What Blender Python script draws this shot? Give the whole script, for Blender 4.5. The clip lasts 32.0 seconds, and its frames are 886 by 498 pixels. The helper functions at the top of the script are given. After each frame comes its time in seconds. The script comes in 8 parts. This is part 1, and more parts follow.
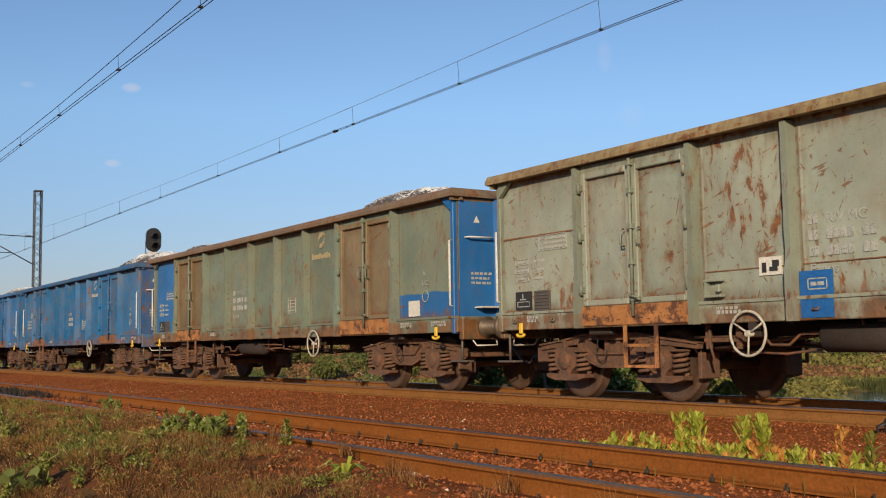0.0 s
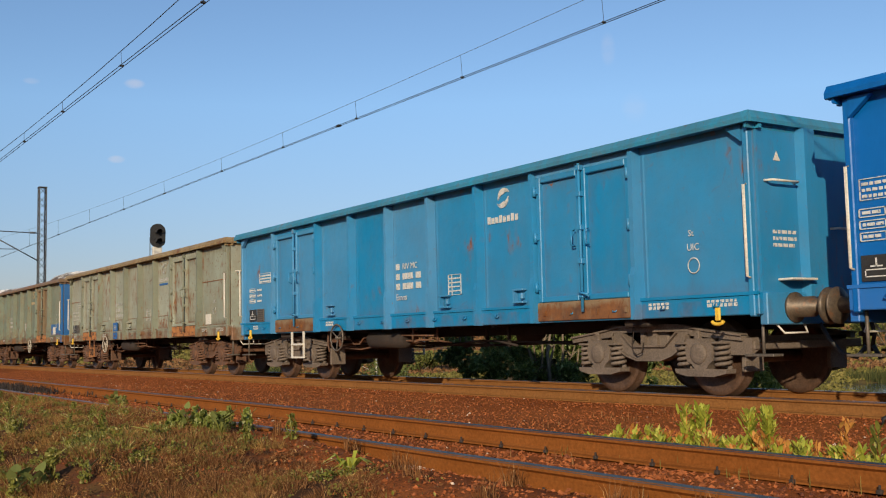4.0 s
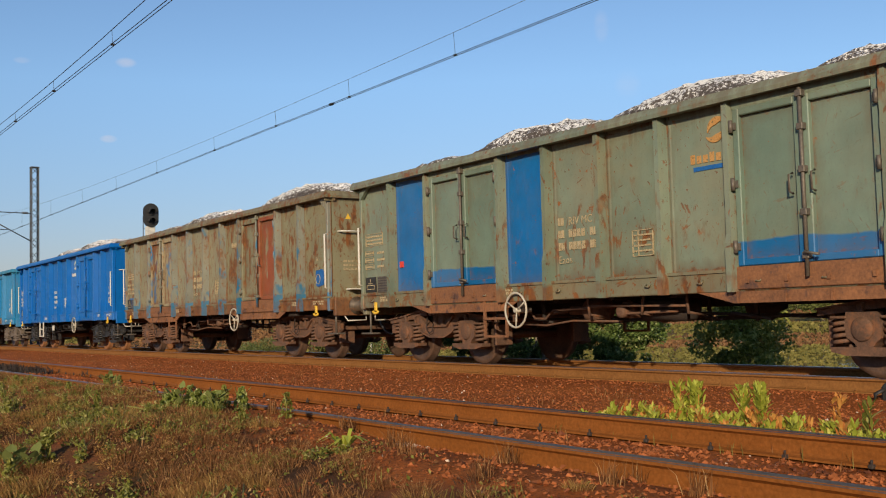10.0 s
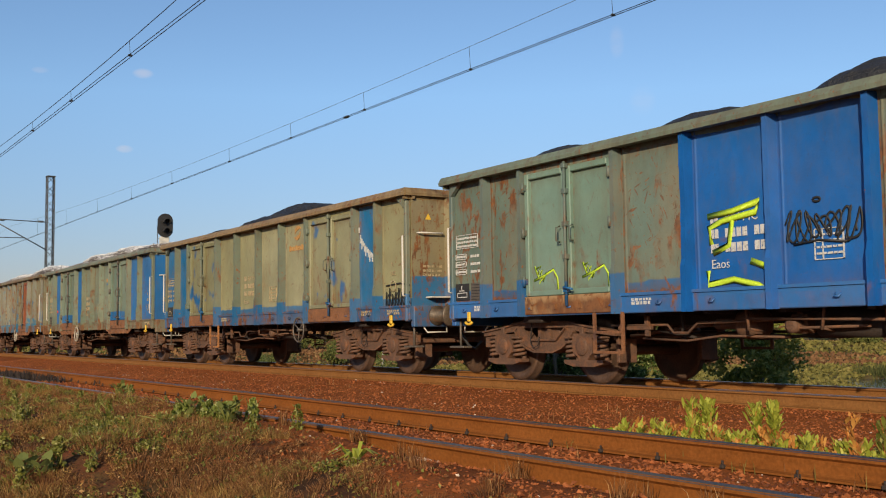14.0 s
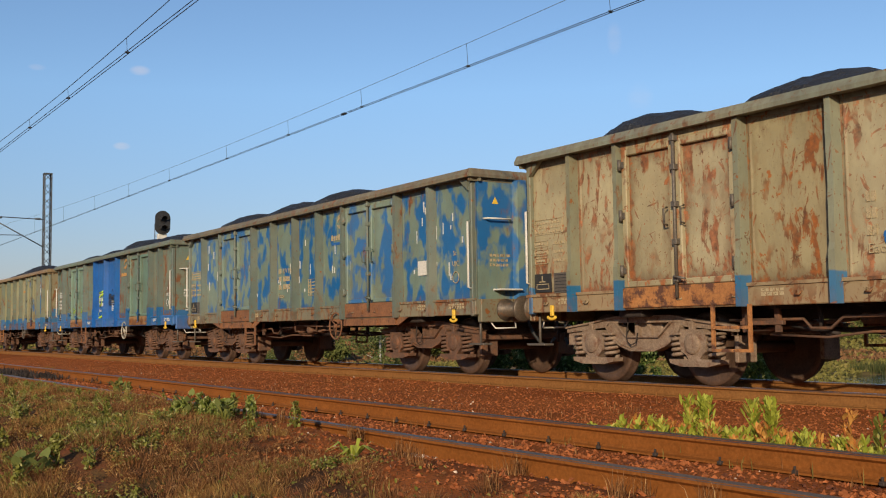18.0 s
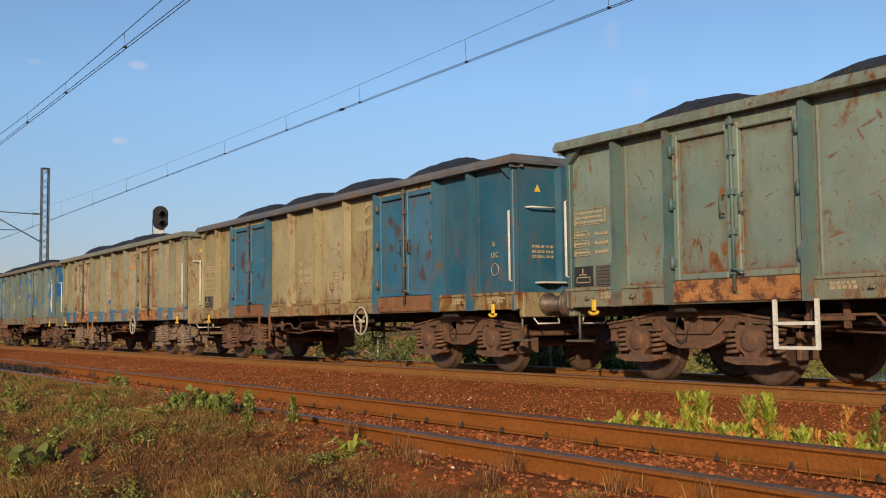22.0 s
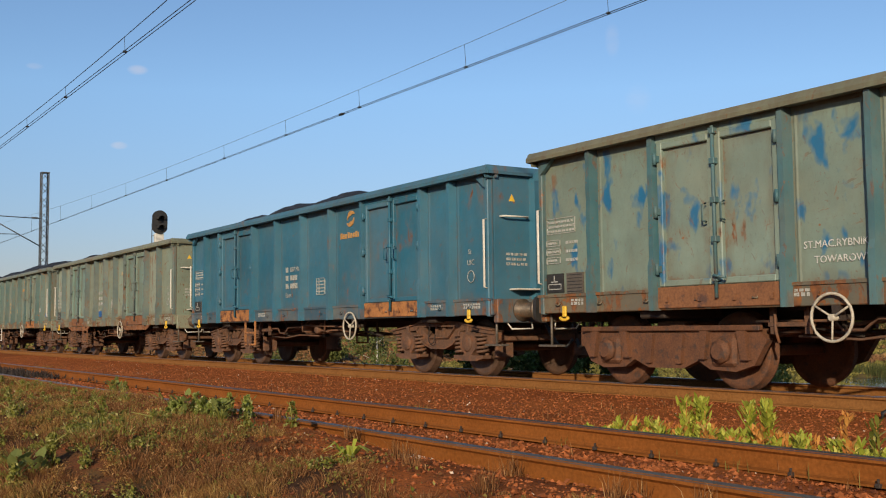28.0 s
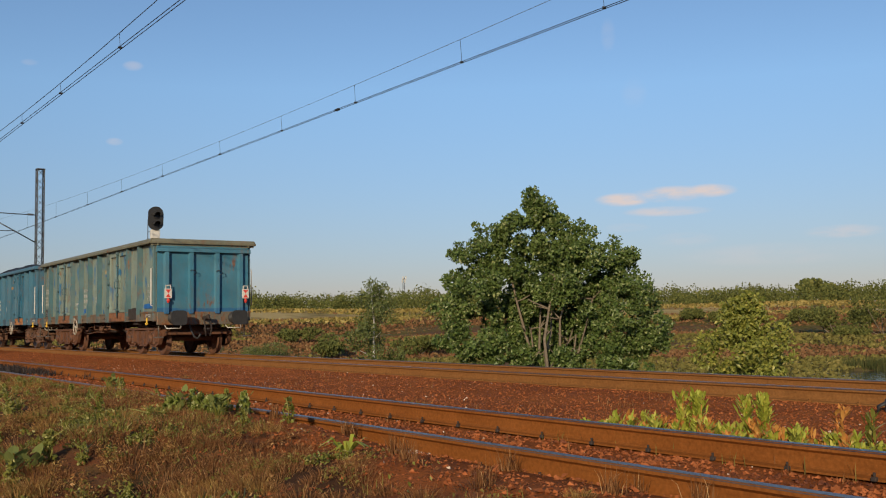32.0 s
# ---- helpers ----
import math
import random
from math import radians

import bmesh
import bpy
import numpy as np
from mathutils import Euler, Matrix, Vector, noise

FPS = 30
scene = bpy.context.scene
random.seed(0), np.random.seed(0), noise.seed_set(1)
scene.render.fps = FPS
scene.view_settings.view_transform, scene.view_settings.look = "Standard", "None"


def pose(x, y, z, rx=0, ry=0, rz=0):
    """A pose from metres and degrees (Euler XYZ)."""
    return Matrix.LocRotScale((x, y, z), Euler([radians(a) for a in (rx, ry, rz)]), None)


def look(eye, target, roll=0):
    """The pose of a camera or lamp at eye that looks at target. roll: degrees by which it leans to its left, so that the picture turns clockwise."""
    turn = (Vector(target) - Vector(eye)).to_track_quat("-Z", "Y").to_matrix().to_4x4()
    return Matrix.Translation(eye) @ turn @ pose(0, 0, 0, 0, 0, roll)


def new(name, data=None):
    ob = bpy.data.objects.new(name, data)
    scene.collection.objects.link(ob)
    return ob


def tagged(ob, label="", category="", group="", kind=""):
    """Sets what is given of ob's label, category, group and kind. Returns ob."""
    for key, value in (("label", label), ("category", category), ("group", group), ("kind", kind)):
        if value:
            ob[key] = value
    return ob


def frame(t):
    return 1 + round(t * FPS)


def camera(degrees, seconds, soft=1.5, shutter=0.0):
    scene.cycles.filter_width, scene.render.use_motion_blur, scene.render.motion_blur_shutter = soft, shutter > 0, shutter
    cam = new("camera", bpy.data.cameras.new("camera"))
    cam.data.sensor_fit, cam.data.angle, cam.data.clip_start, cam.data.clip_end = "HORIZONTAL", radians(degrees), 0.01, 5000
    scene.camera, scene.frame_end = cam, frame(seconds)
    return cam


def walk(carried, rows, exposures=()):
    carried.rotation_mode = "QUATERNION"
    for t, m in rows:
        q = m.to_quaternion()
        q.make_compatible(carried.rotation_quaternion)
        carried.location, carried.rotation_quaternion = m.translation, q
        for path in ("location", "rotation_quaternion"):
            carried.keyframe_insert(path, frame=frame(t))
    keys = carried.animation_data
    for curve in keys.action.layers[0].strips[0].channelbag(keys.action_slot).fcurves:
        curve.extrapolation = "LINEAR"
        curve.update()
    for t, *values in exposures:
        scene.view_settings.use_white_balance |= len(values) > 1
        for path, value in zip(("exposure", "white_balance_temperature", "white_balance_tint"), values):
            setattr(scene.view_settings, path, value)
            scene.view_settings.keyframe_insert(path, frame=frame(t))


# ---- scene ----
cam = camera(45.74, 32.0, soft=1.1)

# ---- the camera: it stands on the verge and turns a little in the hand ----
EYE = Vector((0.0, -10.639, 0.755))


def aim(yaw, pitch, roll):
    y, p = radians(yaw), radians(pitch)
    way = Vector((-math.sin(y) * math.cos(p), math.cos(y) * math.cos(p), math.sin(p)))
    return look(EYE, EYE + way * 10, roll)


walk(cam, [(t, aim(a, b, c)) for t, a, b, c in [
    (0, 56.412, 5.239, -0.919), (0.5, 56.360, 5.194, -1.047), (1, 56.237, 5.136, -1.094), (1.5, 56.323, 5.149, -1.308),
    (2, 56.380, 5.101, -1.221), (2.5, 56.484, 5.036, -1.370), (3, 56.490, 4.996, -1.525), (3.5, 56.562, 4.951, -1.381),
    (5.5, 56.701, 4.942, -1.086), (6, 56.688, 4.799, -1.278), (6.5, 56.635, 4.670, -1.217), (7, 56.666, 4.704, -1.167),
    (7.5, 56.716, 4.672, -1.301), (8, 56.613, 4.586, -1.352), (8.5, 56.474, 4.493, -1.195), (9, 56.429, 4.348, -1.303),
    (9.5, 56.437, 3.935, -1.451), (10, 56.331, 3.727, -1.534), (10.5, 56.233, 3.627, -1.143), (11, 56.297, 3.956, -0.880),
    (11.5, 56.525, 4.224, -0.668), (12, 56.857, 4.353, -0.711), (12.5, 56.997, 4.418, -0.681), (13, 57.080, 4.493, -0.664),
    (13.5, 57.100, 4.528, -0.734), (14, 57.024, 4.488, -0.757), (14.5, 56.901, 4.429, -0.846), (16.5, 56.901, 4.290, -0.747),
    (17, 56.850, 4.281, -0.832), (17.5, 56.807, 4.306, -0.795), (18, 56.897, 4.318, -0.826), (18.5, 56.936, 4.312, -0.873),
    (19, 56.941, 4.231, -0.857), (19.5, 56.899, 4.123, -0.948), (20, 56.864, 4.133, -0.661), (20.5, 56.838, 4.126, -0.822),
    (21, 56.816, 4.112, -0.804), (21.5, 56.820, 4.133, -0.662), (22, 56.784, 4.086, -0.706), (22.5, 56.740, 4.090, -0.810),
    (23, 56.730, 4.180, -0.708), (23.5, 56.730, 4.251, -0.532), (24, 56.708, 4.307, -0.418), (24.5, 56.745, 4.343, -0.232),
    (25, 56.700, 4.387, -0.116), (25.5, 56.683, 4.353, -0.397), (27.5, 56.701, 4.293, -0.633), (28, 56.743, 4.355, -0.608),
    (28.5, 56.772, 4.345, -0.618), (29, 56.747, 4.354, -0.616), (29.5, 56.703, 4.432, -0.555), (30, 56.679, 4.458, -0.445),
    (30.5, 56.657, 4.343, -0.559), (31, 56.579, 4.195, -0.783), (31.5, 56.556, 4.121, -0.829), (32, 56.548, 4.094, -0.807),
]], [(0, 0.0), (31, 0.0), (32, -0.17)])

# ---- light: a low, warm sun behind the camera and a clear sky ----
SUN_AZ, SUN_EL = math.atan2(0.68, -0.73), radians(17.0)   # clockwise from +y
world = bpy.data.worlds.new("sky")
scene.world = world
world.use_nodes = True


def node(nt, kind, **values):
    n = nt.nodes.new(kind)
    for key, value in values.items():
        if key.startswith("i_"):
            n.inputs[key[2:].replace("_", " ")].default_value = value
        elif key == "slots":
            for k, v in value.items():
                n.inputs[k].default_value = v
        elif key == "op":
            n.operation = value
        elif key == "blend":
            n.data_type, n.blend_type = "RGBA", value
    return n


def wire(nt, a, b):
    nt.links.new(a, b)


def sky():
    nt = world.node_tree
    nt.nodes.clear()
    out, bg = nt.nodes.new("ShaderNodeOutputWorld"), nt.nodes.new("ShaderNodeBackground")
    tex = nt.nodes.new("ShaderNodeTexSky")
    tex.sky_type, tex.sun_disc = "NISHITA", False
    tex.sun_elevation, tex.sun_rotation = SUN_EL, SUN_AZ
    tex.altitude, tex.air_density, tex.dust_density, tex.ozone_density = 200, 1.0, 0.25, 3.0
    bg.inputs["Strength"].default_value = 0.14
    # a few small evening clouds: soft patches of noise round fixed directions
    coord = nt.nodes.new("ShaderNodeTexCoord")
    total = None
    for az, el, wa, we, power in CLOUDS:
        a, e = radians(az), radians(el)
        c = Vector((-math.sin(a) * math.cos(e), math.cos(a) * math.cos(e), math.sin(e)))
        right = Vector((math.cos(a), math.sin(a), 0))
        up = right.cross(c) * -1
        terms = []
        for axis, width in ((right, wa), (up, we)):
            dot = node(nt, "ShaderNodeVectorMath", op="DOT_PRODUCT")
            wire(nt, coord.outputs["Generated"], dot.inputs[0])
            dot.inputs[1].default_value = axis
            off = node(nt, "ShaderNodeMath", op="SUBTRACT")
            wire(nt, dot.outputs["Value"], off.inputs[0])
            off.inputs[1].default_value = axis.dot(c)
            div = node(nt, "ShaderNodeMath", op="DIVIDE")
            wire(nt, off.outputs[0], div.inputs[0])
            div.inputs[1].default_value = radians(width)
            sq = node(nt, "ShaderNodeMath", op="POWER")
            ab = node(nt, "ShaderNodeMath", op="ABSOLUTE")
            wire(nt, div.outputs[0], ab.inputs[0])
            wire(nt, ab.outputs[0], sq.inputs[0])
            sq.inputs[1].default_value = 2.0
            terms.append(sq)
        add = node(nt, "ShaderNodeMath", op="ADD")
        wire(nt, terms[0].outputs[0], add.inputs[0])
        wire(nt, terms[1].outputs[0], add.inputs[1])
        fall = node(nt, "ShaderNodeMapRange")
        fall.interpolation_type = "SMOOTHSTEP"
        wire(nt, add.outputs[0], fall.inputs["Value"])
        for k, v in (("From Min", 0.0), ("From Max", 1.0), ("To Min", power), ("To Max", 0.0)):
            fall.inputs[k].default_value = v
        if total is None:
            total = fall.outputs[0]
        else:
            mx = node(nt, "ShaderNodeMath", op="MAXIMUM")
            wire(nt, total, mx.inputs[0])
            wire(nt, fall.outputs[0], mx.inputs[1])
            total = mx.outputs[0]
    stretch = node(nt, "ShaderNodeVectorMath", op="MULTIPLY")
    stretch.inputs[1].default_value = (1, 1, 3.5)
    wire(nt, coord.outputs["Generated"], stretch.inputs[0])
    fluff = node(nt, "ShaderNodeTexNoise", i_Scale=16.0, i_Detail=6.0, i_Roughness=0.6)
    wire(nt, stretch.outputs[0], fluff.inputs["Vector"])
    ramp = node(nt, "ShaderNodeMapRange", i_From_Min=0.30, i_From_Max=0.60)
    wire(nt, fluff.outputs[0], ramp.inputs["Value"])
    fac = node(nt, "ShaderNodeMath", op="MULTIPLY")
    wire(nt, total, fac.inputs[0])
    wire(nt, ramp.outputs[0], fac.inputs[1])
    mix = node(nt, "ShaderNodeMix", blend="MIX")
    wire(nt, fac.outputs[0], mix.inputs["Factor"])
    tint = node(nt, "ShaderNodeMix", blend="MULTIPLY")
    tint.inputs["Factor"].default_value = 1.0
    wire(nt, tex.outputs[0], tint.inputs[6])
    tint.inputs[7].default_value = (0.92, 0.937, 0.975, 1)
    up = nt.nodes.new("ShaderNodeSeparateXYZ")
    wire(nt, coord.outputs["Generated"], up.inputs[0])
    haze = node(nt, "ShaderNodeMapRange", i_From_Min=-0.02, i_From_Max=0.22, i_To_Min=1.0, i_To_Max=0.0)
    wire(nt, up.outputs["Z"], haze.inputs["Value"])
    thick = node(nt, "ShaderNodeMix", blend="MULTIPLY")
    wire(nt, haze.outputs[0], thick.inputs["Factor"])
    wire(nt, tint.outputs[2], thick.inputs[6])
    thick.inputs[7].default_value = (0.488, 0.378, 0.465, 1)
    wire(nt, thick.outputs[2], mix.inputs[6])
    mix.inputs[7].default_value = (5.6, 4.9, 4.75, 1)
    wire(nt, mix.outputs[2], bg.inputs["Color"])
    wire(nt, bg.outputs[0], out.inputs["Surface"])


# direction (degrees left of the track's normal, elevation), half widths, density
CLOUDS = [(44.1, 6.75, 2.4, 0.50, 1.3), (46.7, 6.55, 1.7, 0.42, 1.3), (42.2, 6.85, 1.6, 0.42, 1.2), (44.4, 5.85, 2.6, 0.32, 0.8), (35.6, 4.45, 2.2, 0.40, 0.75),
          (43.6, 4.3, 2.0, 0.45, 0.35), (46.6, 5.05, 1.4, 0.3, 0.3), (39.0, 3.4, 6.0, 0.7, 0.2), (73.1, 13.65, 0.6, 0.30, 0.3), (74.0, 9.72, 0.5, 0.24, 0.4), (78.2, 13.5, 0.5, 0.2, 0.15),
          (47.3, 15.3, 0.45, 1.1, 0.12), (46.0, 12.2, 0.8, 1.0, 0.08)]
sky()
sun = new("sun", bpy.data.lights.new("sun", "SUN"))
sun.data.energy, sun.data.angle, sun.data.color = 4.9, radians(0.6), (1.0, 0.82, 0.58)
sun.matrix_world = look((0.68 * 60, -0.73 * 60, 60 * math.tan(SUN_EL)), (0, 0, 0))


# ---- materials ----
def shader(name):
    m = bpy.data.materials.new(name)
    m.use_nodes = True
    nt = m.node_tree
    nt.nodes.clear()
    out, bsdf = nt.nodes.new("ShaderNodeOutputMaterial"), nt.nodes.new("ShaderNodeBsdfPrincipled")
    wire(nt, bsdf.outputs[0], out.inputs["Surface"])
    return m, nt, bsdf


def place(nt, seed=0.0, scale=(1, 1, 1), lean=0.0):
    """Object space, shifted by seed and scaled; with lean, stretched along a line that leans by that angle in the side's plane."""
    c, mp = nt.nodes.new("ShaderNodeTexCoord"), nt.nodes.new("ShaderNodeMapping")
    wire(nt, c.outputs["Object"], mp.inputs["Vector"])
    mp.inputs["Location"].default_value = (seed, seed * 0.7, seed * 1.3)
    if lean:
        mp.vector_type = "TEXTURE"
        scale = tuple(1 / q for q in scale)
        mp.inputs["Rotation"].default_value = (0, lean, 0)
    mp.inputs["Scale"].default_value = scale
    return mp.outputs[0]


def fog(nt, vec, scale, detail=4.0, rough=0.55, lo=0.0, hi=1.0, warp=0.0):
    n = node(nt, "ShaderNodeTexNoise", i_Scale=scale, i_Detail=detail, i_Roughness=rough, i_Distortion=warp)
    wire(nt, vec, n.inputs["Vector"])
    r = node(nt, "ShaderNodeMapRange", i_From_Min=lo, i_From_Max=hi)
    wire(nt, n.outputs[0], r.inputs["Value"])
    return r.outputs[0]


def blend(nt, fac, a, b, kind="MIX"):
    m = node(nt, "ShaderNodeMix", blend=kind)
    for sock, v in ((m.inputs["Factor"], fac), (m.inputs[6], a), (m.inputs[7], b)):
        if hasattr(v, "links"):
            wire(nt, v, sock)
        else:
            sock.default_value = v
    return m.outputs[2]


def calc(nt, op, a, b=0.0):
    m = node(nt, "ShaderNodeMath", op=op)
    for k, v in ((0, a), (1, b)):
        if hasattr(v, "links"):
            wire(nt, v, m.inputs[k])
        else:
            m.inputs[k].default_value = v
    return m.outputs[0]


def bump(nt, bsdf, height, strength, distance=0.02):
    b = node(nt, "ShaderNodeBump", i_Strength=strength, i_Distance=distance)
    wire(nt, height, b.inputs["Height"])
    wire(nt, b.outputs[0], bsdf.inputs["Normal"])


def surface(name, a, b, scale=4.0, fine=40.0, rough=0.7, metal=0.0, relief=0.3, third=None, patch=(0.55, 0.65), distance=0.01, random_tone=0.0):
    """A two-tone weathered surface: broad stains, fine grain and, with third, patches of another colour."""
    m, nt, bsdf = shader(name)
    v = place(nt)
    col = blend(nt, fog(nt, v, scale, 5, 0.6, 0.3, 0.7), a, b)
    grain = fog(nt, v, fine, 3, 0.6)
    col = blend(nt, 0.35, col, blend(nt, fog(nt, v, fine, 3, 0.6, 0.3, 0.7), tuple(0.5 * c for c in a[:3]) + (1,), tuple(min(1, 1.4 * c) for c in b[:3]) + (1,)))
    if third:
        col = blend(nt, fog(nt, v, scale * 1.7, 6, 0.65, *patch), col, third)
    if random_tone:
        info = nt.nodes.new("ShaderNodeObjectInfo")
        geo = nt.nodes.new("ShaderNodeNewGeometry")
        r = calc(nt, "FRACT", calc(nt, "ADD", info.outputs["Random"], geo.outputs["Random Per Island"]))
        r = calc(nt, "ADD", calc(nt, "MULTIPLY", r, random_tone), 1 - random_tone / 2)
        hsv = node(nt, "ShaderNodeHueSaturation")
        wire(nt, col, hsv.inputs["Color"])
        wire(nt, r, hsv.inputs["Value"])
        col = hsv.outputs[0]
    wire(nt, col, bsdf.inputs["Base Color"])
    bsdf.inputs["Roughness"].default_value, bsdf.inputs["Metallic"].default_value = rough, metal
    if relief:
        bump(nt, bsdf, grain, relief, distance)
    return m


RUST, RUST_DARK = (0.225, 0.080, 0.023, 1), (0.062, 0.026, 0.013, 1)


def ramp(nt, value, lo, hi):
    r = node(nt, "ShaderNodeMapRange", i_From_Min=lo, i_From_Max=hi)
    wire(nt, value, r.inputs["Value"])
    return r.outputs[0]


def tinted(c, k):
    return tuple(min(0.9, x * k) for x in c[:3]) + (1,)


def paint(name, base, seed, rust=0.3, alt=None, low=0.0, blot=0.0, rust2=None, gloss=0.5, fade=0.25, foot_rust=0.5):
    """Wagon paint: faded, dusty and scratched, rusting from its seams; alt is a later coat, below the height low and in blots."""
    m, nt, bsdf = shader(name)
    base = tinted(base, 0.76)
    alt = alt and tinted(alt, 0.74)
    worn = min(1.0, 0.05 + 2.4 * rust)
    v = place(nt, seed)
    tall = place(nt, seed, (1, 1, 0.36))
    sep = nt.nodes.new("ShaderNodeSeparateXYZ")
    c = nt.nodes.new("ShaderNodeTexCoord")
    wire(nt, c.outputs["Object"], sep.inputs[0])
    height = sep.outputs["Z"]
    seam = nt.nodes.new("ShaderNodeAttribute")
    seam.attribute_name = "seam"
    border = seam.outputs["Fac"]
    col = blend(nt, fog(nt, v, 0.9, 4, 0.6, 0.3, 0.7), tinted(base, 1 - fade), tinted(base, 1 + fade * 0.5))
    # dust settled in soft fields, grime in runs, specks of soot
    dust = tuple(0.45 * x + 0.55 * y for x, y in zip(base[:3], (0.25, 0.185, 0.095))) + (1,)
    col = blend(nt, calc(nt, "MULTIPLY", fog(nt, v, 1.3, 5, 0.62, 0.42, 0.70), 0.62 * worn), col, dust)
    col = blend(nt, calc(nt, "MULTIPLY", fog(nt, tall, 9, 5, 0.65, 0.45, 0.75), 0.04 + fade * 0.5), col, (0.11, 0.085, 0.055, 1))
    col = blend(nt, calc(nt, "MULTIPLY", fog(nt, v, 19, 5, 0.7, 0.55, 0.75), 0.02 + fade * 0.3), col, tinted(base, 1.5))
    col = blend(nt, calc(nt, "MULTIPLY", fog(nt, place(nt, seed + 4, (1, 1, 0.5)), 2.2, 6, 0.7, 0.48, 0.75), 0.06 + fade * 0.4), col, (0.075, 0.06, 0.042, 1))
    col = blend(nt, calc(nt, "MULTIPLY", fog(nt, place(nt, seed + 6, (1, 1, 0.6)), 34, 5, 0.7, 0.58, 0.68), 0.05 + 0.7 * fade), col, (0.05, 0.04, 0.03, 1))
    if alt:
        edge = calc(nt, "ADD", height, calc(nt, "MULTIPLY", fog(nt, v, 1.6, 4), 0.15))
        mask = node(nt, "ShaderNodeMapRange", i_From_Min=low + 0.062, i_From_Max=low + 0.085, i_To_Min=1.0, i_To_Max=0.0)
        wire(nt, edge, mask.inputs["Value"])
        fac = mask.outputs[0]
        if blot:
            fac = calc(nt, "MAXIMUM", fac, fog(nt, place(nt, seed, (1, 1, 0.6)), 3.3, 3, 0.5, 0.615 - blot * 0.26, 0.70 - blot * 0.26, 0.25))
        col = blend(nt, calc(nt, "MULTIPLY", fac, 0.9), col, blend(nt, fog(nt, v, 2.5, 4), tinted(alt, 0.75), alt))
    # grime and rust that gather at the seams and run down from the chord
    grime = ramp(nt, calc(nt, "ADD", calc(nt, "MULTIPLY", border, 0.62), calc(nt, "MULTIPLY", fog(nt, tall, 4.5, 6, 0.68), 0.9)), 0.58, 1.12)
    col = blend(nt, calc(nt, "MULTIPLY", grime, 0.12 + 0.62 * worn), col, (0.10, 0.062, 0.034, 1))
    top = ramp(nt, height, 2.45, 3.12)
    drip = ramp(nt, calc(nt, "ADD", calc(nt, "MULTIPLY", top, 0.42), calc(nt, "MULTIPLY", fog(nt, place(nt, seed + 12, (1, 1, 0.07)), 10, 4, 0.6), 0.8)), 0.72, 0.92)
    col = blend(nt, calc(nt, "MULTIPLY", drip, 0.10 + 0.42 * worn), col, (0.085, 0.05, 0.028, 1))
    tone = blend(nt, fog(nt, v, 11, 5, 0.6, 0.3, 0.7), RUST_DARK, rust2 or RUST)
    if rust > 0:
        where = fog(nt, v, 0.95, 4, 0.6, 0.60 - rust * 0.26, 0.70 - rust * 0.24)
        runs = fog(nt, tall, 7.5, 8, 0.66, 0.585 - 0.08 * rust, 0.61 - 0.08 * rust, 0.4)
        spots = fog(nt, v, 5.5, 7, 0.66, 0.70 - 0.12 * rust, 0.72 - 0.12 * rust)
        chips = calc(nt, "MULTIPLY", fog(nt, v, 17, 5, 0.6, 0.67 - 0.05 * rust, 0.69 - 0.05 * rust), min(1.0, rust * 3))
        strokes = None
        for k, (lean, wide, long) in enumerate(((0.30, 13.0, 2.4), (-0.55, 15.0, 3.0), (1.25, 12.0, 2.6))):
            s = fog(nt, place(nt, seed + 20 + 7 * k, (wide, wide, long), lean), 1.0, 4, 0.6, 0.67 - 0.05 * rust, 0.70 - 0.05 * rust)
            strokes = s if strokes is None else calc(nt, "MAXIMUM", strokes, s)
        strokes = calc(nt, "MULTIPLY", strokes, min(1.0, rust * 3.2))
        fac = calc(nt, "MAXIMUM", calc(nt, "MULTIPLY", runs, where), calc(nt, "MAXIMUM", spots, calc(nt, "MULTIPLY", calc(nt, "MAXIMUM", chips, strokes), 0.9)))
        creep = ramp(nt, calc(nt, "ADD", calc(nt, "MULTIPLY", border, 0.50), calc(nt, "MULTIPLY", fog(nt, v, 9, 6, 0.7), 0.8)), 0.86 - 0.14 * min(rust, 0.7), 0.92 - 0.14 * min(rust, 0.7))
        fac = calc(nt, "MAXIMUM", fac, calc(nt, "MULTIPLY", creep, min(0.9, 3 * rust)))
        # rust creeping up from the foot of the sheets
        foot = node(nt, "ShaderNodeMapRange", i_From_Min=1.12, i_From_Max=1.30 + 0.25 * rust, i_To_Min=1.0, i_To_Max=0.0)
        wire(nt, height, foot.inputs["Value"])
        rise = ramp(nt, calc(nt, "ADD", calc(nt, "MULTIPLY", foot.outputs[0], foot_rust), calc(nt, "MULTIPLY", fog(nt, place(nt, seed + 2, (1, 1, 0.5)), 3.5, 6, 0.65), 0.62)), 0.80 - 0.25 * min(rust, 0.6), 0.92 - 0.25 * min(rust, 0.6))
        rise = calc(nt, "MULTIPLY", rise, min(0.9, 0.25 + 1.6 * rust) * (0.3 if alt else 1.0))
        stain = calc(nt, "MULTIPLY", fog(nt, tall, 1.8, 4, 0.6, 0.5 - 0.1 * rust, 0.72), 0.28 * rust + 0.02)
        col = blend(nt, stain, col, (0.18, 0.08, 0.03, 1))
        # a brown bloom round each scab
        bloom = calc(nt, "MULTIPLY", where, fog(nt, tall, 7.5, 3, 0.5, 0.47, 0.60, 0.4))
        col = blend(nt, calc(nt, "MULTIPLY", bloom, 0.38), col, (0.17, 0.085, 0.035, 1))
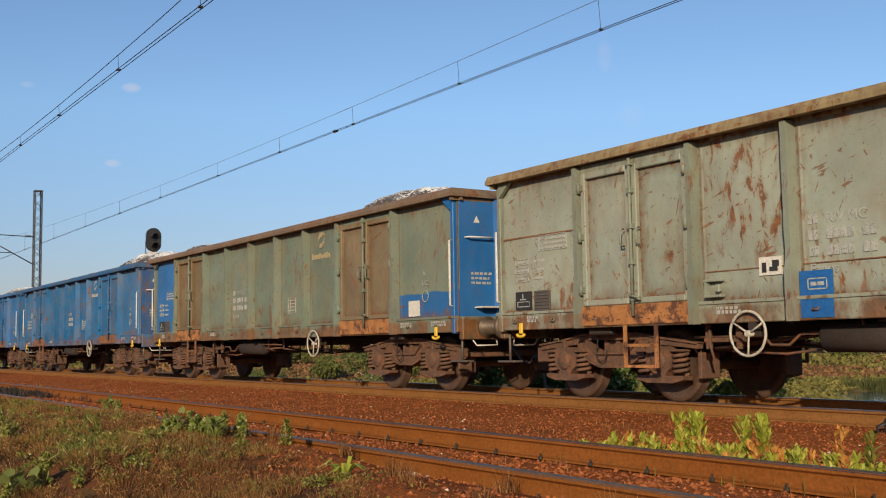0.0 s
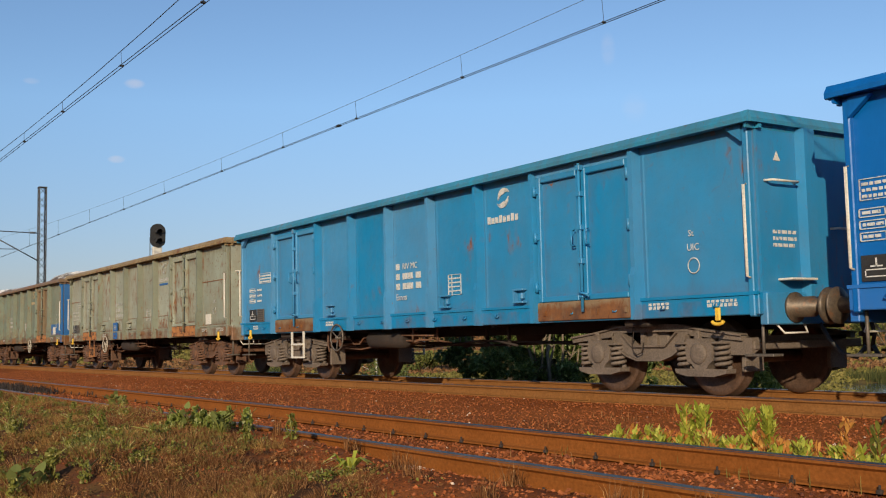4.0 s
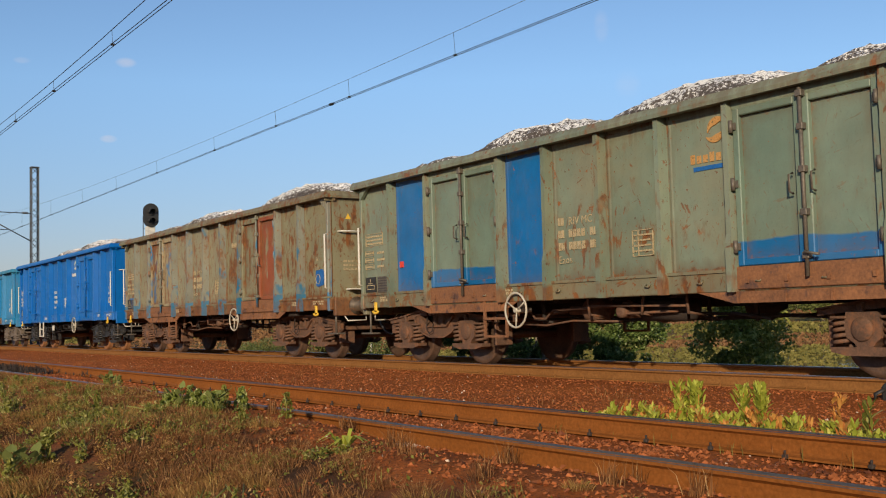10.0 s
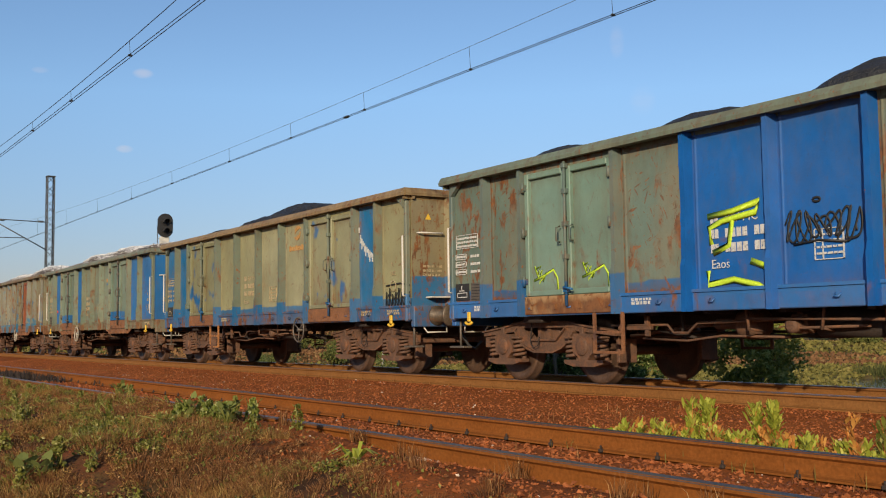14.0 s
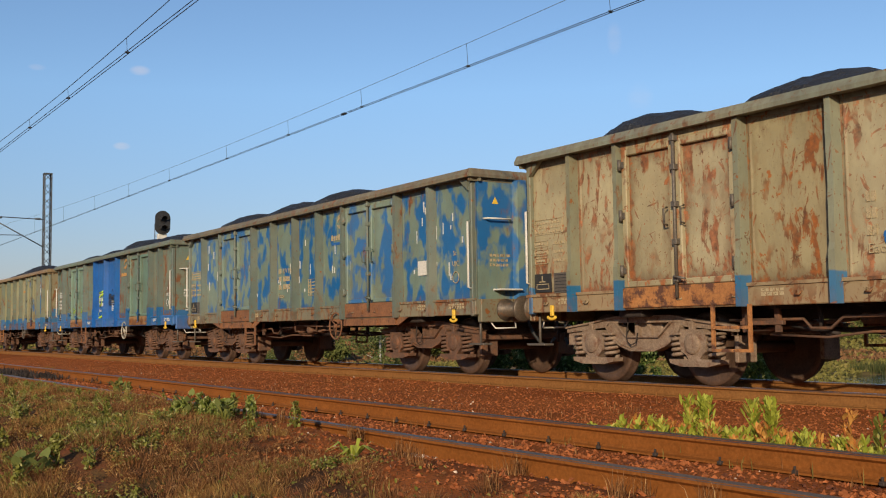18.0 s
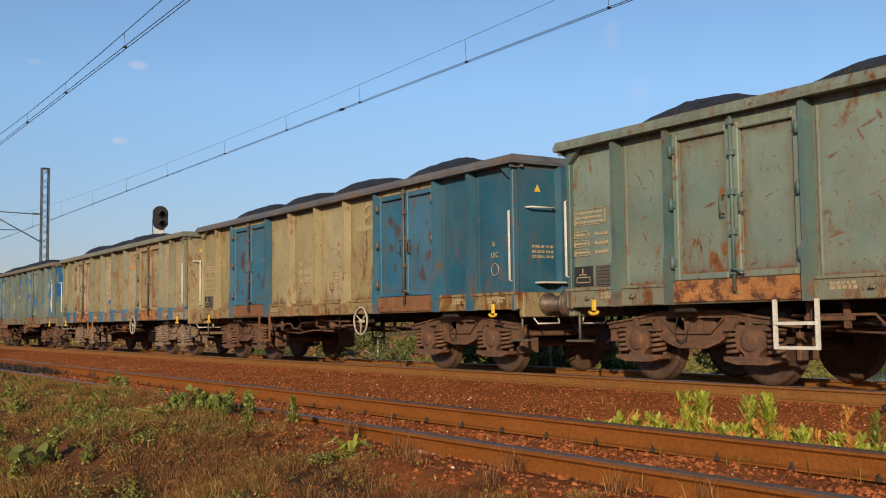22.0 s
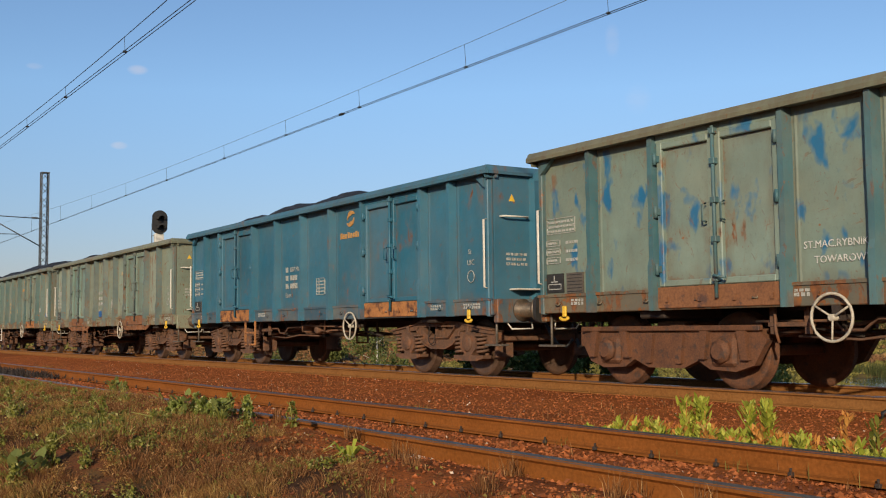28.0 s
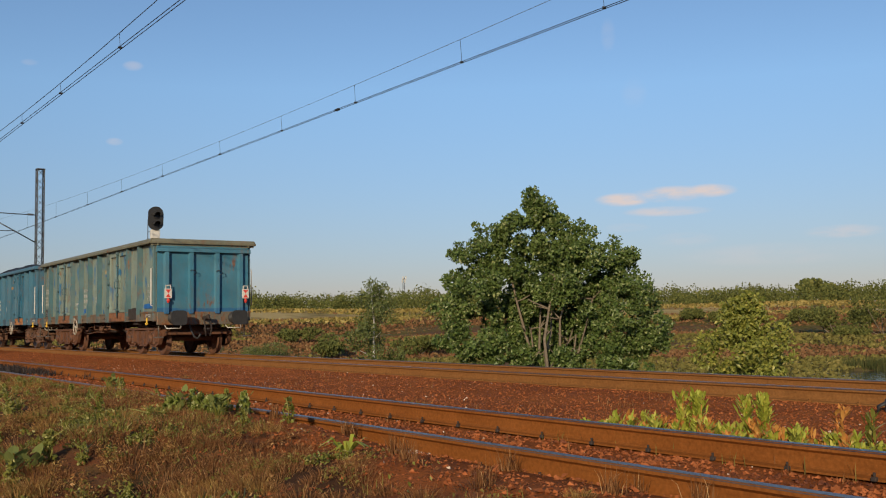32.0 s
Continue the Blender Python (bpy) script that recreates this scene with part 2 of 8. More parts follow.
        col = blend(nt, rise, col, blend(nt, fog(nt, v, 5, 6, 0.65, 0.35, 0.65), (0.07, 0.032, 0.018, 1), (0.21, 0.085, 0.03, 1)))
        col = blend(nt, calc(nt, "MULTIPLY", fac, 0.9), col, tone)
    # each sheet has weathered to a tone of its own
    info, hsv = nt.nodes.new("ShaderNodeObjectInfo"), node(nt, "ShaderNodeHueSaturation")
    wire(nt, calc(nt, "ADD", calc(nt, "MULTIPLY", info.outputs["Random"], 0.6 * fade + 0.08), 1.0 - 0.25 * fade), hsv.inputs["Value"])
    wire(nt, calc(nt, "ADD", calc(nt, "MULTIPLY", info.outputs["Random"], -0.16), 1.12), hsv.inputs["Saturation"])
    wire(nt, col, hsv.inputs["Color"])
    wire(nt, hsv.outputs[0], bsdf.inputs["Base Color"])
    rough = calc(nt, "ADD", calc(nt, "MULTIPLY", fog(nt, v, 6, 4), 0.25), gloss - 0.1 + 0.12 * worn)
    wire(nt, rough, bsdf.inputs["Roughness"])
    dents = calc(nt, "ADD", fog(nt, v, 2.2, 2), calc(nt, "MULTIPLY", fog(nt, v, 30, 4), 0.12))
    bump(nt, bsdf, dents, 0.30, 0.05)
    return m


M_BOGIE = surface("rusty bogie iron", (0.055, 0.031, 0.021, 1), (0.14, 0.070, 0.039, 1), 5, 45, 0.8, 0.0, 0.4, (0.19, 0.075, 0.03, 1), (0.5, 0.7))
M_BOGIE_PALE = surface("dusty pale brown bogie iron", (0.13, 0.085, 0.055, 1), (0.27, 0.19, 0.13, 1), 5, 45, 0.8, 0.0, 0.4, (0.12, 0.055, 0.03, 1), (0.52, 0.68))
M_BOGIE_BLACK = surface("black bogie paint", (0.012, 0.012, 0.013, 1), (0.03, 0.027, 0.025, 1), 5, 45, 0.55, 0.0, 0.2)
M_BOGIE_RED = surface("red-brown bogie iron", (0.060, 0.026, 0.014, 1), (0.145, 0.058, 0.025, 1), 5, 45, 0.8, 0.0, 0.4, (0.05, 0.03, 0.024, 1))
M_UNDER = surface("dark underframe", (0.014, 0.011, 0.010, 1), (0.04, 0.026, 0.019, 1), 4, 40, 0.85, 0.0, 0.3)
M_UNDER_BLACK = surface("black underframe", (0.01, 0.01, 0.011, 1), (0.022, 0.02, 0.02, 1), 4, 40, 0.7, 0.0, 0.2)
M_WHEEL = surface("wheel steel with brown grime", (0.06, 0.036, 0.026, 1), (0.13, 0.075, 0.048, 1), 8, 40, 0.55, 0.3, 0.2)
M_WHEEL_RUST = surface("fresh rusty wheel", (0.19, 0.08, 0.032, 1), (0.28, 0.125, 0.05, 1), 8, 40, 0.7, 0.1, 0.2)
M_SILL = surface("rust-orange door sill", (0.20, 0.075, 0.024, 1), (0.42, 0.18, 0.055, 1), 3.4, 30, 0.85, 0.0, 0.3, (0.09, 0.036, 0.02, 1), (0.50, 0.60))
M_SILL_BROWN = surface("brown rusty sill", (0.10, 0.042, 0.02, 1), (0.25, 0.105, 0.042, 1), 3, 30, 0.85, 0.0, 0.3, (0.08, 0.04, 0.03, 1))
M_STEEL = surface("worn bar steel", (0.09, 0.08, 0.07, 1), (0.16, 0.13, 0.10, 1), 6, 40, 0.6, 0.4, 0.15)
M_BUFFER = surface("greasy dark buffer steel", (0.05, 0.042, 0.034, 1), (0.12, 0.085, 0.055, 1), 6, 40, 0.5, 0.3, 0.15, (0.16, 0.07, 0.03, 1), (0.55, 0.7))
M_WHITE = surface("off-white paint", (0.50, 0.47, 0.41, 1), (0.62, 0.59, 0.52, 1), 7, 40, 0.6, 0.0, 0.1, (0.35, 0.22, 0.13, 1), (0.66, 0.72))
M_HANDWHEEL = surface("dirty cream paint", (0.34, 0.30, 0.23, 1), (0.46, 0.42, 0.34, 1), 7, 40, 0.6, 0.0, 0.1, (0.2, 0.11, 0.06, 1), (0.6, 0.68))
M_MARK = surface("faded white stencil paint", (0.30, 0.30, 0.27, 1), (0.42, 0.42, 0.39, 1), 9, 60, 0.7, 0.0, 0.0)
M_MARK_FRESH = surface("white stencil paint", (0.48, 0.47, 0.44, 1), (0.58, 0.57, 0.54, 1), 9, 60, 0.7, 0.0, 0.0)
M_MARK_CREAM = surface("faded cream stencil paint", (0.34, 0.26, 0.14, 1), (0.44, 0.35, 0.21, 1), 9, 60, 0.7, 0.0, 0.0)
M_MARK_ORANGE = surface("faded orange stencil paint", (0.42, 0.20, 0.05, 1), (0.50, 0.28, 0.10, 1), 9, 60, 0.7, 0.0, 0.0)
for m in (M_MARK, M_MARK_FRESH, M_MARK_CREAM, M_MARK_ORANGE):
    nt = m.node_tree
    shade = next(n for n in nt.nodes if n.type == "BSDF_PRINCIPLED")
    v = place(nt, 3.0)
    worn = calc(nt, "MULTIPLY", fog(nt, v, 26, 4, 0.65, 0.32, 0.44), fog(nt, v, 3.5, 3, 0.6, 0.12, 0.42))
    wire(nt, calc(nt, "MULTIPLY", worn, 0.96 if m is M_MARK_FRESH else 0.9), shade.inputs["Alpha"])
M_BLACK = surface("black paint", (0.012, 0.012, 0.012, 1), (0.03, 0.028, 0.026, 1), 9, 60, 0.6, 0.0, 0.0)
M_YELLOW = surface("yellow paint", (0.62, 0.36, 0.02, 1), (0.72, 0.46, 0.05, 1), 9, 60, 0.6, 0.0, 0.1, (0.2, 0.1, 0.03, 1), (0.6, 0.66))
M_RED = surface("red paint", (0.55, 0.03, 0.02, 1), (0.62, 0.06, 0.04, 1), 9, 60, 0.5, 0.0, 0.0)
M_BLUE_PLATE = surface("bright blue paint patch", (0.008, 0.08, 0.26, 1), (0.015, 0.11, 0.33, 1), 3, 40, 0.5, 0.0, 0.0)
M_GRAFFITI = surface("acid green spray paint", (0.42, 0.62, 0.02, 1), (0.55, 0.72, 0.05, 1), 3, 40, 0.5, 0.0, 0.0)
M_COAL = surface("black coal", (0.010, 0.010, 0.011, 1), (0.028, 0.027, 0.027, 1), 6, 25, 0.55, 0.0, 0.8, distance=0.06)
M_SLAG = surface("grey crushed stone load", (0.045, 0.034, 0.026, 1), (0.12, 0.095, 0.075, 1), 14, 40, 0.6, 0.0, 0.9, distance=0.06)
nt = M_SLAG.node_tree
shade = next(n for n in nt.nodes if n.type == "BSDF_PRINCIPLED")
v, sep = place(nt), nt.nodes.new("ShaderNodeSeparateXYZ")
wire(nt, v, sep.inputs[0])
# pale chips; the sun's glint on the heap's top is put into their colour
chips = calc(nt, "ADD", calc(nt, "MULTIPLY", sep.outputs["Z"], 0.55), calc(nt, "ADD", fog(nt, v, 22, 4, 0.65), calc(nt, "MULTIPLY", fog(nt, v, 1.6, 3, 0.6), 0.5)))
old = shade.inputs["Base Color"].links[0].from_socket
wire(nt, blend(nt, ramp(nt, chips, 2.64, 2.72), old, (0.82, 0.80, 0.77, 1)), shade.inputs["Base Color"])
M_RAIL = surface("rusty rail web", (0.185, 0.060, 0.012, 1), (0.25, 0.086, 0.019, 1), 2.5, 40, 0.75, 0.1, 0.15)
M_RAIL_FAR = surface("brown rail web", (0.185, 0.078, 0.023, 1), (0.245, 0.110, 0.034, 1), 2.5, 40, 0.75, 0.1, 0.15)
M_RAILTOP = surface("polished rail head", (0.075, 0.072, 0.085, 1), (0.14, 0.135, 0.15, 1), 3, 60, 0.36, 0.9, 0.05)
M_RAILTOP_RUST = surface("rusty unused rail head", (0.11, 0.085, 0.075, 1), (0.20, 0.165, 0.15, 1), 3, 60, 0.40, 0.7, 0.1)
M_WIRE_PALE = surface("weathered green wire", (0.10, 0.115, 0.10, 1), (0.15, 0.165, 0.15, 1), 5, 40, 0.6, 0.3, 0.0)
M_WIRE = surface("dark copper wire", (0.03, 0.03, 0.032, 1), (0.05, 0.05, 0.05, 1), 5, 40, 0.5, 0.5, 0.0)
M_LATTICE = surface("grey painted lattice steel", (0.055, 0.06, 0.065, 1), (0.10, 0.105, 0.11, 1), 5, 40, 0.6, 0.2, 0.1)
M_STONE = surface("red-brown ballast stone", (0.21, 0.060, 0.020, 1), (0.35, 0.115, 0.040, 1), 2.0, 30, 0.9, 0.0, 0.4, (0.11, 0.038, 0.02, 1), random_tone=0.55)
for m in (M_STONE, M_RAIL, M_RAIL_FAR):
    next(n for n in m.node_tree.nodes if n.type == "BSDF_PRINCIPLED").inputs["Specular IOR Level"].default_value = 0.1
M_PALE_STONE = surface("pale chips", (0.45, 0.30, 0.2, 1), (0.6, 0.5, 0.4, 1), 2.0, 30, 0.9, 0.0, 0.2, random_tone=0.5)


# ---- mesh helpers ----
def box(bm, x0, x1, y0, y1, z0, z1, bevel=0.0):
    vs = [bm.verts.new((x, y, z)) for x in (x0, x1) for y in (y0, y1) for z in (z0, z1)]
    fs = [bm.faces.new([vs[i] for i in q]) for q in ((0, 1, 3, 2), (4, 6, 7, 5), (0, 4, 5, 1), (2, 3, 7, 6), (0, 2, 6, 4), (1, 5, 7, 3))]
    if bevel:
        bmesh.ops.bevel(bm, geom=list({e for f in fs for e in f.edges}), offset=bevel, segments=1, affect="EDGES")
    return bm


def tube(bm, points, radius, sides=8, caps=True):
    """A round bar along points."""
    pts = [Vector(p) for p in points]
    rings = []
    for i, p in enumerate(pts):
        d = (pts[min(i + 1, len(pts) - 1)] - pts[max(i - 1, 0)]).normalized()
        side = d.cross(Vector((0, 0, 1)) if abs(d.z) < 0.9 else Vector((0, 1, 0))).normalized()
        up = side.cross(d)
        r = radius[i] if isinstance(radius, (list, tuple)) else radius
        rings.append([bm.verts.new(p + (side * math.cos(a) + up * math.sin(a)) * r) for a in (2 * math.pi * k / sides for k in range(sides))])
    for a, b in zip(rings, rings[1:]):
        for k in range(sides):
            bm.faces.new((a[k], a[(k + 1) % sides], b[(k + 1) % sides], b[k])).smooth = True
    if caps:
        bm.faces.new(rings[0][::-1])
        bm.faces.new(rings[-1])
    return bm


def turned(bm, profile, centre, axis="y", sides=24):
    """A lathe: profile of (radius, offset along the axis)."""
    rings = []
    for r, h in profile:
        ring = []
        for k in range(sides):
            a = 2 * math.pi * k / sides
            u, w = r * math.cos(a), r * math.sin(a)
            p = (u, h, w) if axis == "y" else (h, u, w) if axis == "x" else (u, w, h)
            ring.append(bm.verts.new(Vector(centre) + Vector(p)))
        rings.append(ring)
    for a, b in zip(rings, rings[1:]):
        for k in range(sides):
            bm.faces.new((a[k], a[(k + 1) % sides], b[(k + 1) % sides], b[k])).smooth = True
    bm.faces.new(rings[0])
    bm.faces.new(rings[-1][::-1])
    return bm


def prism(bm, outline, axis, a, b):
    """An outline of (u, v) pushed from a to b along an axis: x takes (y, z), y takes (x, z), z takes (x, y)."""
    def at(u, v, w):
        return (w, u, v) if axis == "x" else (u, w, v) if axis == "y" else (u, v, w)
    lo, hi = [bm.verts.new(at(u, v, a)) for u, v in outline], [bm.verts.new(at(u, v, b)) for u, v in outline]
    bm.faces.new(lo)
    bm.faces.new(hi[::-1])
    n = len(outline)
    for k in range(n):
        bm.faces.new((lo[k], hi[k], hi[(k + 1) % n], lo[(k + 1) % n]))
    return bm


def mesh_of(bm, name, material=None):
    bmesh.ops.recalc_face_normals(bm, faces=bm.faces)
    me = bpy.data.meshes.new(name)
    bm.to_mesh(me)
    bm.free()
    me.materials.append(material)
    return me


def part(name, bm, material, parent, label=""):
    ob = new(name, mesh_of(bm, name, material) if isinstance(bm, bmesh.types.BMesh) else bm)
    ob.parent = parent
    if label:
        tagged(ob, label)
    return ob


def dressed(name, me, material, parent, label=""):
    """A part on a shared mesh with a coat of its own."""
    ob = new(name, me)
    ob.parent = parent
    ob.material_slots[0].link = "OBJECT"
    ob.material_slots[0].material = material
    if label:
        tagged(ob, label)
    return ob


LETTERS = {}


def letters(text, size):
    """A flat mesh of words in the built-in font, in the x-z plane, from its left base corner."""
    if (text, size) not in LETTERS:
        cu = bpy.data.curves.new("words", "FONT")
        cu.body, cu.size, cu.extrude, cu.resolution_u = text, size, 0.0015, 2
        ob = bpy.data.objects.new("words", cu)
        scene.collection.objects.link(ob)
        me = bpy.data.meshes.new_from_object(ob.evaluated_get(bpy.context.evaluated_depsgraph_get()))
        bpy.data.objects.remove(ob)
        me.transform(Matrix.Rotation(radians(90), 4, "X"))
        me.materials.clear()
        me.materials.append(None)
        LETTERS[text, size] = me
    return LETTERS[text, size]


# ---- the train: one plan for the short wagon, one for the long wagon ----
def travel(t):
    """How far the train has come at t seconds: the place of the clean blue wagon's middle."""
    return ((((1.5326664e-06 * t - 1.0948725e-04) * t + 2.0132395e-03) * t - 1.5645338e-02) * t - 6.2880807) * t + 25.1892579


TOP, SILL, FOOT = 3.215, 1.20, 0.955
PLANS = {
    "short": dict(half=6.45, ribs=(-5.40, -1.25, 0.0, 1.25, 5.40), doors=((-4.47, -2.48), (2.52, 4.54)), pivot=4.47, base=0.92),
    "narrow": dict(half=6.45, ribs=(-5.28, -1.09, 0.0, 1.09, 5.22), doors=((-4.13, -2.16), (2.16, 4.13)), pivot=4.47, base=0.92),
    "middle": dict(half=6.45, ribs=(-5.32, -1.20, 0.0, 1.22, 5.32), doors=((-4.34, -2.37), (2.39, 4.33)), pivot=4.47, base=0.92),
    "long": dict(half=7.32, ribs=(-2.04, -0.68, 0.68, 2.04), doors=((-5.45, -3.42), (3.42, 5.45)), pivot=5.25, base=0.90),
    "last": dict(half=6.45, ribs=(-5.28, -1.09, 0.0, 1.09, 5.22), doors=((-4.13, -2.16), (2.16, 4.13)), pivot=4.36, base=0.98),
}
SHAPES = {}


def pressed(bm, x0, x1, z0, z1, s, y, belly, crease=False):
    """A sheet with fine rows along its borders; the layer "seam" is 1 at a border and falls to 0 inside."""
    layer = bm.verts.layers.float.get("seam") or bm.verts.layers.float.new("seam")
    w, h = x1 - x0, z1 - z0

    def stops(a, length, fold=False):
        rim = [q for q in ((0.0, 0.05, 0.072, 0.082, 0.092, 0.12, 0.22) if fold else (0.0, 0.05, 0.12, 0.22)) if q < length * 0.45]
        return [a + q for q in rim] + [a + length * q for q in (0.4, 0.5, 0.6) if rim[-1] < length * q - 0.02 and length * q < length - rim[-1] - 0.02] + [a + length - q for q in reversed(rim)]
    grid = []
    for x in stops(x0, w, crease):
        col = []
        raised = 0.014 if crease and abs(min(x - x0, x1 - x) - 0.082) < 0.004 else 0.0
        for z in stops(z0, h):
            u, t = (x - x0) / w, (z - z0) / h
            out = belly * math.sin(math.pi * u) * math.sin(math.pi * t) + 0.009 * noise.noise(Vector((x * 1.9 + 3, s * 5, z * 1.7)))
            vert = bm.verts.new((x, s * (y + out + raised), z))
            vert[layer] = max(0.0, 1 - min(x - x0, x1 - x, z - z0, z1 - z) / 0.22)
            col.append(vert)
        grid.append(col)
    for i in range(len(grid) - 1):
        for k in range(len(grid[0]) - 1):
            bm.faces.new((grid[i][k], grid[i + 1][k], grid[i + 1][k + 1], grid[i][k + 1])).smooth = True


def side_panel(x0, x1, s):
    """A pressed sheet between two ribs, slightly bellied, above the sill's flange."""
    bm = bmesh.new()
    pressed(bm, x0, x1, SILL, 3.11, s, 1.348, 0.008, True)
    y0, y1 = sorted((s * 1.31, s * 1.335))
    box(bm, x0, x1, y0, y1, SILL, 3.11)
    return bm


def rib(x, s, half=0.036):
    """A pressed channel rib with flared flanks, its face dented by years of loading; its foot is boxed in deeper."""
    bm = bmesh.new()
    rows = []
    n = 22
    for k in range(n + 1):
        z = 1.0 + 2.09 * k / n
        d = 0.010 * noise.noise(Vector((x * 3.7, s * 2.0, z * 9.0)))
        e = 0.005 * noise.noise(Vector((x * 5.1, 4.0, z * 7.0)))
        rows.append([bm.verts.new((x + a, s * y, z)) for a, y in ((-half - 0.022, 1.34), (-half + e, 1.487 + d), (half + e, 1.487 + d), (half + 0.022, 1.34))])
    for a, b in zip(rows, rows[1:]):
        for k in range(3):
            bm.faces.new((a[k], a[k + 1], b[k + 1], b[k]))
    bm.faces.new(rows[0])
    bm.faces.new(rows[-1][::-1])
    foot = [(x - half - 0.012, s * 1.40), (x - half - 0.004, s * 1.512), (x + half + 0.004, s * 1.512), (x + half + 0.012, s * 1.40)]
    prism(bm, foot, "z", FOOT - 0.005, 1.50)
    prism(bm, [(s * 1.40, 1.50), (s * 1.512, 1.50), (s * 1.47, 1.66), (s * 1.40, 1.66)], "x", x - half, x + half)
    return bm


def door_leaf(x0, x1, s):
    """A sunk sheet in a raised frame with a proud folded edge."""
    bm = bmesh.new()
    y = lambda a, b: sorted((s * a, s * b))
    w = 0.085
    pressed(bm, x0 + w - 0.01, x1 - w + 0.01, 1.30, 2.925, s, 1.372, 0.006)
    box(bm, x0, x1, *y(1.34, 1.356), 1.235, 3.0)
    for a, b, c, d in ((x0, x0 + w, 1.235, 3.0), (x1 - w, x1, 1.235, 3.0), (x0 + w, x1 - w, 1.235, 1.31), (x0 + w, x1 - w, 2.915, 3.0)):
        box(bm, a, b, *y(1.352, 1.432), c, d, 0.010)
    return bm


def coil(bm, x, y, z0, z1, r=0.075, wire_r=0.021, turns=6, steps=10):
    pts = [(x + r * math.cos(2 * math.pi * k / steps), y + r * math.sin(2 * math.pi * k / steps), z0 + (z1 - z0) * k / (steps * turns)) for k in range(int(steps * turns) + 1)]
    return tube(bm, pts, wire_r, 6)


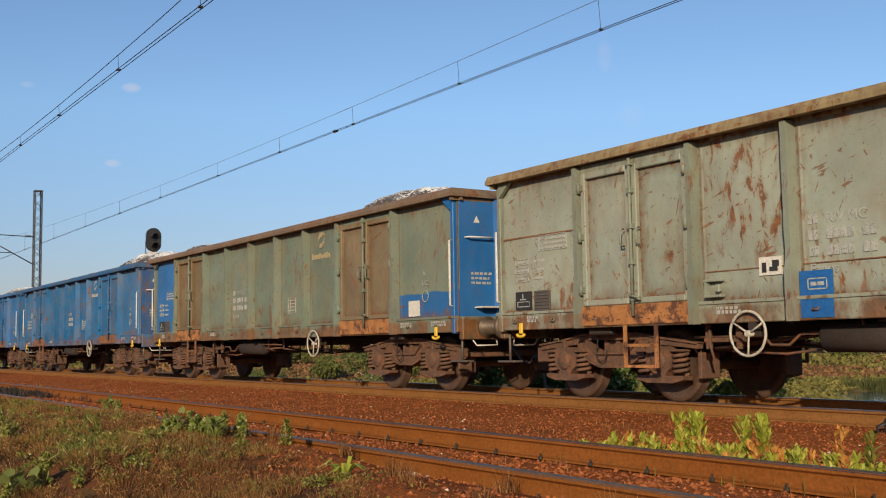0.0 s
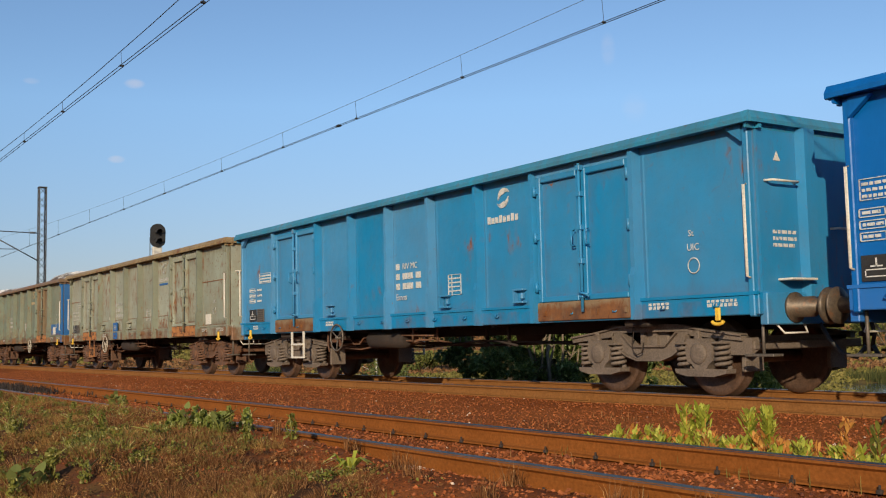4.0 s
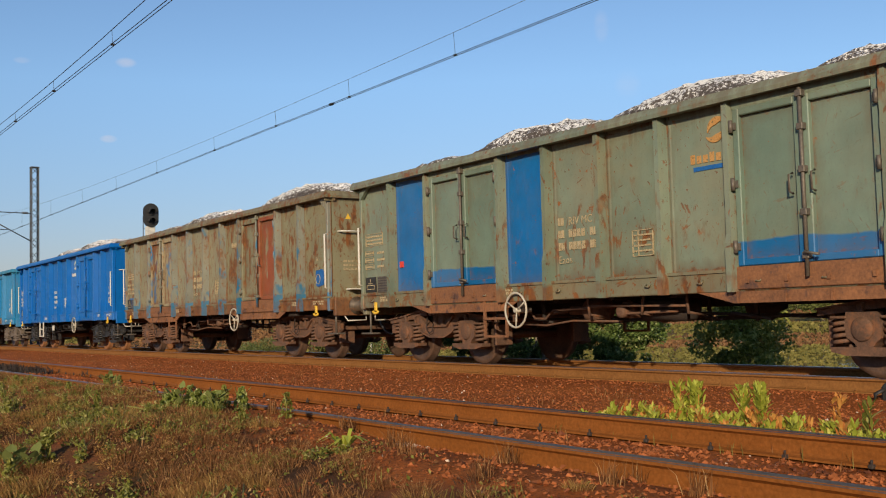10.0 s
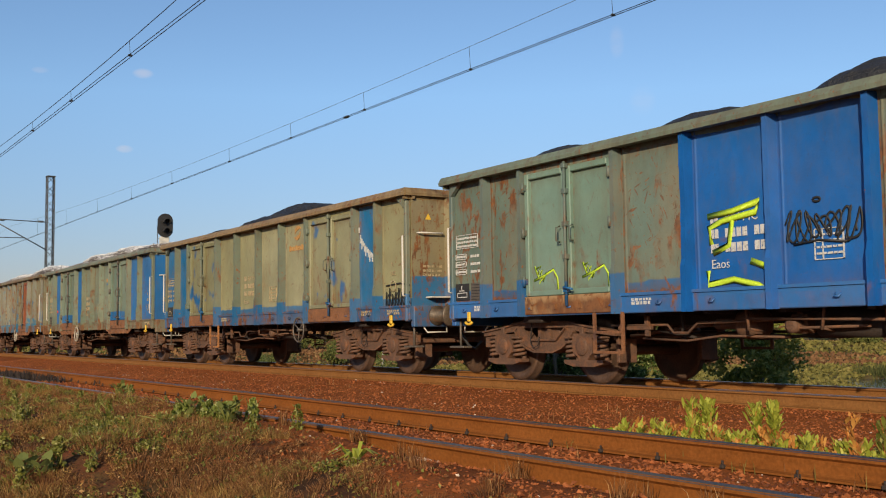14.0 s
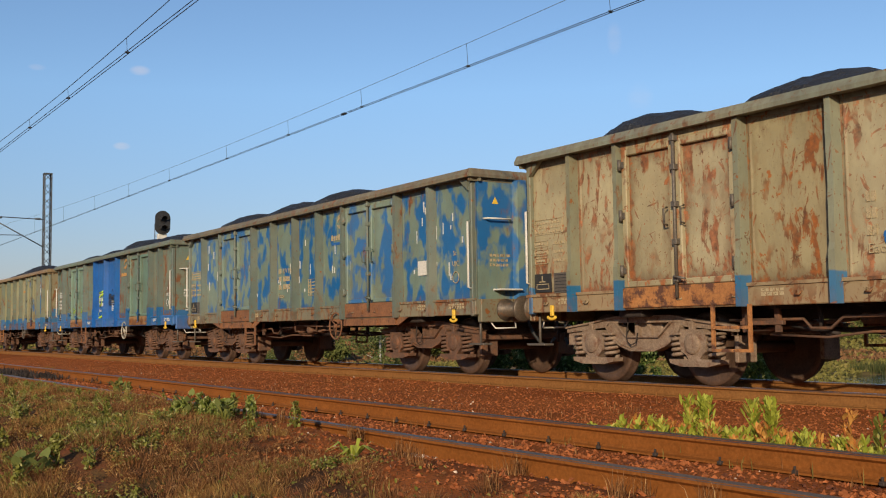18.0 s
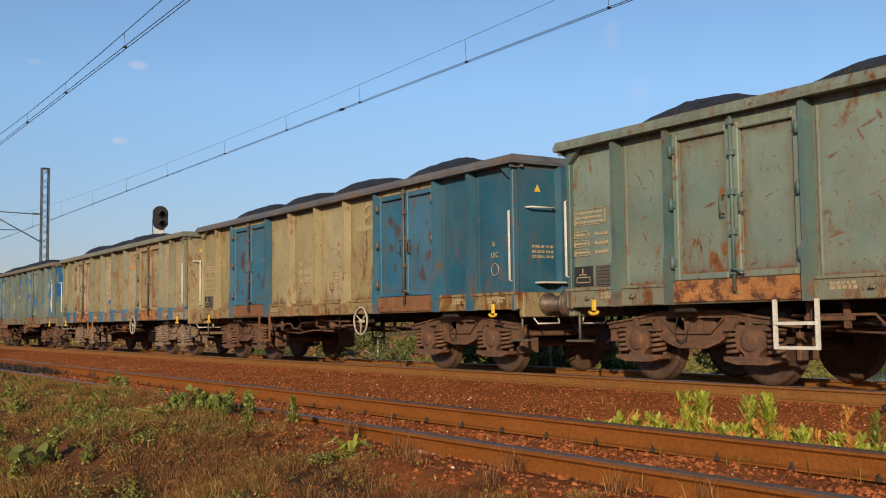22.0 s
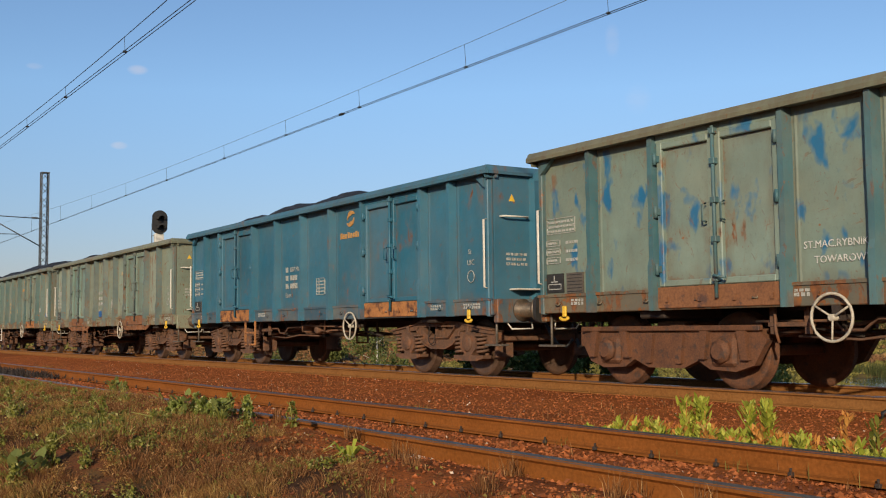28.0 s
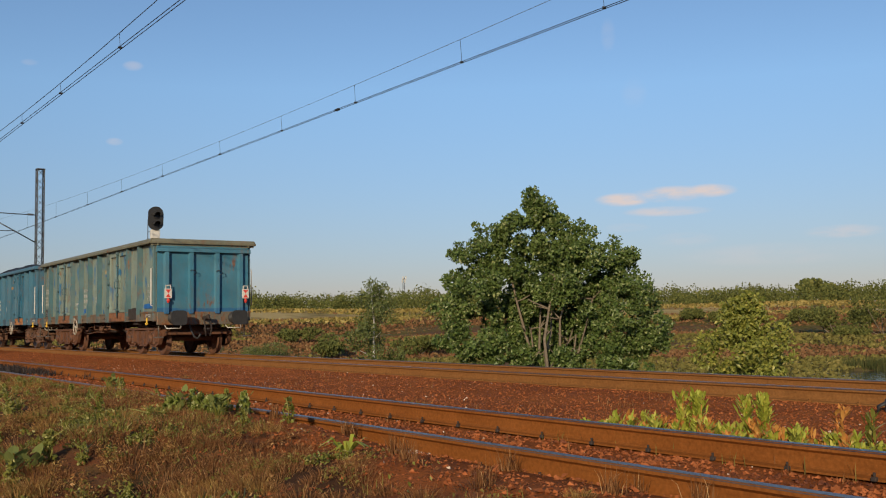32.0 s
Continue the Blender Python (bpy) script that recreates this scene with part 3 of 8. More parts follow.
def wagon_shapes(kind):
    """Every part of one wagon in the wagon's own space: (key, name, mesh, coat)."""
    if kind in SHAPES:
        return SHAPES[kind]
    p = PLANS[kind]
    H = p["half"]
    out = []

    def put(key, name, bm, coat):
        out.append((key, name, mesh_of(bm, name), coat))

    bm = bmesh.new()
    box(bm, -H + 0.03, H - 0.03, -1.36, 1.36, 1.10, 1.16)
    put("floor", "floor", bm, "under")
    for s in (-1, 1):
        tag = "n" if s < 0 else "f"
        y = lambda a, b: sorted((s * a, s * b))
        bm = bmesh.new()
        box(bm, -H, H, *y(1.30, 1.405), FOOT, SILL, 0.01)
        box(bm, -H, H, *y(1.385, 1.425), SILL - 0.025, SILL + 0.012)
        for k in range(int(H * 2 / 0.85)):
            xr = -H + 0.45 + k * 0.85
            tube(bm, [(xr - 0.035, s * 1.405, 1.10), (xr - 0.03, s * 1.44, 1.06), (xr + 0.03, s * 1.44, 1.06), (xr + 0.035, s * 1.405, 1.10)], 0.011, 5)
        put("sole_" + tag, "solebar", bm, "sole")
        bm = bmesh.new()
        # a folded top chord with a sloping cap and a deep shadowing lip
        lip = [(s * 1.30, 3.03), (s * 1.345, 3.03), (s * 1.355, 3.10), (s * 1.545, 3.085), (s * 1.55, 3.135), (s * 1.50, TOP), (s * 1.30, TOP)]
        prism(bm, lip, "x", -H - 0.06, H + 0.06)
        put("rim_" + tag, "top_chord", bm, "rim")
        posts = sorted(list(p["ribs"]) + [d for pair in p["doors"] for d in pair])
        for k, x in enumerate(posts):
            put("rib%d_%s" % (k, tag), "rib", rib(x, s), "rib")
        stops = [-H] + posts + [H]
        n = 0
        for a, b in zip(stops, stops[1:]):
            if (a, b) in p["doors"]:
                continue
            put("p%d_%s" % (n, tag), "side_panel", side_panel(a + 0.02, b - 0.02, s), "side")
            n += 1
        for k, (a, b) in enumerate(p["doors"]):
            mid = (a + b) / 2
            if kind == "narrow":
                bm = bmesh.new()
                prism(bm, [(a - 0.55, FOOT), (b + 0.35, FOOT), (b + 0.02, FOOT - 0.13), (a - 0.02, FOOT - 0.13)], "y", *y(1.395, 1.42))
                for xx in (a + 0.05, a + 0.7, b - 0.7, b - 0.05):
                    box(bm, xx - 0.012, xx + 0.012, *y(1.42, 1.45), FOOT - 0.13, FOOT)
                put("under%d_%s" % (k, tag), "door_beam", bm, "dsill")
            put("d%d_%s" % (2 * k, tag), "door", door_leaf(a + 0.07, mid - 0.012, s), "door")
            put("d%d_%s" % (2 * k + 1, tag), "door", door_leaf(mid + 0.012, b - 0.07, s), "door")
            bm = bmesh.new()
            box(bm, a + 0.05, b - 0.05, *y(1.36, 1.42), 3.0, 3.10)
            put("head%d_%s" % (k, tag), "door_header", bm, "side")
            bm = bmesh.new()
            tube(bm, [(mid + 0.03, s * 1.475, 1.08), (mid + 0.03, s * 1.475, 3.06)], 0.022, 8)
            for z in (1.3, 1.75, 2.2, 2.65, 3.0):
                box(bm, mid - 0.01, mid + 0.07, *y(1.43, 1.505), z - 0.035, z + 0.035, 0.006)
            tube(bm, [(mid + 0.03, s * 1.48, 1.34), (mid + 0.05, s * 1.54, 1.33), (mid + 0.22, s * 1.53, 1.30)], 0.016, 6)
            put("bar%d_%s" % (k, tag), "locking_bar", bm, "bar")
            for m, xh in enumerate((mid - 0.13, mid + 0.15)):
                bm = bmesh.new()
                tube(bm, [(xh, s * 1.435, 2.18), (xh, s * 1.50, 2.16), (xh, s * 1.50, 1.98), (xh, s * 1.435, 1.96)], 0.013, 6)
                put("grip%d%d_%s" % (k, m, tag), "door_handle", bm, "bar")
            for m, xh in enumerate((a + 0.075, b - 0.075)):
                for q, z in enumerate((1.45, 2.15, 2.8)):
                    bm = bmesh.new()
                    tube(bm, [(xh, s * 1.465, z - 0.07), (xh, s * 1.465, z + 0.07)], 0.025, 8)
                    box(bm, xh - 0.05, xh + 0.05, *y(1.42, 1.455), z - 0.04, z + 0.04)
                    put("hinge%d%d%d_%s" % (k, m, q, tag), "hinge", bm, "bar")
            bm = bmesh.new()
            box(bm, a - 0.02, b + 0.02, *y(1.36, 1.432), FOOT + 0.02, SILL + 0.03, 0.008)
            for m in range(4):
                xx = a + 0.2 + m * (b - a - 0.4) / 3
                box(bm, xx - 0.02, xx + 0.02, *y(1.43, 1.455), FOOT + 0.09, FOOT + 0.16)
            put("dsill%d_%s" % (k, tag), "door_sill", bm, "dsill")
        # step at the first door, brake wheel, lashing hooks, corner steps
        xs = p["doors"][0][1] - 0.2 if kind != "long" else p["doors"][0][0] + 1.1
        if kind != "last":
            bm = bmesh.new()
            for dx in (-0.27, 0.27):
                box(bm, xs + dx - 0.022, xs + dx + 0.022, *y(1.40, 1.43), 0.44, FOOT + 0.02)
            for z in (0.44, 0.70):
                box(bm, xs - 0.27, xs + 0.27, *y(1.385, 1.445), z, z + 0.035)
            put("step_" + tag, "door_step", bm, "step")
        bm = bmesh.new()
        xw, R = 0.0, 0.245
        ring = [(xw + R * math.cos(2 * math.pi * k / 28), s * 1.47, 0.83 + R * math.sin(2 * math.pi * k / 28)) for k in range(29)]
        tube(bm, ring, 0.0165, 8, False)
        for k in range(3):
            a = 2 * math.pi * k / 3 + 0.5
            tube(bm, [(xw, s * 1.455, 0.83), (xw + R * math.cos(a), s * 1.47, 0.83 + R * math.sin(a))], 0.012, 6)
        tube(bm, [(xw, s * 1.2, 0.83), (xw, s * 1.49, 0.83)], 0.035, 8)
        put("wheel_" + tag, "brake_handwheel", bm, "handwheel")
        bm = bmesh.new()
        box(bm, -0.05, 0.05, *y(1.30, 1.40), 0.80, FOOT)
        put("wheelfoot_" + tag, "handwheel_bracket", bm, "under")
        for k, xh in enumerate((-H + 0.58, H - 0.58)):
            bm = bmesh.new()
            box(bm, xh - 0.036, xh + 0.036, *y(1.405, 1.44), 0.90, 1.05, 0.01)
            arc = [(xh + 0.085 * math.sin(a), s * 1.43, 0.905 - 0.045 * math.cos(a * 0.9)) for a in (-1.5, -0.9, -0.3, 0.3, 0.9, 1.5)]
            tube(bm, arc, 0.022, 8)
            put("hook%d_%s" % (k, tag), "lashing_hook", bm, "hook")
        for k, xh in enumerate((-H + 0.09, H - 0.09)):
            e = -1 if k == 0 else 1
            bm = bmesh.new()
            tube(bm, [(xh, s * 1.40, 2.42), (xh, s * 1.47, 2.40), (xh, s * 1.47, 1.38), (xh, s * 1.40, 1.36)], 0.017, 8)
            put("rail%d_%s" % (k, tag), "handrail", bm, "handle")
            bm = bmesh.new()
            box(bm, xh - 0.04, xh + 0.04, *y(1.32, 1.42), FOOT - 0.02, 3.10, 0.012)
            prism(bm, [(xh - e * 0.04, 3.10), (xh - e * 0.04, 2.90), (xh - e * 0.30, 3.10)], "y", *y(1.378, 1.44))
            put("post%d_%s" % (k, tag), "corner_post", bm, "rib")
            bm = bmesh.new()
            tube(bm, [(xh, s * 1.25, FOOT), (xh, s * 1.25, 0.52)], 0.02, 6)
            box(bm, xh - 0.2, xh + 0.2, *y(1.17, 1.34), 0.49, 0.52, 0.005)
            put("foot%d_%s" % (k, tag), "shunter_step", bm, "footstep")
    for k, e in enumerate((-1, 1)):
        x = lambda a, b: sorted((e * a, e * b))
        bm = bmesh.new()
        box(bm, *x(H - 0.04, H), -1.33, 1.33, FOOT + 0.1, 3.11)
        put("end%d" % k, "end_wall", bm, "end")
        bm = bmesh.new()
        prism(bm, [(e * (H - 0.02), 3.03), (e * H, 3.03), (e * (H + 0.02), 3.09), (e * (H + 0.085), 3.085), (e * (H + 0.09), 3.13), (e * (H + 0.05), TOP + 0.003), (e * (H - 0.02), TOP + 0.003)], "y", -1.50, 1.50)
        put("erim%d" % k, "end_chord", bm, "rim")
        if kind == "last":
            bm = bmesh.new()
            prism(bm, [(e * H, 2.84), (e * (H + 0.13), 2.86), (e * (H + 0.13), 2.95), (e * H, 2.99)], "y", -1.36, 1.36)
            put("ebeam%d" % k, "end_beam", bm, "end")
            for m, yy in enumerate((-0.38, 0.38)):
                bm = bmesh.new()
                tube(bm, [(e * (H + 0.12), yy - 0.05, 2.33), (e * (H + 0.16), yy - 0.02, 2.36), (e * (H + 0.17), yy + 0.08, 2.34), (e * (H + 0.16), yy + 0.12, 2.27), (e * (H + 0.14), yy + 0.05, 2.23)], 0.011, 6)
                put("ehook%d%d" % (k, m), "rope_hook", bm, "hose")
        for m, yy in enumerate((-1.08, -0.38, 0.38, 1.08) if kind == "last" else (-0.55, 0.55)):
            bm = bmesh.new()
            hw = 0.05 if kind == "last" else 0.09
            prism(bm, [(e * H, yy - hw - 0.03), (e * (H + 0.11), yy - hw), (e * (H + 0.11), yy + hw), (e * H, yy + hw + 0.03)], "z", SILL - 0.05, 2.85 if kind == "last" else 3.08)
            put("erib%d%d" % (k, m), "end_rib", bm, "end")
        bm = bmesh.new()
        box(bm, *x(H - 0.06, H + 0.05), -1.33, 1.33, 0.84, SILL, 0.012)
        put("head%d" % k, "buffer_beam", bm, "sole")
        for m, (yy, z) in enumerate(((-0.98, 2.45), (0.98, 2.45), (0.15, 1.95), (-0.85, 1.33))):
            bm = bmesh.new()
            if m < 3:
                tube(bm, [(e * H, yy - 0.25, z), (e * (H + 0.09), yy - 0.22, z), (e * (H + 0.09), yy + 0.22, z), (e * H, yy + 0.25, z)], 0.015, 6)
            else:
                box(bm, *x(H, H + 0.2), yy - 0.22, yy + 0.22, z, z + 0.025, 0.005)
            if kind != "last":
                put("grab%d%d" % (k, m), "grab_handle" if m < 3 else "end_step", bm, "handle")
        for m, yy in enumerate((-0.875, 0.875)):
            bm = bmesh.new()
            turned(bm, [(0.17, 0.0), (0.17, e * 0.03), (0.115, e * 0.04), (0.115, e * 0.26), (0.085, e * 0.27), (0.085, e * 0.45)], (e * (H + 0.05), yy, 1.03), "x", 20)
            put("buf%d%d" % (k, m), "buffer_sleeve", bm, "buffer")
            bm = bmesh.new()
            if kind == "last":
                prism(bm, [(yy + 0.22 * math.copysign(abs(math.cos(a)) ** 0.45, math.cos(a)), 1.03 + 0.20 * math.copysign(abs(math.sin(a)) ** 0.45, math.sin(a))) for a in (math.pi * (q + 0.5) / 14 for q in range(28))], "x", *x(H + 0.46, H + 0.53))
            else:
                turned(bm, [(0.09, e * 0.41), (0.195, e * 0.45), (0.205, e * 0.462), (0.17, e * 0.492), (0.05, e * 0.50)], (e * (H + 0.05), yy, 1.03), "x", 24)
            put("bufh%d%d" % (k, m), "buffer_head", bm, "buffer")
        bm = bmesh.new()
        tube(bm, [(e * (H + 0.0), 0, 1.02), (e * (H + 0.25), 0, 1.02), (e * (H + 0.36), 0, 1.08), (e * (H + 0.42), 0, 0.98)], [0.07, 0.06, 0.05, 0.035], 8)
        for dy in (-0.09, 0.09):
            tube(bm, [(e * (H + 0.3), dy, 1.0), (e * (H + 0.38), dy, 0.72), (e * (H + 0.34), dy * 0.7, 0.52)], 0.024, 8)
        tube(bm, [(e * (H + 0.34), -0.12, 0.72), (e * (H + 0.34), 0.12, 0.72)], 0.03, 8)
        put("hitch%d" % k, "screw_coupling", bm, "under")
        bm = bmesh.new()
        arc = [(e * (H + 0.02), -0.42, 0.86), (e * (H + 0.14), -0.40, 0.66), (e * (H + 0.27), -0.36, 0.50), (e * (H + 0.42), -0.32, 0.46), (e * (H + 0.52), -0.28, 0.58)]
        tube(bm, arc, 0.026, 8)
        put("hose%d" % k, "brake_hose", bm, "hose")
        for m, yy in enumerate((-0.88, 0.88)):
            bm = bmesh.new()
            tube(bm, [(e * (H - 0.02), yy - 0.24, 0.86), (e * (H + 0.06), yy - 0.20, 0.745), (e * (H + 0.06), yy + 0.20, 0.745), (e * (H - 0.02), yy + 0.24, 0.86)], 0.014, 6)
            put("shunt%d%d" % (k, m), "shunter_handle", bm, "handle")
        bm = bmesh.new()
        box(bm, *x(H - 0.55, H - 0.43), -1.0, 1.0, 0.56, 0.66, 0.012)
        prism(bm, [(-1.02, 0.70), (-0.86, 0.70), (-0.86, 0.58), (-1.02, 0.50)], "x", *x(H - 0.95, H - 0.45))
        put("endbeam%d" % k, "brake_beam", bm, "bogie_iron")
    # underframe between the bogies
    bm = bmesh.new()
    for yy in (-0.16, 0.16):
        box(bm, -H + 0.1, H - 0.1, yy - 0.05, yy + 0.05, 0.80, 1.10)
    put("spine", "centre_sill", bm, "under")
    for k, xx in enumerate((-p["pivot"], p["pivot"])):
        bm = bmesh.new()
        box(bm, xx - 0.22, xx + 0.22, -1.28, 1.28, 0.86, 1.10, 0.02)
        put("bolster%d" % k, "bolster", bm, "under")
    for k in range(5):
        xx = -2.2 + k * 1.1
        bm = bmesh.new()
        box(bm, xx - 0.05, xx + 0.05, -1.3, 1.3, 0.92, 1.10)
        put("beam%d" % k, "cross_member", bm, "under")
    bm = bmesh.new()
    if kind == "long":
        turned(bm, [(0.10, -0.62), (0.165, -0.57), (0.165, 0.57), (0.10, 0.62)], (-1.35, -1.02, 0.78), "x", 20)
    else:
        turned(bm, [(0.08, -0.44), (0.15, -0.40), (0.15, 0.40), (0.08, 0.44)], (0.55, -0.80, 0.78), "x", 20)
    put("tank", "air_tank", bm, "under2")
    bm = bmesh.new()
    turned(bm, [(0.10, -0.22), (0.18, -0.2), (0.18, 0.1), (0.1, 0.16), (0.06, 0.3)], (1.05 if kind != "long" else 0.9, 0.45, 0.80), "x", 18)
    put("cyl", "brake_cylinder", bm, "under2")
    bm = bmesh.new()
    for yy, z0, z1 in ((-0.55, 0.74, 0.62), (-0.35, 0.66, 0.70), (0.6, 0.70, 0.62)):
        tube(bm, [(-p["pivot"] + 1.0, yy, z0), (-0.8, yy * 1.1, z1), (0.9, yy, z0 - 0.02), (p["pivot"] - 1.0, yy, z1)], 0.022, 6)
    for xx, yy in ((-1.9, -0.9), (-0.8, -0.6), (0.9, -0.5), (1.9, -0.8)):
        tube(bm, [(xx, yy, 1.1), (xx + 0.05, yy, 0.62)], 0.03, 6)
        tube(bm, [(xx - 0.35, yy, 0.72), (xx + 0.3, yy - 0.05, 0.64)], 0.02, 6)
    put("rods", "brake_rigging", bm, "under")
    # brake gear hung below the near side
    g = -p["pivot"] + 1.75
    bm = bmesh.new()
    for dx in (0.0, 0.46):
        prism(bm, [(g + dx - 0.035, 1.08), (g + dx + 0.035, 1.08), (g + dx + 0.05, 0.66), (g + dx - 0.02, 0.66)], "y", -1.16, -1.12)
    box(bm, g - 0.05, g + 0.55, -1.17, -1.11, 0.74, 0.79, 0.006)
    tube(bm, [(g + 0.08, -1.2, 0.92), (g + 0.10, -1.22, 0.70), (g + 0.13, -1.2, 0.56)], 0.018, 6)
    put("gear_changeover", "brake_lever", bm, "under3")
    bm = bmesh.new()
    turned(bm, [(0.05, -0.30), (0.065, -0.28), (0.065, 0.10), (0.17, 0.13), (0.185, 0.17), (0.185, 0.42), (0.13, 0.46), (0.05, 0.50)], (g + 1.55, -0.72, 0.80), "x", 18)
    tube(bm, [(g + 1.2, -0.72, 0.80), (g + 0.55, -0.80, 0.74), (g - 0.2, -0.80, 0.66)], 0.028, 6)
    put("gear_cylinder", "brake_cylinder", bm, "under3")
    bm = bmesh.new()
    tube(bm, [(g - 0.3, -1.05, 0.80), (g + 0.75, -1.06, 0.80), (g + 0.85, -1.06, 0.70), (g + 1.1, -1.06, 0.70), (g + 1.25, -1.05, 0.82), (g + 2.6, -1.05, 0.84), (g + 2.75, -1.04, 0.74), (g + 3.6, -1.0, 0.76)], 0.019, 6)
    tube(bm, [(g + 0.2, -0.95, 0.63), (g + 1.0, -0.98, 0.60), (g + 1.5, -0.9, 0.66), (g + 2.5, -0.9, 0.64)], 0.016, 6)
    put("gear_pipe", "brake_pipe", bm, "under3")
    bm = bmesh.new()
    box(bm, g + 2.55, g + 2.78, -0.98, -0.78, 0.68, 0.90, 0.03)
    turned(bm, [(0.05, -0.12), (0.085, -0.10), (0.085, 0.03), (0.05, 0.06)], (g + 2.66, -0.99, 0.77), "y", 14)
    box(bm, g + 2.62, g + 2.70, -0.93, -0.83, 0.90, 1.10)
    put("gear_valve", "distributor_valve", bm, "under3")
    bm = bmesh.new()
    for dx, lean in ((2.05, 0.05), (3.15, -0.06), (3.85, 0.04)):
        tube(bm, [(g + dx, -1.12, 1.08), (g + dx + lean, -1.12, 0.72)], 0.02, 6)
        tube(bm, [(g + dx + lean, -1.12, 0.74), (g + dx + lean, -0.85, 0.70)], 0.016, 6)
    tube(bm, [(g + 2.05, -1.12, 0.86), (g + 3.85, -1.12, 0.82)], 0.017, 6)
    put("gear_hanger", "brake_hanger", bm, "under3")
    # wheelsets are built round their own axle
    bm = bmesh.new()
    tube(bm, [(0, -1.02, 0), (0, 1.02, 0)], 0.075, 12)
    put("axle", "axle", bm, "wheel")
    for s in (-1, 1):
        bm = bmesh.new()
        prof = [(0.10, 0.83), (0.12, 0.80), (0.20, 0.775), (0.34, 0.79), (0.385, 0.815), (0.455, 0.815), (0.46, 0.80), (0.462, 0.72), (0.488, 0.70), (0.485, 0.682), (0.40, 0.68), (0.36, 0.71), (0.20, 0.72), (0.10, 0.68)]
        turned(bm, [(r, s * h) for r, h in prof], (0, 0, 0), "y", 40)
        put("disc" + ("n" if s < 0 else "f"), "wheel", bm, "wheel")
    # bogie, round its own pivot
    w = p["base"]
    for s in (-1, 1):
        tag = "n" if s < 0 else "f"
        y = lambda a, b: sorted((s * a, s * b))
        if kind == "last":
            bm = bmesh.new()
            top = [(-w - 0.62, 0.60), (-w - 0.45, 0.74), (-0.35, 0.74), (-0.2, 0.68), (0.2, 0.68), (0.35, 0.74), (w + 0.45, 0.74), (w + 0.62, 0.60),
                   (w + 0.42, 0.30), (w + 0.15, 0.22), (w - 0.25, 0.24), (0.55, 0.34), (0.3, 0.24), (-0.3, 0.24), (-0.55, 0.34), (-w + 0.25, 0.24), (-w - 0.15, 0.22), (-w - 0.42, 0.30)]
            prism(bm, top, "y", *y(0.96, 1.06))
            for dx in (-0.26, 0.26):
                prism(bm, [(dx - 0.04, 0.30), (dx + 0.04, 0.30), (dx + 0.09, 0.66), (dx - 0.09, 0.66)], "y", *y(1.06, 1.11))
            box(bm, -w - 0.55, w + 0.55, *y(1.04, 1.12), 0.70, 0.765, 0.01)
            put("frame_" + tag, "side_frame", bm, "bogie")
            for k, xx in enumerate((-w, w)):
                bm = bmesh.new()
                box(bm, xx - 0.19, xx + 0.19, *y(0.98, 1.12), 0.28, 0.64, 0.04)
                turned(bm, [(0.145, s * 1.10), (0.145, s * 1.17), (0.105, s * 1.185), (0.10, s * 1.21)], (xx, 0, 0.46), "y", 8)
                put("box%d_%s" % (k, tag), "axle_box", bm, "bogie")
                bm = bmesh.new()
                for dx in (-0.33, 0.33):
                    prism(bm, [(xx + dx - 0.05, 0.36), (xx + dx + 0.05, 0.36), (xx + dx * 0.85 + 0.06, 0.70), (xx + dx * 0.85 - 0.06, 0.70)], "y", *y(1.05, 1.13))
                put("horn%d_%s" % (k, tag), "horn_guide", bm, "bogie")
        else:
            bm = bmesh.new()
            # cast frame: a top beam falling to its ends, and a web that swoops down between the boxes round one window
            beam = [(-w - 0.60, 0.665), (-w - 0.60, 0.735), (-w - 0.05, 0.80), (-w + 0.22, 0.845), (-0.50, 0.87), (0.50, 0.87), (w - 0.22, 0.845), (w + 0.05, 0.80), (w + 0.60, 0.735), (w + 0.60, 0.665),
                    (w + 0.05, 0.715), (w - 0.20, 0.735), (0.66, 0.79), (-0.66, 0.79), (-w + 0.20, 0.735), (-w - 0.05, 0.715)]
            prism(bm, beam, "y", *y(0.965, 1.06))
            swoop = [(-w + 0.24, 0.74), (-0.60, 0.61), (-0.42, 0.50), (-0.22, 0.435), (0.22, 0.435), (0.42, 0.50), (0.60, 0.61), (w - 0.24, 0.74)]
            prism(bm, [(0.66, 0.79), (0.50, 0.79), (0.29, 0.615), (-0.29, 0.615), (-0.50, 0.79), (-0.66, 0.79)] + swoop, "y", *y(0.975, 1.05))
            # rolled edges that stand proud and catch the light
            for line in (swoop, [(-0.50, 0.785), (-0.29, 0.612), (0.29, 0.612), (0.50, 0.785)], beam[1:9]):
                for (xa, za), (xb, zb) in zip(line, line[1:]):
                    prism(bm, [(xa, za - 0.012), (xb, zb - 0.012), (xb, zb + 0.012), (xa, za + 0.012)], "y", *y(0.95, 1.095))
            for dx in (-0.17, 0.05):
                box(bm, dx - 0.035, dx + 0.035, *y(0.94, 1.01), 0.60, 0.80)
            put("frame_" + tag, "side_frame", bm, "bogie")
            for k, xx in enumerate((-w, w)):
                bm = bmesh.new()
                case = [(-0.21, 0.70), (-0.235, 0.56), (-0.21, 0.43), (-0.13, 0.385), (-0.09, 0.335), (0.09, 0.335), (0.13, 0.385), (0.19, 0.43), (0.20, 0.56), (0.16, 0.70)]
                prism(bm, [(xx + a, b) for a, b in case], "y", *y(0.95, 1.115))
                turned(bm, [(0.128, s * 1.10), (0.128, s * 1.128), (0.112, s * 1.140), (0.05, s * 1.143)], (xx - 0.02, 0, 0.52), "y", 18)
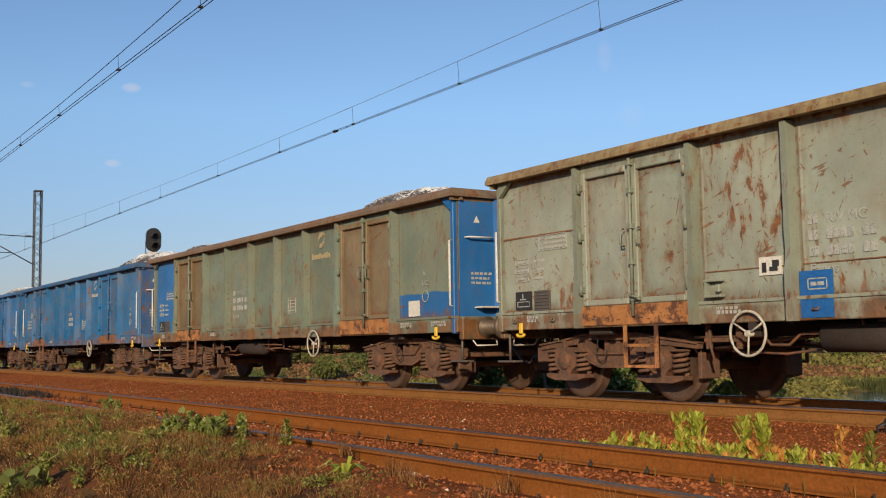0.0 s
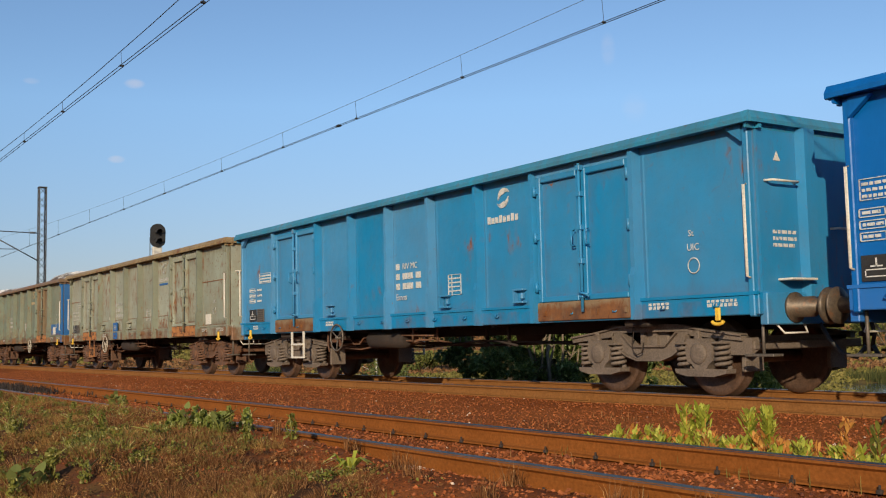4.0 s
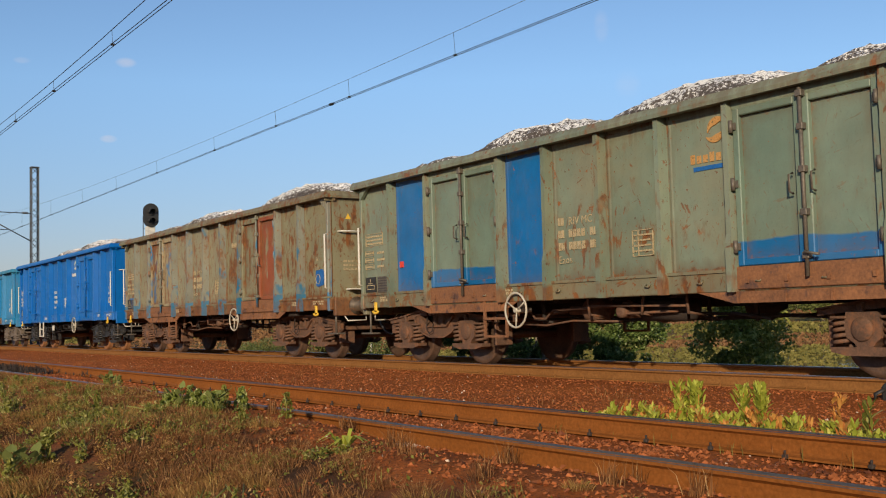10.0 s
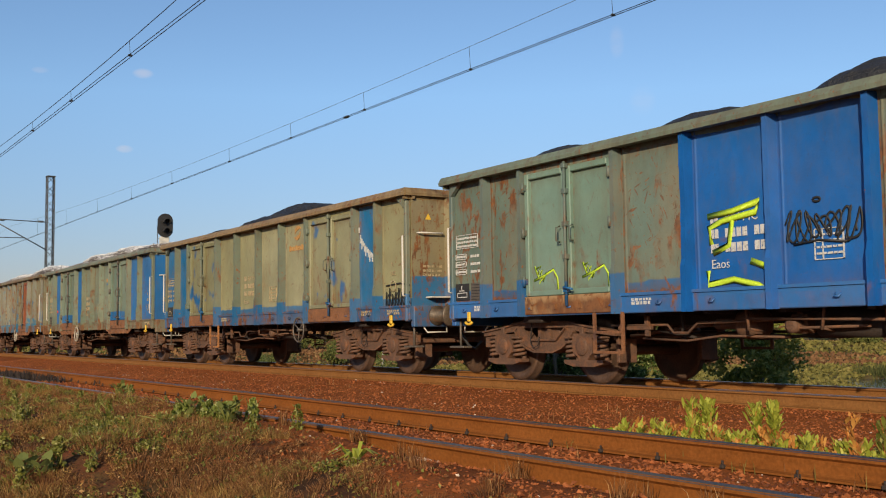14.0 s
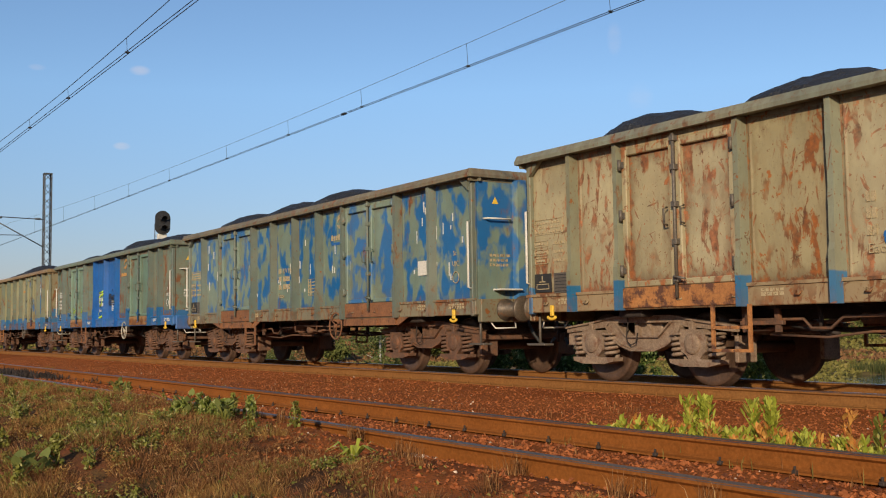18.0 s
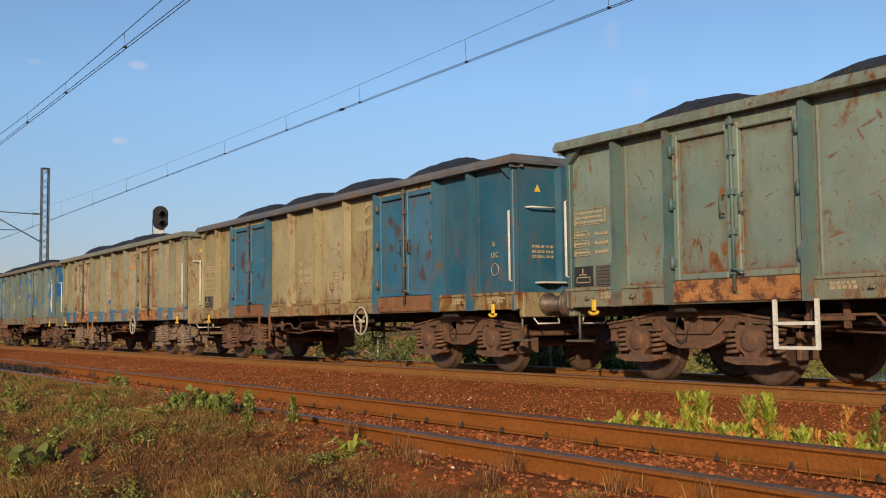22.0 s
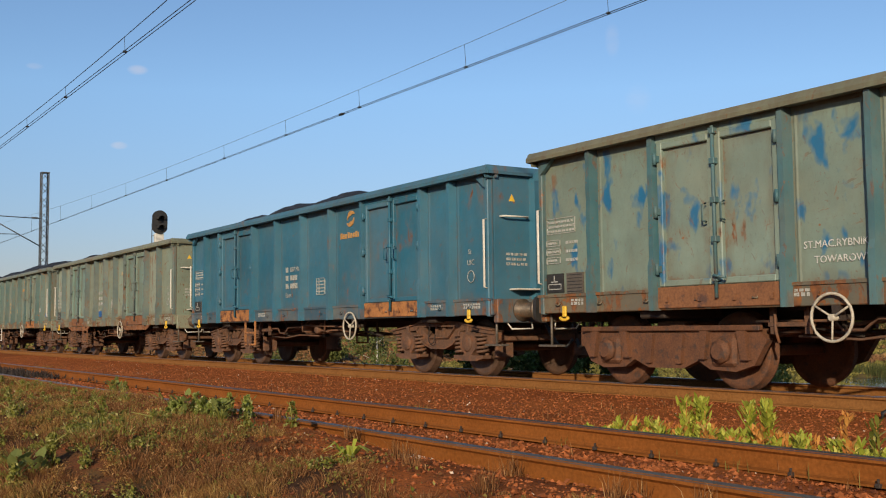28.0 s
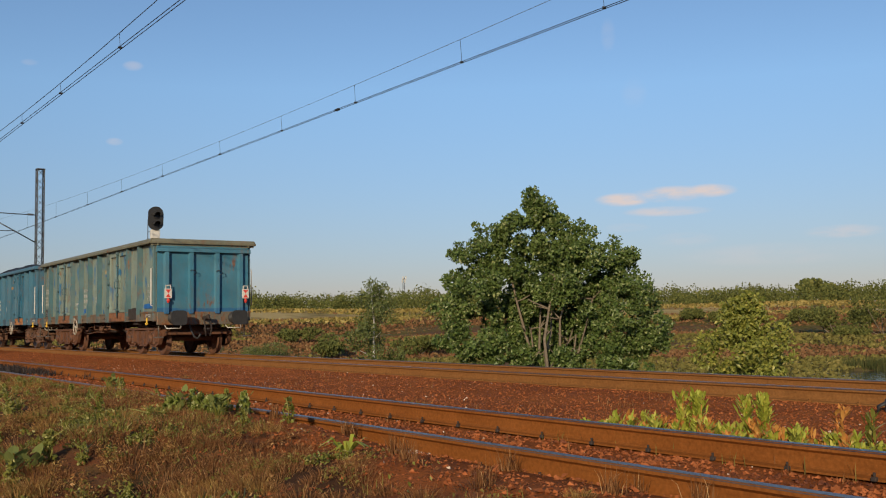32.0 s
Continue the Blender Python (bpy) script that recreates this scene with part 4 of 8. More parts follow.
                box(bm, xx - 0.10, xx - 0.02, *y(1.03, 1.10), 0.68, 0.80, 0.012)
                put("box%d_%s" % (k, tag), "axle_box", bm, "bogie")
                bm = bmesh.new()
                prism(bm, [(xx - 0.41, 0.335), (xx - 0.13, 0.335), (xx, 0.355), (xx + 0.13, 0.335), (xx + 0.41, 0.335), (xx + 0.40, 0.285), (xx + 0.22, 0.245), (xx - 0.22, 0.245), (xx - 0.40, 0.285)], "y", *y(0.95, 1.12))
                put("boxsaddle%d_%s" % (k, tag), "spring_saddle", bm, "bogie")
                for m, dx in enumerate((-0.30, 0.30)):
                    bm = bmesh.new()
                    coil(bm, xx + dx, s * 1.04, 0.345, 0.63, 0.088, 0.024, 4.5)
                    box(bm, xx + dx - 0.10, xx + dx + 0.10, *y(0.96, 1.13), 0.63, 0.66, 0.008)
                    put("coil%d%d_%s" % (k, m, tag), "coil_spring", bm, "bogie")
            bm = bmesh.new()
            hang = [(-0.24 + 0.03 * math.sin(k * 0.9), s * (1.11 + 0.012 * math.sin(k)), 0.93 - 0.055 * k) for k in range(8)] + [(-0.17, s * 1.12, 0.50), (-0.08, s * 1.12, 0.53), (-0.05, s * 1.11, 0.66)]
            tube(bm, hang, 0.009, 5)
            put("box_cable_" + tag, "earthing_cable", bm, "hose")
        for k, xx in enumerate((-w - 0.52, w + 0.52) if kind != "last" else ()):
            bm = bmesh.new()
            box(bm, xx - 0.03, xx + 0.03, *y(0.62, 0.95), 0.30, 0.72, 0.01)
            put("shoe%d_%s" % (k, tag), "brake_shoe", bm, "bogie")
    bm = bmesh.new()
    box(bm, -0.24, 0.24, -0.96, 0.96, 0.50, 0.82, 0.02)
    put("cross", "bogie_bolster", bm, "bogie")
    for k, xx in enumerate((-w - 0.5, w + 0.5)):
        bm = bmesh.new()
        box(bm, xx - 0.05, xx + 0.05, -0.95, 0.95, 0.62, 0.72)
        put("cross%s" % "ab"[k], "head_stock", bm, "bogie")
    SHAPES[kind] = out
    return out


RADIUS = 0.46
MOVERS, SPINNERS = [], []
IN_BOGIE = ("frame_", "box", "horn", "coil", "shoe", "cross")
IN_AXLE = ("axle", "disc")


def make_wagon(kind, x, label, coats, special=(), handwheel=2.1, lift=0.0):
    """A wagon with all its parts, its middle x metres behind the clean blue one's."""
    p = PLANS[kind]
    wagon = tagged(new("freight_wagon"), label, "wagon", "wagons of the freight train")
    MOVERS.append((wagon, x, 0.0))
    special = dict(special)
    shapes = wagon_shapes(kind)
    for key, name, me, coat in shapes:
        if key.startswith(IN_BOGIE) or key.startswith(IN_AXLE):
            continue
        if key in special and special[key] is None:
            continue
        ob = dressed(name, me, special.get(key, coats[coat]), wagon)
        if name in ("brake_handwheel", "handwheel_bracket"):
            ob.location.x = handwheel
        elif name in ("top_chord", "end_chord"):
            ob.location.z = lift
    for px in (-p["pivot"], p["pivot"]):
        bogie = new("bogie")
        bogie.parent, bogie.location = wagon, (px, 0, 0)
        for key, name, me, coat in shapes:
            if key.startswith(IN_BOGIE):
                dressed(name, me, M_UNDER if coat == "hose" else coats["bogie"], bogie)
        for dx in (-p["base"], p["base"]):
            axle = new("wheelset")
            axle.parent = wagon
            SPINNERS.append((axle, px + dx))
            for key, name, me, coat in shapes:
                if key.startswith(IN_AXLE):
                    dressed(name, me, coats["wheel"], axle)
    return wagon


def heap(x, kind, seed, humps, black, label):
    """Bulk load heaped in a wagon: humps of (place along the wagon, height over the rim, half length)."""
    H = PLANS[kind]["half"] - 0.08
    rnd = random.Random(seed)
    nx, ny = 150, 26
    verts, faces = [], []
    for i in range(nx + 1):
        u = -H + 2 * H * i / nx
        for j in range(ny + 1):
            w = -1.30 + 2.60 * j / ny
            z = 2.92
            for c, h, half in humps:
                d = ((u - c) / half) ** 2 + (w / 1.5) ** 2
                z = max(z, 2.92 + (h + 0.295) * max(0.0, 1 - d) ** 0.75)
            z += 0.05 * noise.noise(Vector((u * 2, w * 2, seed))) + (0.025 if black else 0.055) * noise.noise(Vector((u * 9, w * 9, seed)))
            z += rnd.uniform(-1, 1) * (0.008 if black else 0.028)
            edge = min(1.0, (1.30 - abs(w)) / 0.25, (H - abs(u)) / 0.3)
            verts.append((u, w, 2.86 + (z - 2.86) * max(0.0, edge)))
    for i in range(nx):
        for j in range(ny):
            a = i * (ny + 1) + j
            faces.append((a, a + ny + 1, a + ny + 2, a + 1))
    me = bpy.data.meshes.new("load")
    me.from_pydata(verts, [], faces)
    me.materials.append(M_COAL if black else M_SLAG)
    ob = tagged(new("coal_load" if black else "stone_load", me), label, "coal" if black else "crushed stone", "loads in the wagons", "stuff")
    MOVERS.append((ob, x, 0.0))
    return ob


# ---- ground ----
def smooth(a, b, v):
    u = min(1.0, max(0.0, (v - a) / (b - a)))
    return u * u * (3 - 2 * u)


LAKE = -3.3


def level(x, y):
    """The height of the ground: verge, track bed, embankment, lake basin, terraced far bank."""
    r = math.hypot(x - EYE.x, y - EYE.y)
    n = noise.noise(Vector((x * 0.9, y * 0.9, 0))) * 0.05 + noise.noise(Vector((x * 3.1, y * 3.1, 4))) * 0.018
    if y < -4.4:
        z = -0.215 - 0.50 * smooth(-8.0, -11.5, y)
        bank = smooth(-6.2, -8.2, x) * (1 - 0.5 * smooth(-12.0, -15.0, x)) * smooth(-6.50, -6.95, y)
        z += 0.075 * (1 - bank) * smooth(-6.55, -6.68, y) * (1 - smooth(-7.4, -8.6, y))
        z += bank * 0.21 * (1 - smooth(-8.5, -10.5, y))
        if y < -7.0:
            z += n
        return z + n * 0.2
    if y < 2.1:
        return -0.225 + 0.062 * smooth(-2.6, -1.2, y) * smooth(2.1, 1.7, y) + n * 0.2
    z = -0.225 - 1.9 * smooth(2.1, 8.0, y) - 0.98 * smooth(8.0, 40.0, y) + n
    dx, dy = (x + 22.5) / 27, (y - 66) / 23
    basin = math.sqrt(dx * dx + dy * dy)
    z -= 1.4 * (1 - smooth(0.85, 1.12, basin))
    wave = 10 * noise.noise(Vector((x * 0.012, y * 0.012, 1)))
    z += 1.9 * smooth(105, 150, r + wave) + 3.0 * smooth(165, 192, r + wave) + 2.1 * smooth(215, 232, r + wave * 0.5)
    z += 0.5 * noise.noise(Vector((x * 0.05, y * 0.05, 2))) * smooth(40, 110, r)
    return z


def axis_steps(fine0, fine1, step, far0, far1, grow=1.22):
    mid = list(np.arange(fine0, fine1, step))
    lo, hi, d = [], [], step
    v = fine0
    while v > far0:
        d *= grow
        v -= min(d, 60)
        lo.append(v)
    d, v = step, mid[-1]
    while v < far1:
        d *= grow
        v += min(d, 60)
        hi.append(v)
    return lo[::-1] + mid + hi


M_GROUND, nt, bsdf = shader("ground")
v = place(nt)
sep = nt.nodes.new("ShaderNodeSeparateXYZ")
wire(nt, v, sep.inputs[0])
wob = calc(nt, "ADD", sep.outputs["Y"], calc(nt, "MULTIPLY", fog(nt, v, 0.9, 5, 0.6), 1.6))
red = blend(nt, fog(nt, v, 1.1, 5, 0.6, 0.3, 0.7), (0.235, 0.062, 0.015, 1), (0.35, 0.108, 0.028, 1))
red = blend(nt, calc(nt, "MULTIPLY", fog(nt, v, 38, 3, 0.6, 0.5, 0.62), 0.7), red, (0.085, 0.033, 0.014, 1))
red = blend(nt, calc(nt, "MULTIPLY", fog(nt, v, 55, 2, 0.6, 0.62, 0.70), 0.45), red, (0.32, 0.15, 0.07, 1))
soil = blend(nt, fog(nt, v, 1.4, 5, 0.6, 0.35, 0.65), (0.050, 0.026, 0.014, 1), (0.115, 0.052, 0.022, 1))
soil = blend(nt, fog(nt, v, 0.7, 4, 0.6, 0.52, 0.62), soil, (0.17, 0.06, 0.026, 1))
soil = blend(nt, calc(nt, "MULTIPLY", fog(nt, v, 1.9, 6, 0.65, 0.48, 0.6), 0.7), soil, (0.12, 0.078, 0.028, 1))
soil = blend(nt, calc(nt, "MULTIPLY", fog(nt, v, 45, 3, 0.6, 0.5, 0.65), 0.6), soil, (0.045, 0.03, 0.022, 1))
heath = blend(nt, fog(nt, v, 0.09, 5, 0.6, 0.42, 0.58), (0.15, 0.078, 0.036, 1), (0.12, 0.105, 0.026, 1))
heath = blend(nt, fog(nt, v, 0.35, 5, 0.65, 0.5, 0.62), heath, (0.20, 0.145, 0.045, 1))
heath = blend(nt, fog(nt, v, 1.7, 5, 0.65, 0.5, 0.66), heath, (0.085, 0.06, 0.026, 1))
dry = node(nt, "ShaderNodeMapRange", i_From_Min=1.9, i_From_Max=2.3)
wire(nt, sep.outputs["Z"], dry.inputs["Value"])
heath = blend(nt, calc(nt, "MULTIPLY", dry.outputs[0], fog(nt, v, 0.06, 3, 0.6, 0.3, 0.5)), heath, (0.46, 0.34, 0.14, 1))
edge1 = node(nt, "ShaderNodeMapRange", i_From_Min=-6.9, i_From_Max=-6.5)
wire(nt, wob, edge1.inputs["Value"])
edge2 = node(nt, "ShaderNodeMapRange", i_From_Min=3.1, i_From_Max=3.9)
wire(nt, wob, edge2.inputs["Value"])
col = blend(nt, edge2.outputs[0], blend(nt, edge1.outputs[0], soil, red), heath)
wire(nt, col, bsdf.inputs["Base Color"])
bsdf.inputs["Roughness"].default_value = 0.95
bsdf.inputs["Specular IOR Level"].default_value = 0.06
bump(nt, bsdf, calc(nt, "ADD", fog(nt, v, 26, 4, 0.7), calc(nt, "MULTIPLY", fog(nt, v, 90, 2, 0.6), 0.5)), 0.5, 0.02)


def sheet():
    xs = axis_steps(-36.0, 3.0, 0.22, -900, 900)
    ys = axis_steps(-12.0, 3.0, 0.16, -400, 1500)
    ny = len(ys)
    verts = [(x, y, level(x, y)) for x in xs for y in ys]
    faces = [(i * ny + j, (i + 1) * ny + j, (i + 1) * ny + j + 1, i * ny + j + 1) for i in range(len(xs) - 1) for j in range(ny - 1)]
    me = bpy.data.meshes.new("ground")
    me.from_pydata(verts, [], faces)
    me.polygons.foreach_set("use_smooth", [True] * len(faces))
    me.materials.append(M_GROUND)
    return tagged(new("ground", me), "red-brown track bed, dry verge and heathland", "ground", kind="structure")


sheet()

M_WATER, nt, bsdf = shader("lake water")
bsdf.inputs["Base Color"].default_value = (0.03, 0.045, 0.05, 1)
bsdf.inputs["Roughness"].default_value = 0.08
bump(nt, bsdf, fog(nt, place(nt, 0, (1, 0.4, 1)), 2.5, 3), 0.12, 0.05)
bm = bmesh.new()
bmesh.ops.create_circle(bm, cap_ends=True, segments=48, radius=1.0)
for vert in bm.verts:
    vert.co = Vector((-22.5 + vert.co.x * 32, 66 + vert.co.y * 28, LAKE))
tagged(new("water", mesh_of(bm, "water", M_WATER)), "still grey-blue lake behind the embankment", "lake", kind="structure")


# ---- tracks ----
def rail_outline(y, z):
    half = [(0.035, 0.0), (0.0358, -0.028), (0.013, -0.045), (0.009, -0.075), (0.009, -0.125), (0.03, -0.142), (0.068, -0.152), (0.068, -0.165)]
    return [(y + a, z + b) for a, b in half] + [(y - a, z + b) for a, b in reversed(half)]


def track(y, z, web, label, near_top):
    top = {-1: near_top, 1: M_RAILTOP}
    rails = tagged(new("railway_track"), label, "railway track", kind="structure")
    for s in (-1, 1):
        yy = y + s * 0.754
        bm = bmesh.new()
        prism(bm, rail_outline(yy, z), "x", -420.0, 60.0)
        rail = part("rail", bm, web, rails)
        bm = bmesh.new()
        prism(bm, [(yy - 0.036, z - 0.010), (yy - 0.034, z + 0.003), (yy + 0.034, z + 0.003), (yy + 0.036, z - 0.010)], "x", -420.0, 60.0)
        if top[s] is M_RAILTOP:
            part("rail_head", bm, M_RAILTOP, rail, "polished steel running surface")
        else:
            part("rail_head", bm, top[s], rail, "rusted running surface")
    bm = bmesh.new()
    for s in (-1, 1):
        for d in (-1, 1):
            yy = y + s * 0.754 + d * 0.075
            box(bm, -0.018, 0.018, yy - 0.016, yy + 0.016, z - 0.165, z - 0.138, 0.005)
            tube(bm, [(0.0, yy, z - 0.14), (0.0, yy, z - 0.112)], 0.009, 6)
    clip = mesh_of(bm, "rail_clip", M_UNDER if web is M_RAIL else web)
    x = 3.0
    while x > -56:
        ob = part("rail_clips", clip, None, rails)
        ob.location.x = x
        x -= 0.62
    return rails


track(0.0, 0.0, M_RAIL_FAR, "rusty railway track that carries the train", M_RAILTOP)
track(-5.787, -0.036, M_RAIL, "rusty empty railway track half sunk in red ballast", M_RAILTOP_RUST)


# ---- overhead line ----
def line(name, points, radius, label, category="wire"):
    bm = bmesh.new()
    tube(bm, points, radius, 5)
    return tagged(new(name, mesh_of(bm, name, M_WIRE)), label, category)


def overhead(y, z_contact, sag_x, z_mess, rise, drops):
    """Twin contact wires under a sagging messenger, with droppers."""
    span = 63.0

    def mess(x):
        return z_mess + rise * ((x - sag_x) / span * 2) ** 2
    for dy in (-0.022, 0.022):
        line("contact_wire", [(x, y + dy * 1.4, z_contact) for x in (-200, -60, 0, 60)], 0.0066, "dark copper contact wire over the track")
    pts = []
    for k in range(61):
        x = -126 + k * 3.0
        u = (x - sag_x + span / 2) % span - span / 2
        pts.append((x, y, mess(sag_x + u)))
    mw = line("messenger_wire", pts, 0.0045 if y > -1 else 0.0068, "thin pale messenger wire above the contact wire")
    mw.data.materials[0] = M_WIRE_PALE if y > -1 else M_WIRE
    for x in drops:
        u = (x - sag_x + span / 2) % span - span / 2
        top = mess(sag_x + u)
        bm = bmesh.new()
        tube(bm, [(x, y, z_contact), (x - 0.04, y, top)], 0.004, 5)
        box(bm, x - 0.016, x + 0.016, y - 0.034, y + 0.034, z_contact - 0.012, z_contact + 0.024, 0.006)
        tagged(new("dropper", mesh_of(bm, "dropper", M_WIRE)), "thin dropper clamped between the two wires", "dropper", "droppers of the overhead line")


overhead(0.0, 5.475, -25.5, 5.84, 0.62, [-8.3, -11.6, -15.4, -19.4, -23.1, -27.1, -31.9, -36.2, -40.6, -45.5, -51])
overhead(-5.787, 5.248, -22.5, 5.45, 1.5, [-5.0, -9.0, -13.0, -16.66, -20.5, -23.9, -28.0])
bm = bmesh.new()
box(bm, -20.30, -20.14, -0.040, 0.040, 5.452, 5.498, 0.015)
tagged(new("wire_clamp", mesh_of(bm, "wire_clamp", M_WIRE)), "dark splice clamp on the contact wire", "clamp")


def lattice_mast(x, y, height, label):
    mast = tagged(new("catenary_mast"), label, "catenary mast", "masts of the overhead line")
    mast.location = (x, y, level(x, y))
    half = 0.19
    corners = [(-half, -half), (half, -half), (half, half), (-half, half)]
    for cx, cy in corners:
        bm = bmesh.new()
        box(bm, cx - 0.03, cx + 0.03, cy - 0.03, cy + 0.03, 0, height)
        part("leg", bm, M_LATTICE, mast)
    n = int(height / 0.42)
    for k in range(n):
        z0, z1 = k * height / n, (k + 1) * height / n
        for q in range(4):
            a, b = corners[q], corners[(q + 1) % 4]
            if k % 2:
                a, b = b, a
            bm = bmesh.new()
            tube(bm, [(*a, z0), (*b, z1)], 0.016, 4)
            part("brace", bm, M_LATTICE, mast)
    bm = bmesh.new()
    box(bm, -half - 0.04, half + 0.04, -half - 0.04, half + 0.04, height, height + 0.05)
    part("cap", bm, M_LATTICE, mast)
    bm = bmesh.new()
    z = -level(x, y)
    tube(bm, [(0, -half, 7.35 + z), (0, -4.6, 7.45 + z)], 0.03, 6)
    tube(bm, [(0, -half, 5.75 + z), (0, -3.2, 7.40 + z)], 0.035, 6)
    tube(bm, [(0, -1.3, 6.4 + z), (0, -4.2, 6.35 + z)], 0.025, 6)
    for yy in (-0.5, -2.6):
        turned(bm, [(0.03, -0.16), (0.07, -0.13), (0.05, -0.05), (0.07, 0.0), (0.05, 0.06), (0.07, 0.12), (0.03, 0.16)], (0, yy, 7.37 + z), "y", 10)
    part("cantilever", bm, M_LATTICE, mast, "cantilever arm with insulators")
    bm = bmesh.new()
    box(bm, -0.45, 0.45, -0.45, 0.45, -0.6, 0.15, 0.04)
    part("footing", bm, M_PALE_STONE, mast, "concrete footing")
    return mast


lattice_mast(-63.1, 3.2, 10.0 - level(-63.1, 3.2), "grey steel lattice mast beside the track")


def signal():
    s = tagged(new("railway_signal"), "dark oval railway signal head on a white post", "railway signal")
    x, y = -40.6, 2.6
    s.location = (x, y, level(x, y))
    z = -level(x, y)
    bm = bmesh.new()
    tube(bm, [(0, 0, -0.3), (0, 0, 4.7 + z)], 0.07, 12)
    part("post", bm, M_WHITE, s)
    bm = bmesh.new()
    box(bm, -0.09, 0.12, -0.17, 0.17, 4.28 + z, 4.62 + z, 0.01)
    part("number_plate", bm, M_WHITE, s, "white plate under the head")
    bm = bmesh.new()
    oval = [(0.30 * math.cos(a) , (5.06 + z) + 0.17 * (1 if math.sin(a) > 0 else -1) * (abs(math.sin(a)) > 1e-6) + 0.30 * math.sin(a)) for a in (2 * math.pi * k / 24 + 0.001 for k in range(24))]
    prism(bm, oval, "x", 0.06, 0.16)
    box(bm, -0.12, 0.06, -0.17, 0.17, 4.68 + z, 5.3 + z, 0.03)
    head = part("head", bm, M_BLACK, s, "black backing board")
    for zz in (4.80, 5.16):
        bm = bmesh.new()
        turned(bm, [(0.12, 0.16), (0.12, 0.20), (0.10, 0.20), (0.10, 0.17)], (0, 0, zz + z), "x", 16)
        part("lens", bm, M_UNDER_BLACK, s, "unlit dark lens")
        bm = bmesh.new()
        arc = [(0.15 * math.cos(a), zz + z + 0.15 * math.sin(a)) for a in (math.pi * k / 10 for k in range(11))]
        arc += [(0.135 * math.cos(a), zz + z + 0.135 * math.sin(a)) for a in (math.pi * k / 10 for k in range(10, -1, -1))]
        prism(bm, arc, "x", 0.15, 0.42)
        part("hood", bm, M_BLACK, s)
    bm = bmesh.new()
    for dy in (-0.16, 0.16):
        tube(bm, [(-0.35, dy, 0), (-0.35, dy, 5.05 + z)], 0.018, 5)
    for k in range(17):
        tube(bm, [(-0.35, -0.16, 0.2 + k * 0.29), (-0.35, 0.16, 0.2 + k * 0.29)], 0.012, 5)
    part("ladder", bm, M_LATTICE, s)


signal()

# a small black box by the rail
bm = bmesh.new()
box(bm, -6.26, -5.60, -1.40, -1.08, -0.26, 0.0, 0.04)
tube(bm, [(-6.20, -1.40, -0.06), (-6.26, -1.46, -0.10), (-6.28, -1.47, -0.24)], 0.02, 8)
tagged(new("track_magnet", mesh_of(bm, "track_magnet", M_BLACK)), "black train-stop magnet box beside the rail", "track magnet")


# ---- plants ----
def leaf_shader(name, a, b, c, shine=0.45):
    m, nt, bsdf = shader(name)
    geo = nt.nodes.new("ShaderNodeNewGeometry")
    r = geo.outputs["Random Per Island"]
    ramp = node(nt, "ShaderNodeMapRange", i_From_Min=0.0, i_From_Max=0.7)
    wire(nt, r, ramp.inputs["Value"])
    hi = node(nt, "ShaderNodeMapRange", i_From_Min=0.82, i_From_Max=1.0)
    wire(nt, r, hi.inputs["Value"])
    col = blend(nt, hi.outputs[0], blend(nt, ramp.outputs[0], a, b), c)
    wire(nt, col, bsdf.inputs["Base Color"])
    bsdf.inputs["Roughness"].default_value = shine
    bsdf.inputs["Specular IOR Level"].default_value = 0.3 if shine < 0.7 else 0.1
    tr = nt.nodes.new("ShaderNodeBsdfTranslucent")
    wire(nt, col, tr.inputs["Color"])
    mix = node(nt, "ShaderNodeMixShader")
    mix.inputs[0].default_value = 0.25
    out = next(n for n in nt.nodes if n.type == "OUTPUT_MATERIAL")
    wire(nt, bsdf.outputs[0], mix.inputs[1])
    wire(nt, tr.outputs[0], mix.inputs[2])
    wire(nt, mix.outputs[0], out.inputs["Surface"])
    return m


# the oak's third, palest colour paints sun glints onto some of its leaves
M_OAK = leaf_shader("oak leaves", (0.050, 0.084, 0.022, 1), (0.132, 0.186, 0.046, 1), (0.34, 0.37, 0.155, 1), 0.40)
M_WILLOW = leaf_shader("yellow-green leaves", (0.12, 0.145, 0.024, 1), (0.26, 0.265, 0.05, 1), (0.42, 0.37, 0.09, 1))
M_BIRCH = leaf_shader("birch leaves", (0.08, 0.105, 0.028, 1), (0.15, 0.175, 0.05, 1), (0.27, 0.26, 0.10, 1))
M_FARLEAF = leaf_shader("far foliage", (0.085, 0.10, 0.03, 1), (0.15, 0.16, 0.045, 1), (0.21, 0.20, 0.06, 1), 0.85)
M_DRY = leaf_shader("dry red-brown grass", (0.115, 0.048, 0.02, 1), (0.265, 0.122, 0.046, 1), (0.50, 0.30, 0.13, 1), 0.8)
M_STRAW = leaf_shader("yellow straw grass", (0.13, 0.097, 0.026, 1), (0.22, 0.17, 0.048, 1), (0.145, 0.155, 0.036, 1), 0.8)
M_WEED = leaf_shader("green weeds", (0.10, 0.108, 0.019, 1), (0.21, 0.205, 0.037, 1), (0.44, 0.39, 0.15, 1), 0.5)
M_DOCK = leaf_shader("bright green dock leaves", (0.25, 0.28, 0.03, 1), (0.40, 0.41, 0.06, 1), (0.58, 0.46, 0.12, 1), 0.5)
M_DOCK_RED = leaf_shader("orange withered leaves", (0.42, 0.14, 0.03, 1), (0.55, 0.26, 0.06, 1), (0.40, 0.30, 0.08, 1), 0.6)
M_REED = leaf_shader("reeds", (0.05, 0.062, 0.02, 1), (0.085, 0.09, 0.03, 1), (0.12, 0.10, 0.04, 1), 0.8)
